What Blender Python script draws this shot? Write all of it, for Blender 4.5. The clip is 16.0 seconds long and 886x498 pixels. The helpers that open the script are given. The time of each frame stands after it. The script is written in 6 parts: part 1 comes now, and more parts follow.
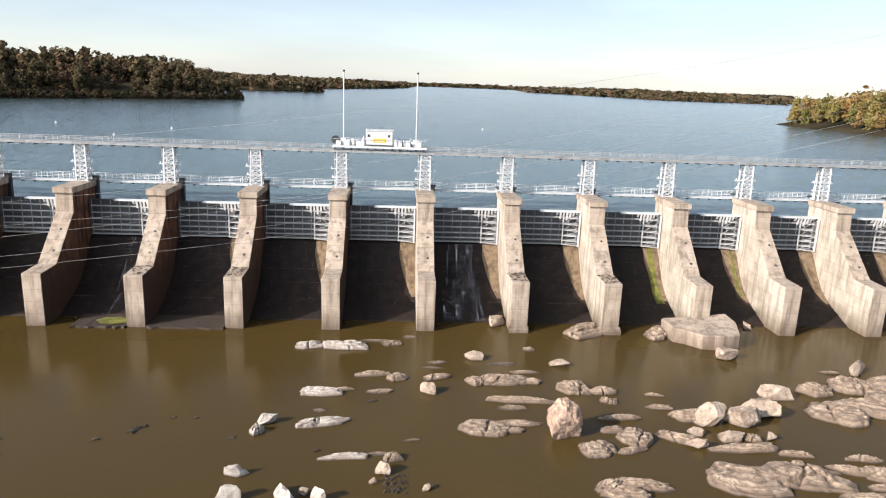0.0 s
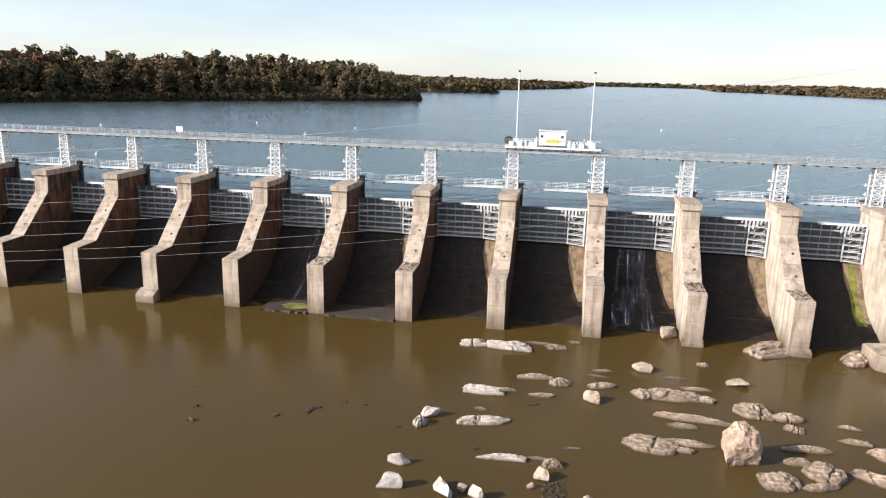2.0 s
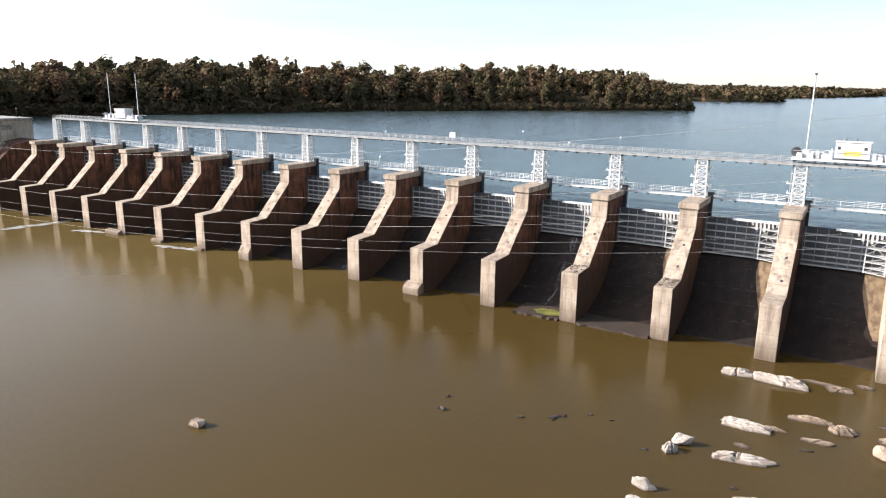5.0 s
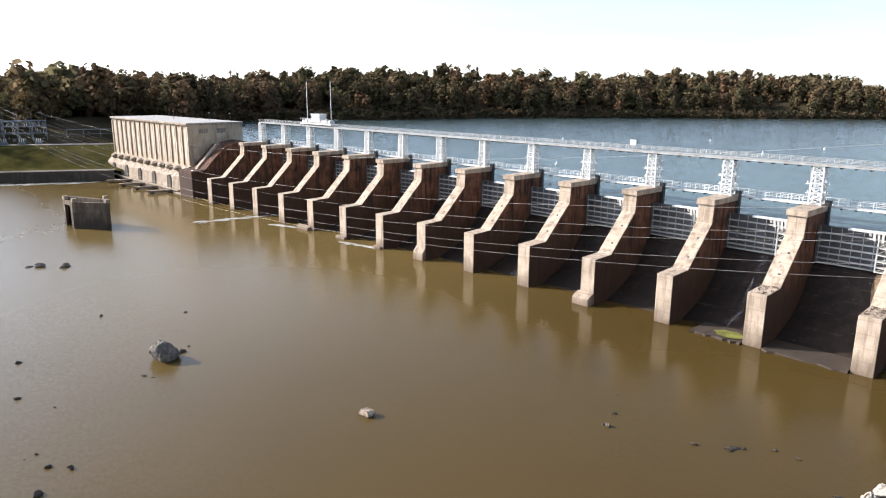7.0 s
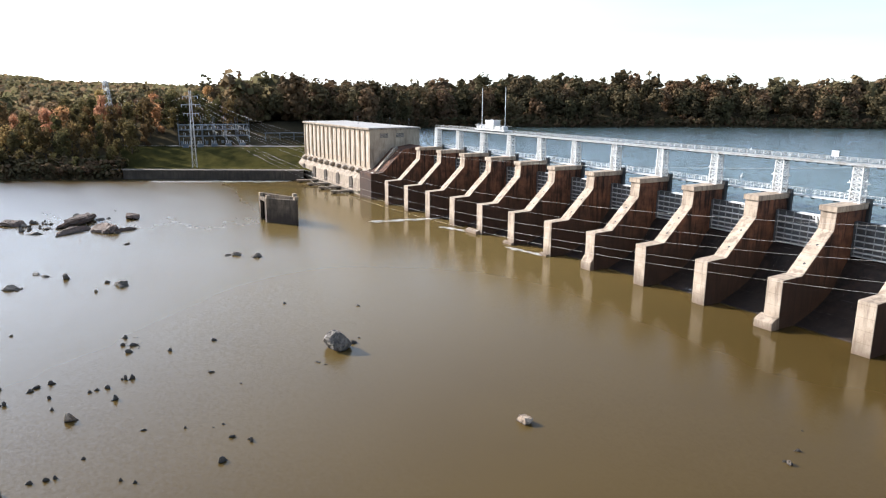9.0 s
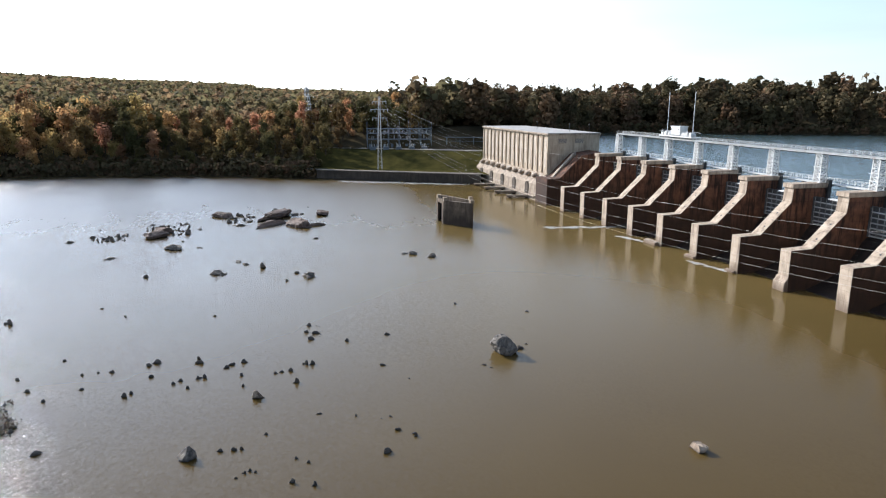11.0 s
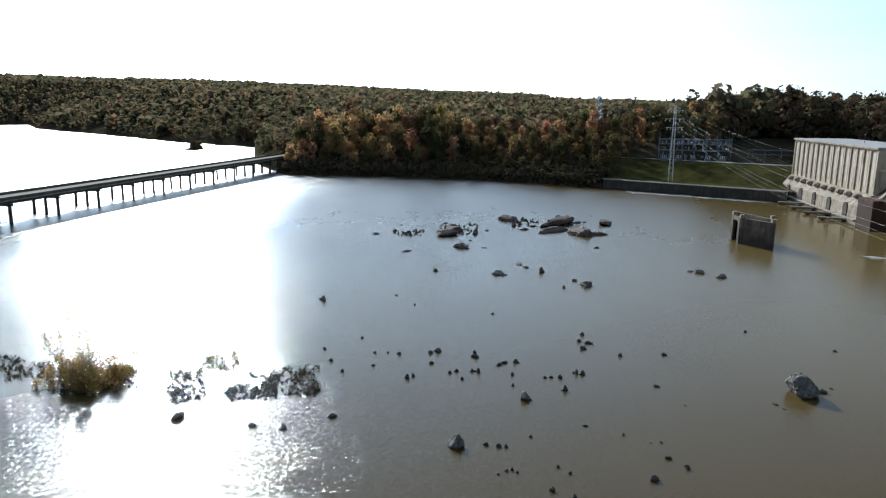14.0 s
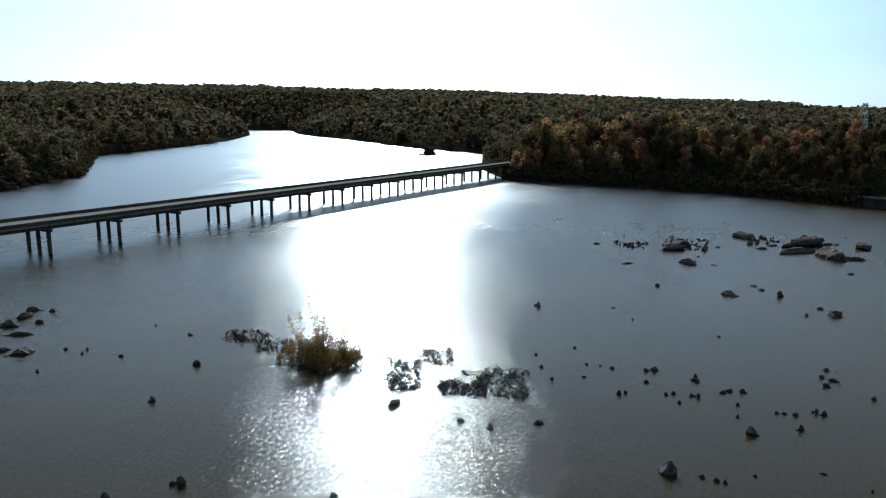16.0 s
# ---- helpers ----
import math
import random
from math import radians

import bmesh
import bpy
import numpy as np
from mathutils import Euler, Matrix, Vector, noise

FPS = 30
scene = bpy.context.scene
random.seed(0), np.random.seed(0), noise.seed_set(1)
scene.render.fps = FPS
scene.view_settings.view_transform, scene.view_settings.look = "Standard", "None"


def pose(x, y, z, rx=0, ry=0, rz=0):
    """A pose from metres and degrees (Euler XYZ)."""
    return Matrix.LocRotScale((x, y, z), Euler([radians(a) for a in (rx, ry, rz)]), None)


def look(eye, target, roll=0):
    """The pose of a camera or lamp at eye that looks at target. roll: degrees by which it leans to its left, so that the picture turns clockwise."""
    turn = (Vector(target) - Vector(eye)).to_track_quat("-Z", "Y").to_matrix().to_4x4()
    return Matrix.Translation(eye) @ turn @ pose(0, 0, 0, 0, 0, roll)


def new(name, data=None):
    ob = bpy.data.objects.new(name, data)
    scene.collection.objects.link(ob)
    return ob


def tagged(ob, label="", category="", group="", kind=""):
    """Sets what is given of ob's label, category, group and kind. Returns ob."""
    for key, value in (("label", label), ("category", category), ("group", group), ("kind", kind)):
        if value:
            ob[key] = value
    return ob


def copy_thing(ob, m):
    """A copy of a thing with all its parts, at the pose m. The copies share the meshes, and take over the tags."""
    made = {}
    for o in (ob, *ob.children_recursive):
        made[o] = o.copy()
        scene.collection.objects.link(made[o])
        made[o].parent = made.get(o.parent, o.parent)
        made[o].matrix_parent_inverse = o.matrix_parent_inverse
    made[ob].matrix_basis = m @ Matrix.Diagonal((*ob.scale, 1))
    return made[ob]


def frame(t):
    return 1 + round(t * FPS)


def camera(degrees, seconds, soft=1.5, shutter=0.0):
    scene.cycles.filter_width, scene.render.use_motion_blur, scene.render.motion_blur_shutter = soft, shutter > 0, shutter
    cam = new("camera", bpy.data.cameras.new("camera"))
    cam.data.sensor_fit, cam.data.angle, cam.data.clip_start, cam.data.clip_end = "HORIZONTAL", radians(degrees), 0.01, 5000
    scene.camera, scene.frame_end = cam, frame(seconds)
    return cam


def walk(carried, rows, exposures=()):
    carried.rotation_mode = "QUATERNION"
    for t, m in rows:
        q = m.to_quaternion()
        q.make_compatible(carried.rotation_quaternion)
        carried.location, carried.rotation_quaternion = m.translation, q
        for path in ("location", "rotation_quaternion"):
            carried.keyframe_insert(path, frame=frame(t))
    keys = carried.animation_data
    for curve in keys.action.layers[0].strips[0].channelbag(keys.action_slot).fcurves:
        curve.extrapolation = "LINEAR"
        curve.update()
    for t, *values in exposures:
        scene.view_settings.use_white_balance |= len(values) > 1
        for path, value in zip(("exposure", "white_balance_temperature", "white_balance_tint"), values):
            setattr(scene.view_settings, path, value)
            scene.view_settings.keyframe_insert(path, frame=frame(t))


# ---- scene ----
cam = camera(65.3, 16.0, 1.15)
PATH = [
    (0, (-2.811, -9.99, 29.707), (-2.673, -8.051, 29.239), 2.2),
    (0.5, (-2.775, -9.849, 29.748), (-2.755, -7.906, 29.274), 1.9),
    (1, (-2.823, -9.722, 29.748), (-2.923, -7.783, 29.27), 1.8),
    (1.5, (-2.872, -9.611, 29.715), (-3.093, -7.682, 29.235), 1.6),
    (2, (-2.923, -9.534, 29.66), (-3.264, -7.623, 29.179), 1.4),
    (2.5, (-2.918, -9.51, 29.587), (-3.38, -7.624, 29.107), 1.2),
    (3, (-2.952, -9.452, 29.503), (-3.524, -7.596, 29.026), 1.1),
    (3.5, (-3.023, -9.304, 29.41), (-3.711, -7.487, 28.935), 0.9),
    (4, (-3.12, -9.227, 29.366), (-3.92, -7.456, 28.893), 0.8),
    (6.5, (-3.549, -8.862, 29.068), (-4.867, -7.427, 28.614), 0.4),
    (7, (-3.641, -8.81, 29.062), (-5.044, -7.457, 28.611), 0.4),
    (7.5, (-3.751, -8.789, 29.022), (-5.233, -7.522, 28.576), 0.4),
    (8, (-3.869, -8.711, 28.946), (-5.426, -7.536, 28.503), 0.4),
    (8.5, (-3.935, -8.667, 28.832), (-5.562, -7.59, 28.394), 0.4),
    (9, (-4.01, -8.605, 28.733), (-5.703, -7.632, 28.3), 0.4),
    (11.5, (-4.745, -8.179, 28.532), (-6.661, -7.783, 28.113), 0.3),
    (12, (-4.85, -8.164, 28.461), (-6.787, -7.89, 28.045), 0.3),
    (12.5, (-5.029, -8.174, 28.381), (-6.981, -8.027, 27.97), 0.3),
    (13, (-5.267, -8.268, 28.301), (-7.225, -8.258, 27.893), 0.4),
    (13.5, (-5.502, -8.288, 28.215), (-7.456, -8.416, 27.81), 0.4),
    (14, (-5.654, -8.309, 28.16), (-7.594, -8.582, 27.76), 0.5),
    (14.5, (-5.75, -8.288, 28.087), (-7.664, -8.716, 27.69), 0.5),
    (15, (-5.938, -8.266, 27.968), (-7.813, -8.844, 27.577), 0.5),
    (15.5, (-6.082, -8.274, 27.863), (-7.905, -9.001, 27.477), 0.5),
    (16, (-6.208, -8.301, 27.798), (-7.967, -9.174, 27.416), 0.6),
]
EXPOSURES = [(0.0, 0.74, 6150, 14), (4.0, 0.92, 6150, 14), (6.5, 1.12, 6100, 14), (9.0, 1.15, 5960, 12), (11.5, 0.76, 5700, 10), (12.5, 0.72, 5550, 7), (14.5, 0.04, 5250, 1), (15.5, -0.46, 5130, -1), (16.0, -0.86, 5100, -2)]
walk(cam, [(t, look(eye, target, roll)) for t, eye, target, roll in PATH], EXPOSURES)

# ---- light ----
SUN_AZ, SUN_EL = radians(211.5), radians(25.5)
SUN_DIR = Vector((math.cos(SUN_AZ) * math.cos(SUN_EL), math.sin(SUN_AZ) * math.cos(SUN_EL), math.sin(SUN_EL)))
world = bpy.data.worlds.new("sky")
scene.world = world
world.use_nodes = True
wn = world.node_tree
sky = wn.nodes.new("ShaderNodeTexSky")
sky.sky_type = "NISHITA"
sky.sun_disc = False
sky.sun_elevation = SUN_EL
sky.sun_rotation = radians(90.0) - SUN_AZ
sky.air_density, sky.dust_density, sky.ozone_density = 1.0, 0.4, 1.5
wn.nodes["Background"].inputs["Strength"].default_value = 0.1
haze = wn.nodes.new("ShaderNodeMix")
haze.data_type, haze.blend_type = "RGBA", "ADD"
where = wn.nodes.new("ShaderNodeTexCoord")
split = wn.nodes.new("ShaderNodeSeparateXYZ")
wn.links.new(where.outputs["Generated"], split.inputs[0])
thick = wn.nodes.new("ShaderNodeMapRange")  # haze thickens towards the horizon
thick.interpolation_type = "SMOOTHERSTEP"
for key, value in (("From Min", 0.0), ("From Max", 0.6), ("To Min", 1.0), ("To Max", 0.25)):
    thick.inputs[key].default_value = value
wn.links.new(split.outputs["Z"], thick.inputs["Value"])
aim = wn.nodes.new("ShaderNodeVectorMath")
aim.operation = "DOT_PRODUCT"
aim.inputs[1].default_value = SUN_DIR
wn.links.new(where.outputs["Generated"], aim.inputs[0])
glow = wn.nodes.new("ShaderNodeMapRange")  # and shines round the sun
for key, value in (("From Min", -1.0), ("From Max", 1.0), ("To Min", 0.0), ("To Max", 1.0)):
    glow.inputs[key].default_value = value
wn.links.new(aim.outputs["Value"], glow.inputs["Value"])
lobe = wn.nodes.new("ShaderNodeMath")
lobe.operation = "POWER"
lobe.inputs[1].default_value = 9.0
wn.links.new(glow.outputs[0], lobe.inputs[0])
veil = wn.nodes.new("ShaderNodeMath")
veil.operation = "MULTIPLY"
wn.links.new(thick.outputs[0], veil.inputs[0])
level_aim = wn.nodes.new("ShaderNodeVectorMath")  # the low haze under the sun is brighter too
level_aim.operation = "DOT_PRODUCT"
level_aim.inputs[1].default_value = (0.5 * math.cos(SUN_AZ), 0.5 * math.sin(SUN_AZ), 0.0)
wn.links.new(where.outputs["Generated"], level_aim.inputs[0])
level_half = wn.nodes.new("ShaderNodeMath")
level_half.inputs[1].default_value = 0.5
wn.links.new(level_aim.outputs["Value"], level_half.inputs[0])
level_lobe = wn.nodes.new("ShaderNodeMath")
level_lobe.operation = "POWER"
level_lobe.inputs[1].default_value = 8.0
wn.links.new(level_half.outputs[0], level_lobe.inputs[0])
level_haze = wn.nodes.new("ShaderNodeMath")
level_haze.operation = "MULTIPLY_ADD"
level_haze.inputs[1].default_value, level_haze.inputs[2].default_value = 2.2, 0.47
wn.links.new(level_lobe.outputs[0], level_haze.inputs[0])
wn.links.new(level_haze.outputs[0], veil.inputs[1])
scatter = wn.nodes.new("ShaderNodeMath")
scatter.operation = "MULTIPLY_ADD"
scatter.inputs[1].default_value = 2.3
wn.links.new(lobe.outputs[0], scatter.inputs[0])
wn.links.new(veil.outputs[0], scatter.inputs[2])
haze.clamp_factor = False
wn.links.new(scatter.outputs[0], haze.inputs[0])
haze.inputs[7].default_value = (4.75, 5.1, 5.45, 1)
thin = wn.nodes.new("ShaderNodeMix")  # thin high cloud dulls the clear sky's blue
thin.data_type, thin.blend_type = "RGBA", "MULTIPLY"
thin.inputs[0].default_value = 1.0
wisp_at = wn.nodes.new("ShaderNodeMapping")
wisp_at.inputs["Scale"].default_value = (2.2, 2.2, 16.0)
wn.links.new(where.outputs["Generated"], wisp_at.inputs["Vector"])
wisp = wn.nodes.new("ShaderNodeTexNoise")
wisp.inputs["Scale"].default_value, wisp.inputs["Detail"].default_value = 1.3, 5.0
wn.links.new(wisp_at.outputs[0], wisp.inputs["Vector"])
wisp_tone = wn.nodes.new("ShaderNodeMapRange")
for key, value in (("From Min", 0.3), ("From Max", 0.7), ("To Min", 0.48), ("To Max", 0.62)):
    wisp_tone.inputs[key].default_value = value
wn.links.new(wisp.outputs["Fac"], wisp_tone.inputs["Value"])
wn.links.new(sky.outputs["Color"], thin.inputs[6])
wn.links.new(wisp_tone.outputs[0], thin.inputs[7])
wn.links.new(thin.outputs[2], haze.inputs[6])
wn.links.new(haze.outputs[2], wn.nodes["Background"].inputs["Color"])
sun_lamp = bpy.data.lights.new("sun", "SUN")
sun_lamp.energy, sun_lamp.angle, sun_lamp.color = 5.0, radians(0.5), (1.0, 0.9, 0.77)
sun = new("sun", sun_lamp)
sun.matrix_world = look(SUN_DIR * 400, (0, 0, 0))

# ---- materials ----
def material(name, build):
    m = bpy.data.materials.new(name)
    m.use_nodes = True
    build(m.node_tree, m.node_tree.nodes["Principled BSDF"])
    return m


def node(nt, kind, **values):
    n = nt.nodes.new(kind)
    for key, value in values.items():
        n.inputs[key.replace("_", " ")].default_value = value
    return n


def ramp(nt, source, stops):
    n = nt.nodes.new("ShaderNodeValToRGB")
    els = n.color_ramp.elements
    while len(els) < len(stops):
        els.new(0.5)
    for e, (p, c) in zip(els, stops):
        e.position, e.color = p, (*c, 1)
    nt.links.new(source, n.inputs["Fac"])
    return n.outputs["Color"]


def place(nt, scale=(1, 1, 1)):
    g = nt.nodes.new("ShaderNodeNewGeometry")
    mp = nt.nodes.new("ShaderNodeMapping")
    mp.inputs["Scale"].default_value = scale
    nt.links.new(g.outputs["Position"], mp.inputs["Vector"])
    return mp.outputs["Vector"]


def noise_at(nt, scale, detail=6, rough=0.6, stretch=(1, 1, 1)):
    n = node(nt, "ShaderNodeTexNoise", Scale=scale, Detail=detail, Roughness=rough)
    nt.links.new(place(nt, stretch), n.inputs["Vector"])
    return n.outputs["Fac"]


def mix(nt, fac, a, b, blend="MIX"):
    n = nt.nodes.new("ShaderNodeMix")
    n.data_type, n.blend_type = "RGBA", blend
    for value, socket in ((fac, n.inputs[0]), (a, n.inputs[6]), (b, n.inputs[7])):
        if isinstance(value, (int, float)):
            socket.default_value = value
        elif isinstance(value, tuple):
            socket.default_value = (*value, 1)
        else:
            nt.links.new(value, socket)
    return n.outputs[2]


def bump(nt, bsdf, height, strength, distance):
    b = node(nt, "ShaderNodeBump", Strength=strength, Distance=distance)
    nt.links.new(height, b.inputs["Height"])
    nt.links.new(b.outputs["Normal"], bsdf.inputs["Normal"])


def surface(name, light, dark, scale=0.6, rough=0.85, metal=0.0, relief=0.03, streak=None, streak_amount=0.5, lifts=None, slime=None):
    """A weathered surface: two tones at two sizes, fine grain, and runs of stain down its face."""
    def build(nt, p):
        big = ramp(nt, noise_at(nt, scale, 5), [(0.32, dark), (0.68, light)])
        fine = ramp(nt, noise_at(nt, scale * 14, 4), [(0.3, (0.72, 0.72, 0.72)), (0.7, (1.0, 1.0, 1.0))])
        col = mix(nt, 0.6, big, fine, "MULTIPLY")
        if streak:
            run = ramp(nt, noise_at(nt, 1.3, 5, 0.65, (1.0, 1.0, 0.12)), [(0.47, (0, 0, 0)), (0.62, (1, 1, 1))])
            s = nt.nodes.new("ShaderNodeMath")
            s.operation = "MULTIPLY"
            s.inputs[1].default_value = streak_amount
            nt.links.new(run, s.inputs[0])
            col = mix(nt, s.outputs[0], col, streak)
        if lifts:
            g = nt.nodes.new("ShaderNodeNewGeometry")
            sep = nt.nodes.new("ShaderNodeSeparateXYZ")
            nt.links.new(g.outputs["Position"], sep.inputs[0])
            pp = nt.nodes.new("ShaderNodeMath")
            pp.operation = "PINGPONG"
            pp.inputs[1].default_value = lifts / 2
            nt.links.new(sep.outputs["Z"], pp.inputs[0])
            line = ramp(nt, pp.outputs[0], [(0.0, (0.62, 0.6, 0.56)), (0.06, (1, 1, 1))])
            col = mix(nt, 0.7, col, line, "MULTIPLY")
        if slime:
            tone, level, *fade = slime
            fade = fade[0] if fade else 2.8
            g = nt.nodes.new("ShaderNodeNewGeometry")
            sep = nt.nodes.new("ShaderNodeSeparateXYZ")
            nt.links.new(g.outputs["Position"], sep.inputs[0])
            lift = nt.nodes.new("ShaderNodeMath")
            lift.operation = "MULTIPLY_ADD"
            lift.inputs[1].default_value = -5.0
            nt.links.new(noise_at(nt, 0.5, 5, 0.65, (1.0, 1.0, 0.3)), lift.inputs[0])
            nt.links.new(sep.outputs["Z"], lift.inputs[2])
            edge = nt.nodes.new("ShaderNodeMapRange")
            edge.inputs["From Min"].default_value, edge.inputs["From Max"].default_value = level - 1.2 - fade, level - 1.2
            edge.inputs["To Min"].default_value, edge.inputs["To Max"].default_value = 0.9, 0.0
            nt.links.new(lift.outputs[0], edge.inputs["Value"])
            col = mix(nt, edge.outputs[0], col, tone)
        nt.links.new(col, p.inputs["Base Color"])
        p.inputs["Roughness"].default_value = rough
        p.inputs["Metallic"].default_value = metal
        p.inputs["Specular IOR Level"].default_value = 0.0 if rough > 0.92 else 0.25 if rough > 0.65 else 0.5
        if relief:
            bump(nt, p, noise_at(nt, scale * 9, 6, 0.7), 0.6, relief)
    return material(name, build)


CONCRETE = surface("pale_concrete", (0.48, 0.395, 0.305), (0.33, 0.262, 0.196), 0.5, 0.9, 0, 0.04, (0.14, 0.105, 0.078), 0.65, 1.5, ((0.1, 0.07, 0.048), 1.3))
# Rust stain, with the shaded side's darkness added to the tone.
STAINED_SHADE = surface("rust_stained_shade_concrete", (0.2, 0.088, 0.05), (0.055, 0.03, 0.02), 0.55, 0.9, 0, 0.05, (0.016, 0.0115, 0.0095), 0.9, 1.5, ((0.032, 0.02, 0.0145), 9.5, 6.0))


def spillway_surface(nt, p):
    """Old spillway concrete, toned darker for the shaded bays: broad bands of black wet growth, brown damp concrete,
    pour lines and pale lime flecks.
    """
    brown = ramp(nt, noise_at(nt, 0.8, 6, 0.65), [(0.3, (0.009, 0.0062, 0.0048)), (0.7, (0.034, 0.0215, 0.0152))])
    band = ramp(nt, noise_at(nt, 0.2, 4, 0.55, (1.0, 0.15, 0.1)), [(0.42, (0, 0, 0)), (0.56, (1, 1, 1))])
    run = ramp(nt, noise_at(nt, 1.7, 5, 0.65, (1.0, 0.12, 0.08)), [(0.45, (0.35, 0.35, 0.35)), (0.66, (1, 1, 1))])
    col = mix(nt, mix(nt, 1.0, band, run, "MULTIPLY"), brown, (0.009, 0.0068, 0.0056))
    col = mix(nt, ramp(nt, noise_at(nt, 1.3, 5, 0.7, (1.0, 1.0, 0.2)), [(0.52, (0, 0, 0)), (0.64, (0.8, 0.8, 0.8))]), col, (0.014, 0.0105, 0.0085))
    g = nt.nodes.new("ShaderNodeNewGeometry")
    sep = nt.nodes.new("ShaderNodeSeparateXYZ")
    nt.links.new(g.outputs["Position"], sep.inputs[0])
    pour = node(nt, "ShaderNodeMath")
    pour.operation = "PINGPONG"
    pour.inputs[1].default_value = 0.75
    nt.links.new(sep.outputs["Z"], pour.inputs[0])
    line = ramp(nt, pour.outputs[0], [(0.0, (1, 1, 1)), (0.05, (0, 0, 0))])
    some = ramp(nt, noise_at(nt, 0.9, 4, 0.6), [(0.5, (0, 0, 0)), (0.62, (0.5, 0.5, 0.5))])
    col = mix(nt, mix(nt, 1.0, line, some, "MULTIPLY"), col, (0.11, 0.095, 0.08))
    fleck = ramp(nt, noise_at(nt, 4.5, 4, 0.7, (1.0, 1.0, 0.6)), [(0.655, (0, 0, 0)), (0.69, (1, 1, 1))])
    col = mix(nt, mix(nt, 1.0, fleck, some, "MULTIPLY"), col, (0.55, 0.52, 0.47))
    nt.links.new(col, p.inputs["Base Color"])
    p.inputs["Roughness"].default_value = 0.7
    p.inputs["Specular IOR Level"].default_value = 0.25
    bump(nt, p, noise_at(nt, 3.0, 7, 0.7), 0.6, 0.06)


WET_SHADED = material("dark_spillway_concrete", spillway_surface)
# Chute concrete as the sun shows it; the light is in the tone.
SUN_PATCH = surface("sun_patch_concrete", (0.25, 0.18, 0.11), (0.17, 0.12, 0.072), 1.2, 0.85, 0, 0.05, (0.075, 0.05, 0.032), 0.75)
# Sunward pier sides, toned paler for the light they take.
FLANK = surface("sunward_pale_concrete", (0.54, 0.475, 0.385), (0.37, 0.315, 0.245), 0.4, 0.85, 0, 0.04, (0.13, 0.095, 0.06), 0.5, 1.5, ((0.1, 0.07, 0.045), 1.5))
STEEL = surface("grey_painted_steel", (0.54, 0.545, 0.54), (0.4, 0.405, 0.405), 0.8, 0.5, 0.0, 0.0, (0.25, 0.2, 0.16), 0.3)
GALVANISED = surface("weathered_galvanised_steel", (0.4, 0.41, 0.4), (0.27, 0.28, 0.275), 0.8, 0.55, 0.0, 0.0, (0.16, 0.13, 0.1), 0.5)
PLATE = surface("grey_gate_plate", (0.09, 0.095, 0.1), (0.045, 0.048, 0.05), 0.7, 0.55, 0.0, 0.01, (0.07, 0.055, 0.045), 0.5)
WHITE = surface("white_paint", (0.7, 0.7, 0.685), (0.56, 0.56, 0.545), 0.8, 0.5, 0.0, 0.0)
DARK_STEEL = surface("dark_steel", (0.06, 0.06, 0.06), (0.03, 0.03, 0.03), 0.9, 0.6, 0.2, 0.01)
GRASS = surface("grass", (0.075, 0.066, 0.021), (0.024, 0.025, 0.0095), 0.16, 0.95, 0, 0.08)
EARTH = surface("woodland_floor", (0.07, 0.056, 0.033), (0.03, 0.027, 0.017), 0.05, 0.95, 0, 0.2)
YELLOW = surface("yellow_paint", (0.8, 0.55, 0.03), (0.7, 0.45, 0.03), 1.0, 0.5, 0.0, 0.0)
FOAM = surface("white_water", (0.62, 0.62, 0.6), (0.2, 0.19, 0.175), 3.0, 0.5, 0.0, 0.05)
WIRE = surface("bright_wire", (0.5, 0.48, 0.44), (0.36, 0.34, 0.31), 1.0, 0.45, 0.3, 0.0)
ALGAE = surface("green_algae", (0.2, 0.2, 0.04), (0.08, 0.08, 0.022), 1.2, 0.9, 0, 0.05)
BARK = surface("bark", (0.13, 0.1, 0.075), (0.06, 0.048, 0.038), 2.0, 0.95, 0, 0.03)


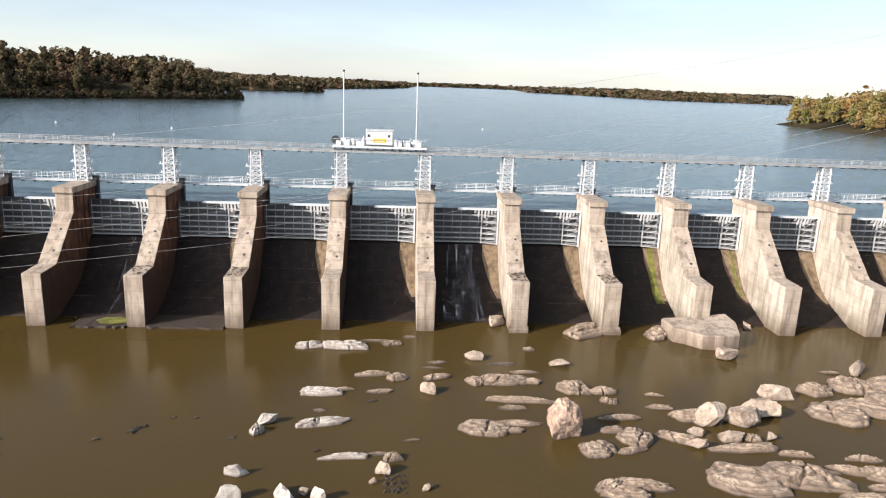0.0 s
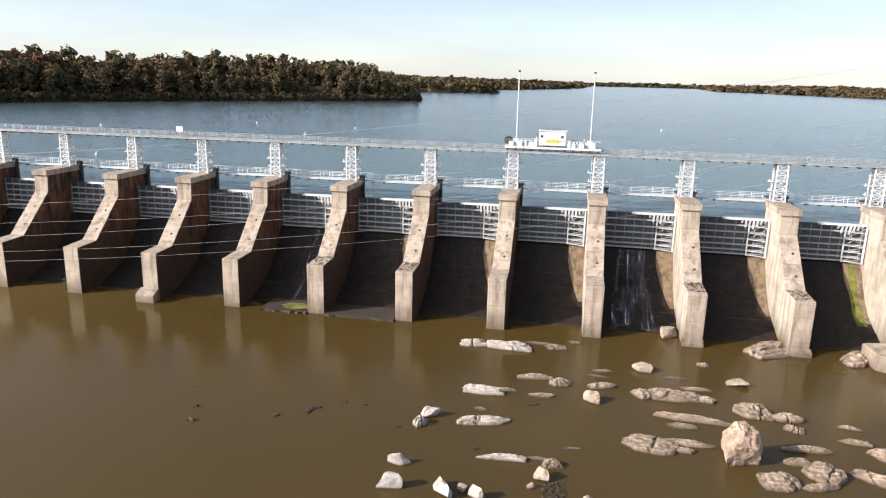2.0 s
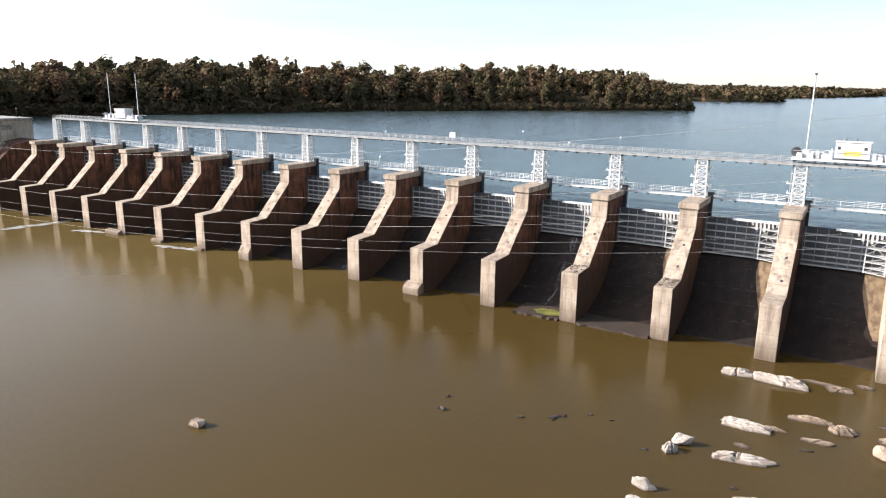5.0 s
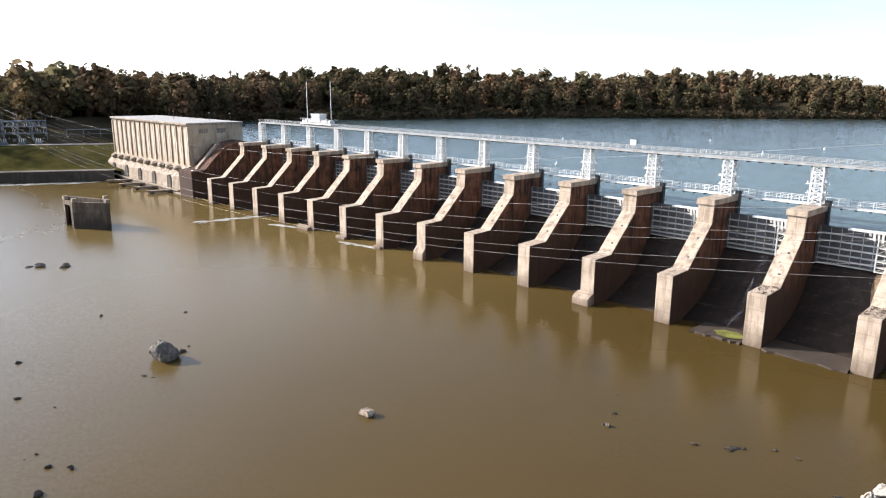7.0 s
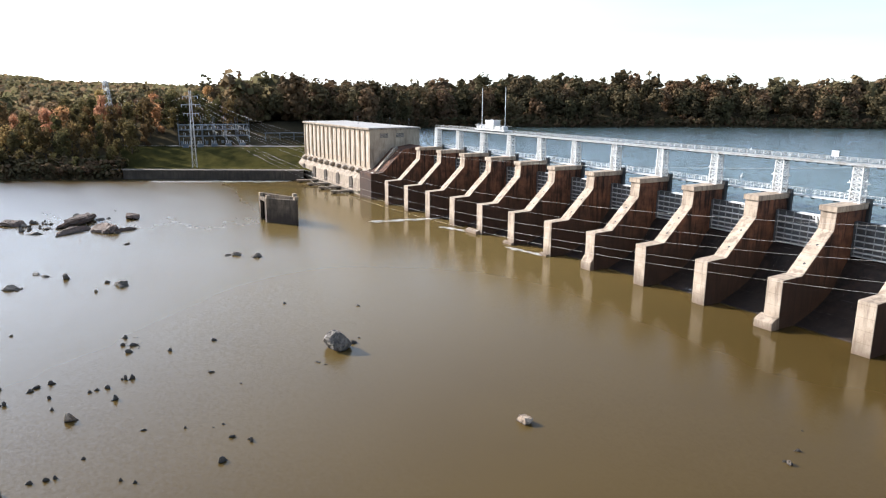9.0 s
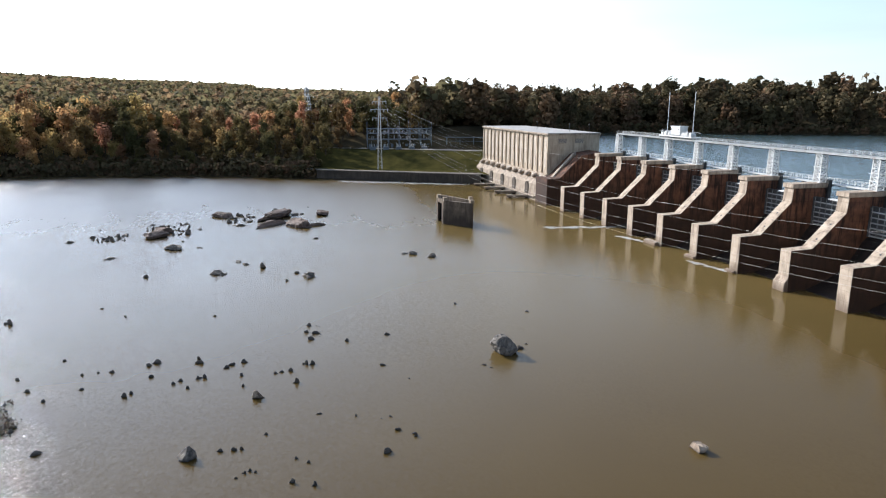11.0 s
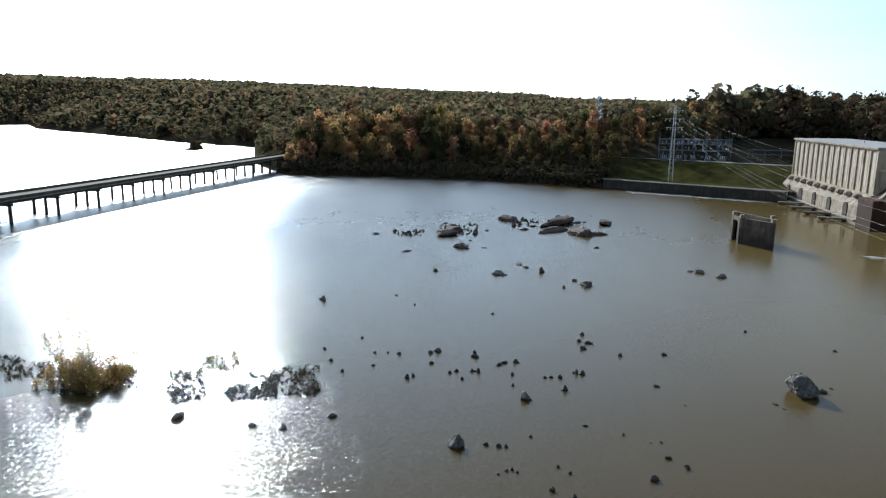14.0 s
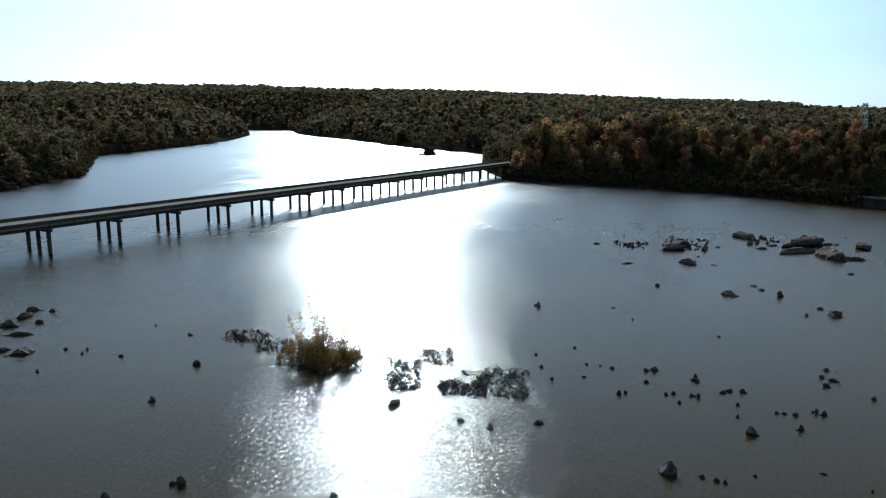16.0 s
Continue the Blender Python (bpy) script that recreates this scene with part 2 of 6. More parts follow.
def water(name, deep, silt, ripple, swell, slope, rough, sheltered=False):
    """Water with fine ripples on a longer swell, in calmer and more ruffled patches."""
    def build(nt, p):
        col = ramp(nt, noise_at(nt, 0.02, 4), [(0.35, deep), (0.7, silt)])
        if sheltered:  # paler brown towards the west and the dam
            at = nt.nodes.new("ShaderNodeSeparateXYZ")
            nt.links.new(place(nt), at.inputs[0])
            pale_water = None
            for axis, near, away in (("X", -36.0, -115.0), ("Y", -25.0, 35.0)):
                fade = nt.nodes.new("ShaderNodeMapRange")
                fade.interpolation_type = "SMOOTHSTEP"
                for key, value in (("From Min", near), ("From Max", away), ("To Min", 0.0), ("To Max", 1.0)):
                    fade.inputs[key].default_value = value
                nt.links.new(at.outputs[axis], fade.inputs["Value"])
                pale_water = mix(nt, 1.0, pale_water, fade.outputs[0], "MULTIPLY") if pale_water else fade.outputs[0]
            col = mix(nt, pale_water, col, (0.125, 0.088, 0.032))
        nt.links.new(col, p.inputs["Base Color"])
        body = nt.nodes.new("ShaderNodeBsdfDiffuse")
        nt.links.new(col, body.inputs["Color"])
        shine = nt.nodes.new("ShaderNodeBsdfGlossy")
        shine.distribution = "BECKMANN"
        shine.inputs["Roughness"].default_value = rough
        edge = node(nt, "ShaderNodeFresnel", IOR=1.33)
        skin = nt.nodes.new("ShaderNodeMixShader")
        nt.links.new(edge.outputs[0], skin.inputs[0])
        nt.links.new(body.outputs[0], skin.inputs[1])
        nt.links.new(shine.outputs[0], skin.inputs[2])
        nt.links.new(skin.outputs[0], nt.nodes["Material Output"].inputs["Surface"])
        waves = None
        for scale, height in ((ripple, 1.0), (ripple * 0.21, swell)):  # ripples on a longer swell tilt the surface
            tilt = node(nt, "ShaderNodeTexNoise", Scale=scale, Detail=1.5, Roughness=0.5)
            nt.links.new(place(nt, (1.0, 1.3, 1)), tilt.inputs["Vector"])
            level = nt.nodes.new("ShaderNodeVectorMath")
            level.operation = "SUBTRACT"
            level.inputs[1].default_value = (0.5, 0.5, 0.5)
            nt.links.new(tilt.outputs["Color"], level.inputs[0])
            size = nt.nodes.new("ShaderNodeVectorMath")
            size.operation = "MULTIPLY_ADD"
            size.inputs[1].default_value = (slope * height, slope * height, 0.0)
            nt.links.new(level.outputs[0], size.inputs[0])
            size.inputs[2].default_value = (0, 0, 0)
            if waves:
                nt.links.new(waves, size.inputs[2])
            waves = size.outputs[0]
        gust = nt.nodes.new("ShaderNodeMapRange")
        for key, value in (("From Min", 0.2), ("From Max", 0.8), ("To Min", 0.6), ("To Max", 1.3)):
            gust.inputs[key].default_value = value
        nt.links.new(noise_at(nt, 0.022, 4, 0.6, (0.45, 1.6, 1)), gust.inputs["Value"])
        gust.clamp = False
        ruffle = gust.outputs[0]
        if sheltered:  # calmer in the lee of the dam, wind-ruffled downstream
            sep = nt.nodes.new("ShaderNodeSeparateXYZ")
            nt.links.new(place(nt), sep.inputs[0])
            lee = nt.nodes.new("ShaderNodeMapRange")
            for key, value in (("From Min", 74.0), ("From Max", -35.0), ("To Min", 0.1), ("To Max", 1.0)):
                lee.inputs[key].default_value = value
            nt.links.new(sep.outputs["Y"], lee.inputs["Value"])
            both = nt.nodes.new("ShaderNodeMath")
            both.operation = "MULTIPLY"
            nt.links.new(lee.outputs[0], both.inputs[0])
            nt.links.new(ruffle, both.inputs[1])
            ruffle = both.outputs[0]
            gloss = nt.nodes.new("ShaderNodeMapRange")  # glassy under the dam, dulled by fine ripples in mid river
            for key, value in (("From Min", 0.14), ("From Max", 0.42), ("To Min", 0.03), ("To Max", 0.22)):
                gloss.inputs[key].default_value = value
            nt.links.new(lee.outputs[0], gloss.inputs["Value"])
            clean = nt.nodes.new("ShaderNodeMapRange")  # and bright-faceted where the wind freshens
            for key, value in (("From Min", 0.5), ("From Max", 0.95), ("To Min", 0.0), ("To Max", rough - 0.22)):
                clean.inputs[key].default_value = value
            nt.links.new(lee.outputs[0], clean.inputs["Value"])
            base_gloss = nt.nodes.new("ShaderNodeMath")
            nt.links.new(gloss.outputs[0], base_gloss.inputs[0])
            nt.links.new(clean.outputs[0], base_gloss.inputs[1])
            reach = nt.nodes.new("ShaderNodeVectorMath")
            reach.operation = "LENGTH"
            nt.links.new(place(nt), reach.inputs[0])
            open_water = nt.nodes.new("ShaderNodeMapRange")  # the broad reach beyond the rocks is choppier
            open_water.interpolation_type = "SMOOTHSTEP"
            for key, value in (("From Min", 60.0), ("From Max", 280.0), ("To Min", 0.0), ("To Max", 0.26)):
                open_water.inputs[key].default_value = value
            nt.links.new(reach.outputs["Value"], open_water.inputs["Value"])
            cat_paw = nt.nodes.new("ShaderNodeMapRange")  # short gusts roughen it in streaks
            for key, value in (("From Min", 0.3), ("From Max", 0.7), ("To Min", 0.75), ("To Max", 1.2)):
                cat_paw.inputs[key].default_value = value
            nt.links.new(noise_at(nt, 0.11, 5, 0.65, (0.55, 1.5, 1)), cat_paw.inputs["Value"])
            patchy = nt.nodes.new("ShaderNodeMath")
            patchy.operation = "MULTIPLY"
            nt.links.new(open_water.outputs[0], patchy.inputs[0])
            nt.links.new(cat_paw.outputs[0], patchy.inputs[1])
            total = nt.nodes.new("ShaderNodeMath")
            total.operation = "MULTIPLY_ADD"
            nt.links.new(patchy.outputs[0], total.inputs[0])
            nt.links.new(lee.outputs[0], total.inputs[1])
            nt.links.new(base_gloss.outputs[0], total.inputs[2])
            nt.links.new(total.outputs[0], shine.inputs["Roughness"])
        steep = nt.nodes.new("ShaderNodeVectorMath")
        steep.operation = "SCALE"
        nt.links.new(waves, steep.inputs[0])
        nt.links.new(ruffle, steep.inputs["Scale"])
        up = nt.nodes.new("ShaderNodeVectorMath")
        up.inputs[1].default_value = (0, 0, 1)
        nt.links.new(steep.outputs[0], up.inputs[0])
        facing = nt.nodes.new("ShaderNodeVectorMath")
        facing.operation = "NORMALIZE"
        nt.links.new(up.outputs[0], facing.inputs[0])
        nt.links.new(facing.outputs[0], shine.inputs["Normal"])
    return material(name, build)


RIVER = water("muddy_river_water", (0.058, 0.0373, 0.0106), (0.073, 0.048, 0.0142), 11.0, 0.5, 0.95, 0.125, True)
LAKE = water("blue_lake_water", (0.08, 0.128, 0.135), (0.1, 0.152, 0.158), 3.2, 0.7, 0.8, 0.2)


def foliage(name, tones, single=False, through_light=0.2):
    """Leaves whose colour changes from tree to tree and a little from leaf to leaf."""
    def build(nt, p):
        if single:
            pick = nt.nodes.new("ShaderNodeObjectInfo").outputs["Random"]
        else:
            at = nt.nodes.new("ShaderNodeAttribute")
            at.attribute_name = "tone"
            pick = at.outputs["Fac"]
        base = ramp(nt, pick, [((i + 0.5) / len(tones), c) for i, c in enumerate(tones)])
        g = nt.nodes.new("ShaderNodeNewGeometry")
        leaf = ramp(nt, g.outputs["Random Per Island"], [(0.0, (0.8, 0.8, 0.8)), (1.0, (1.2, 1.15, 1.08))])
        col = mix(nt, 1.0, base, leaf, "MULTIPLY")
        nt.links.new(col, p.inputs["Base Color"])
        p.inputs["Roughness"].default_value = 0.9
        p.inputs["Specular IOR Level"].default_value = 0.05
        thin = nt.nodes.new("ShaderNodeBsdfTranslucent")
        nt.links.new(col, thin.inputs["Color"])
        both = node(nt, "ShaderNodeMixShader", Fac=through_light)
        nt.links.new(p.outputs[0], both.inputs[1])
        nt.links.new(thin.outputs[0], both.inputs[2])
        nt.links.new(both.outputs[0], nt.nodes["Material Output"].inputs["Surface"])
    return material(name, build)


TONES = [(0.108, 0.098, 0.052), (0.130, 0.110, 0.060), (0.102, 0.097, 0.052), (0.144, 0.114, 0.063), (0.112, 0.101, 0.054),
         (0.158, 0.118, 0.069), (0.190, 0.123, 0.070), (0.117, 0.105, 0.056), (0.167, 0.112, 0.068), (0.114, 0.105, 0.054)]
BANK_TONES = [(0.147, 0.131, 0.051), (0.262, 0.175, 0.069), (0.174, 0.140, 0.056), (0.306, 0.184, 0.074), (0.152, 0.135, 0.051), (0.227, 0.166, 0.069), (0.297, 0.148, 0.074), (0.161, 0.135, 0.056)]
# Hill tones raised a quarter, standing in for haze and backlight.
HILL_TONES = [tuple(c * 1.25 for c in tone) for tone in TONES]
# East shore: front sunlight is put into these brighter leaf tones.
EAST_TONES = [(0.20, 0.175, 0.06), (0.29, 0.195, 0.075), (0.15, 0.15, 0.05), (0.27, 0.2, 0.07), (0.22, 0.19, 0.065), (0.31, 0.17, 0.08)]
RUST_TONES = [(0.42, 0.28, 0.12), (0.47, 0.29, 0.13), (0.34, 0.26, 0.1), (0.43, 0.23, 0.12), (0.32, 0.25, 0.1), (0.46, 0.24, 0.15)]
# Lake woods: tones lowered for crowns turned away from the sun.
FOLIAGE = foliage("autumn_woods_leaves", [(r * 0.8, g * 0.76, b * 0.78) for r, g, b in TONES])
HILL_LEAVES = foliage("hill_woods_leaves", HILL_TONES, False, 0.5)
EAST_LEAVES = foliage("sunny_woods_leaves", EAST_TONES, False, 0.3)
TREE_LEAVES = foliage("autumn_tree_leaves", [(r * 0.55, g * 0.6, b * 0.66) for r, g, b in BANK_TONES], True, 0.45)
RUST_LEAVES = foliage("rust_tree_leaves", RUST_TONES, True, 0.55)


# ---- shapes ----
def box(bm, x0, x1, y0, y1, z0, z1):
    v = [bm.verts.new((x, y, z)) for x in (x0, x1) for y in (y0, y1) for z in (z0, z1)]
    for f in ((0, 1, 3, 2), (4, 6, 7, 5), (0, 4, 5, 1), (2, 3, 7, 6), (0, 2, 6, 4), (1, 5, 7, 3)):
        bm.faces.new([v[i] for i in f])
    return bm


def boxed(*bounds):
    return box(bmesh.new(), *bounds)


def bar(bm, a, b, w, sides=4):
    """A straight member from a to b, w across."""
    a, b = Vector(a), Vector(b)
    d = (b - a).normalized()
    u = d.cross(Vector((0, 0, 1)) if abs(d.z) < 0.9 else Vector((0, 1, 0))).normalized()
    v = d.cross(u)
    ring = [(u * math.cos(t) + v * math.sin(t)) * w * 0.5 * (1.414 if sides == 4 else 1.0) for t in (2 * math.pi * (i + 0.5) / sides for i in range(sides))]
    lo, hi = [bm.verts.new(a + r) for r in ring], [bm.verts.new(b + r) for r in ring]
    for i in range(sides):
        j = (i + 1) % sides
        bm.faces.new((lo[i], lo[j], hi[j], hi[i]))
    bm.faces.new(lo[::-1])
    bm.faces.new(hi)
    return bm


def barred(a, b, w, sides=4):
    return bar(bmesh.new(), a, b, w, sides)


def prism(outline, x0, x1, bm=None):
    """The outline in (y, z), drawn out from x0 to x1."""
    bm = bm or bmesh.new()
    lo, hi = [bm.verts.new((x0, y, z)) for y, z in outline], [bm.verts.new((x1, y, z)) for y, z in outline]
    n = len(outline)
    for i in range(n):
        j = (i + 1) % n
        bm.faces.new((lo[i], hi[i], hi[j], lo[j]))
    bm.faces.new(lo)
    bm.faces.new(hi[::-1])
    return bm


def part(name, bm, mat, parent=None, label="", smooth=False, bevel=0.0):
    bmesh.ops.recalc_face_normals(bm, faces=bm.faces)
    if bevel:
        bmesh.ops.bevel(bm, geom=bm.edges[:], offset=bevel, segments=1, affect="EDGES", clamp_overlap=True)
    me = bpy.data.meshes.new(name)
    bm.to_mesh(me)
    bm.free()
    for m in (mat if isinstance(mat, (list, tuple)) else (mat,)):
        me.materials.append(m)
    if smooth:
        me.shade_smooth()
    ob = new(name, me)
    if parent:
        ob.parent = parent
    if label:
        tagged(ob, label)
    return ob


def thing(name, m, label, category, group="", kind=""):
    ob = new(name)
    ob.matrix_world = m
    return tagged(ob, label, category, group, kind)


# ---- ground and water ----
def signed_distance(poly, X, Y):
    """Metres from the outline: outside plus, inside minus."""
    d = np.full(X.shape, 1e9)
    inside = np.zeros(X.shape, bool)
    for (ax, ay), (bx, by) in zip(poly, poly[1:] + poly[:1]):
        ex, ey = bx - ax, by - ay
        t = np.clip(((X - ax) * ex + (Y - ay) * ey) / (ex * ex + ey * ey), 0, 1)
        d = np.minimum(d, np.hypot(X - ax - t * ex, Y - ay - t * ey))
        if ay != by:
            inside ^= ((ay > Y) != (by > Y)) & (X < ax + (Y - ay) * ex / (by - ay))
    return np.where(inside, -d, d)


RIVER_BANK = [(260, 130), (-240, 130), (-240, 70), (-262, 18), (-283, -25), (-290, -60), (-290, -116), (-340, -150), (-478, -208),
              (-520, -293), (-572, -352), (-653, -460), (-760, -600), (-900, -720), (-860, -780), (-672, -608), (-525, -505),
              (-437, -458), (-350, -420), (-300, -400), (-204, -283), (-153, -254), (0, -240), (260, -300)]
LAKE_BANK = [(260, 50), (-190, 50), (-195, 95), (-310, 125), (-335, 172), (-305, 240), (-290, 300), (-262, 342), (-225, 390), (-153, 465), (-115, 507),
             (-150, 600), (-260, 720), (-200, 820), (-91, 877), (-140, 1100), (-60, 1400), (14, 1637), (60, 2600), (420, 2600), (330, 1800), (490, 1269), (720, 1279),
             (640, 800), (360, 520), (229, 411), (232, 311), (300, 200)]
LAKE_Z = 12.3


def ground_height(X, Y):
    r, l = signed_distance(RIVER_BANK, X, Y), signed_distance(LAKE_BANK, X, Y)
    low = 0.6 + 0.28 * r
    away = np.clip(l, 0, None)
    far = np.hypot(X, Y)
    roll = np.sin(X * 0.0041 + 1.0) * np.cos(Y * 0.0037) + 0.6 * np.sin(X * 0.009 - Y * 0.007)
    south_west = np.clip((-X * 0.75 - Y * 0.66), 0, None) ** 2 / np.maximum(far, 1.0) / 1500
    south_west = np.clip(south_west, 0, 1.6)
    high = LAKE_Z + 0.5 + 0.2 * np.clip(l, -60, 25) + 0.005 * np.clip(away - 25, 0, 400) + (1 + 3.0 * roll) * np.clip(away / 150, 0, 1) + 46 * south_west ** 1.3 * np.clip(away / 300, 0, 1)
    high = high - 6 * np.clip((-X - 280) / 120, 0, 1) * np.clip(away / 60, 0, 1) * (Y < 260)
    high = high - 7 * np.clip((far - 700) / 900, 0, 1) * (Y > 0)
    high = high - 6 * np.clip((35 - Y) / 60, 0, 1) * np.clip(away / 60, 0, 1) * np.clip((1000 - far) / 350, 0, 1)
    for cx, cy, size, tall in ((-345, 300, 75, 4.0), (-250, 560, 90, 5.0), (-330, 440, 50, -5.0), (-180, 640, 80, 5.0)):  # knolls behind the lake shore
        high = high + tall * np.exp(-((X - cx) ** 2 + (Y - cy) ** 2) / (2 * size ** 2)) * np.clip(away / 40, 0, 1)
    return np.maximum(np.minimum(low, high), -6.0)


def sheet(name, xs, ys, heights, mat):
    X, Y = np.meshgrid(xs, ys)
    verts = np.stack([X, Y, heights(X, Y)], -1).reshape(-1, 3)
    nx, ny = len(xs), len(ys)
    idx = np.arange(nx * ny).reshape(ny, nx)
    faces = np.stack([idx[:-1, :-1], idx[:-1, 1:], idx[1:, 1:], idx[1:, :-1]], -1).reshape(-1, 4)
    me = bpy.data.meshes.new(name)
    me.from_pydata(verts.tolist(), [], faces.tolist())
    me.materials.append(mat)
    me.shade_smooth()
    return new(name, me)


def spread(lo, hi, n, power):
    u = np.linspace(-1, 1, n)
    s = np.sign(u) * np.abs(u) ** power
    return np.where(s < 0, -s * lo, s * hi)


ground = sheet("ground", spread(-4300, 4300, 280, 2.0) - 120, spread(-4300, 4300, 280, 2.0) + 60, ground_height, EARTH)
tagged(ground, "wooded brown hills round the river and lake", "ground", kind="structure")
river = sheet("river_water", np.array([-4000.0, -1000, -300, 300, 4000]), np.array([-4000.0, -1000, -200, 84.5]), lambda X, Y: X * 0, RIVER)
tagged(river, "muddy brown river water with fine ripples", "water", kind="structure")
lake = sheet("lake_water", np.array([-4000.0, -300, 300, 4000]), np.array([84.6, 400, 4000]), lambda X, Y: X * 0 + LAKE_Z, LAKE)
tagged(lake, "blue rippled lake water held behind the dam", "water", kind="structure")

# ---- the dam ----
PITCH, PIER_W = 11.5, 2.2
PIERS = range(-15, 9)
PIER_OUTLINE = [(0, -5), (0, 6.4), (3.9, 6.55), (9.5, 11.9), (9.7, 14.3), (16.4, 14.3), (16.4, -5)]


def spillway_pier():
    root = thing("spillway_pier", pose(0, 70, 0), "tall sloped concrete pier between the spillway gates", "dam pier", "spillway piers")
    body = part("body", prism(PIER_OUTLINE, 0, PIER_W), [CONCRETE, STAINED_SHADE, FLANK], root, "pale concrete front, rust-stained side toned darker for shade", bevel=0.05)
    # Side shade and side sun sit in these tones, besides the rust stain.
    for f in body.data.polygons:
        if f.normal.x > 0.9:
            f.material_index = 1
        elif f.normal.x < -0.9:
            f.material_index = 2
    part("cap", boxed(-0.16, PIER_W + 0.16, 9.4, 16.5, 14.3, 15.05), CONCRETE, root, "wider concrete cap slab", bevel=0.05)
    slope = Vector((0, 5.6, 5.35)).normalized()
    face = Vector((0, -slope.z, slope.y))
    # Each hole is a dark plug; its inner shade is only colour.
    for d in (1.9, 5.1):
        c = Vector((PIER_W * 0.62, 3.9, 6.55)) + slope * d
        part("drain_hole", barred(c + face * -0.15, c + face * 0.012, 0.36, 8), DARK_STEEL, root, "small dark drain hole")
    part("slot_frame", boxed(PIER_W - 0.5, PIER_W + 0.35, 16.5, 17.1, 12.0, 15.4), DARK_STEEL, root, "dark steel stop-log slot frame")
    part("slot_beam", boxed(-0.3, PIER_W + 0.5, 16.52, 16.95, 15.4, 15.62), DARK_STEEL, root)
    return root


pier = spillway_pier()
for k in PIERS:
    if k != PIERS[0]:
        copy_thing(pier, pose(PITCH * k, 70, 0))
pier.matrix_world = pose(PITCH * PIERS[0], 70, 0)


def pier_toe(k, x0, x1, y0, z1):
    root = thing("pier_toe", pose(PITCH * k, 70, 0), "low worn concrete toe block at a pier's foot", "concrete block", "pier toes")
    part("block", prism([(0.3, -2), (y0, -2), (y0, z1 * 0.75), (y0 + 0.4, z1), (-0.004, z1 * 1.3)], x0, x1), CONCRETE, root, bevel=0.06)


def pier_footing():
    """A worn, many-sided concrete block round one pier's foot, higher at its inner corner."""
    root = thing("pier_footing", pose(0, 0, 0), "broad worn concrete footing block round a pier's foot", "concrete block")
    ring = [(30.8, 70.6, 1.9), (31.2, 67.3, 1.75), (32.5, 66.5, 1.75), (33.8, 65.0, 1.7), (36.2, 64.6, 1.8), (38.3, 64.9, 1.9), (39.0, 67.6, 2.5), (38.9, 70.4, 2.7), (34.8, 70.6, 2.2)]
    bm = bmesh.new()
    low = [bm.verts.new((x, y, -2)) for x, y, z in ring]
    top = [bm.verts.new((x, y + 0.12, z)) for x, y, z in ring]
    centre = bm.verts.new((35.2, 67.8, 2.15))
    for i in range(len(ring)):
        j = (i + 1) % len(ring)
        bm.faces.new((low[i], low[j], top[j], top[i]))
        bm.faces.new((top[i], top[j], centre))
    part("block", bm, CONCRETE, root, bevel=0.08)


pier_footing()
pier_toe(-5, -0.35, 2.3, -1.4, 1.3)
pier_toe(-8, -0.2, 2.25, -0.7, 1.8)
pier_toe(-11, -3.0, 1.2, -0.9, 0.7)
pier_toe(-10, -0.8, 2.2, -0.6, 0.5)
pier_toe(-9, -0.5, 1.8, -0.6, 0.4)
pier_toe(1, -0.1, 2.3, -0.3, 0.6)
pier_toe(2, -0.2, 2.4, -0.6, 0.7)

CHUTE_OUTLINE = [(14.6, 8.0), (13.9, 7.75), (13.2, 7.1), (12.6, 6.2), (12.0, 5.3), (11.3, 4.4), (10.6, 3.6), (9.8, 2.9), (8.8, 2.25), (7.5, 1.6), (6.0, 1.0), (4.6, 0.5), (3.6, 0.15), (3.0, -0.4),
                 (3.0, -5), (16.2, -5), (16.2, 8.0)]


def spillway_chute():
    root = thing("spillway_chute", pose(PITCH * PIERS[0], 70, 0), "curved concrete spillway below a gate, stained and toned dark for shade", "spillway", "spillway chutes", "structure")
    part("face", prism(CHUTE_OUTLINE, PIER_W + 0.004, PITCH - 0.004), WET_SHADED, root)
    # Strip in the outline of the sun patch that falls past the next pier.
    rnd = random.Random(5)
    bm = bmesh.new()
    rows = []
    fine = []
    for (y0, z0), (y1, z1) in zip(CHUTE_OUTLINE[:12], CHUTE_OUTLINE[1:13]):
        fine += [(y0 + (y1 - y0) * i / 3, z0 + (z1 - z0) * i / 3) for i in range(3)]
    for y, z in fine[1:]:
        if z < 1.7:
            break
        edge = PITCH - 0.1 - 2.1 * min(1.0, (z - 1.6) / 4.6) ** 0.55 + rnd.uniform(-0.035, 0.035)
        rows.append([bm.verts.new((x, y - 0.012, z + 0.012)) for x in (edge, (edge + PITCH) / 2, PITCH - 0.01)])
    for a, b in zip(rows, rows[1:]):
        for i in (0, 1):
            bm.faces.new((a[i], a[i + 1], b[i + 1], b[i]))
    part("dry_strip", bm, SUN_PATCH, root, "brown-streaked strip painted paler where sun falls on the spillway's edge")
    return root


chute = spillway_chute()
for k in PIERS[1:-1]:
    copy_thing(chute, pose(PITCH * k, 70, 0))

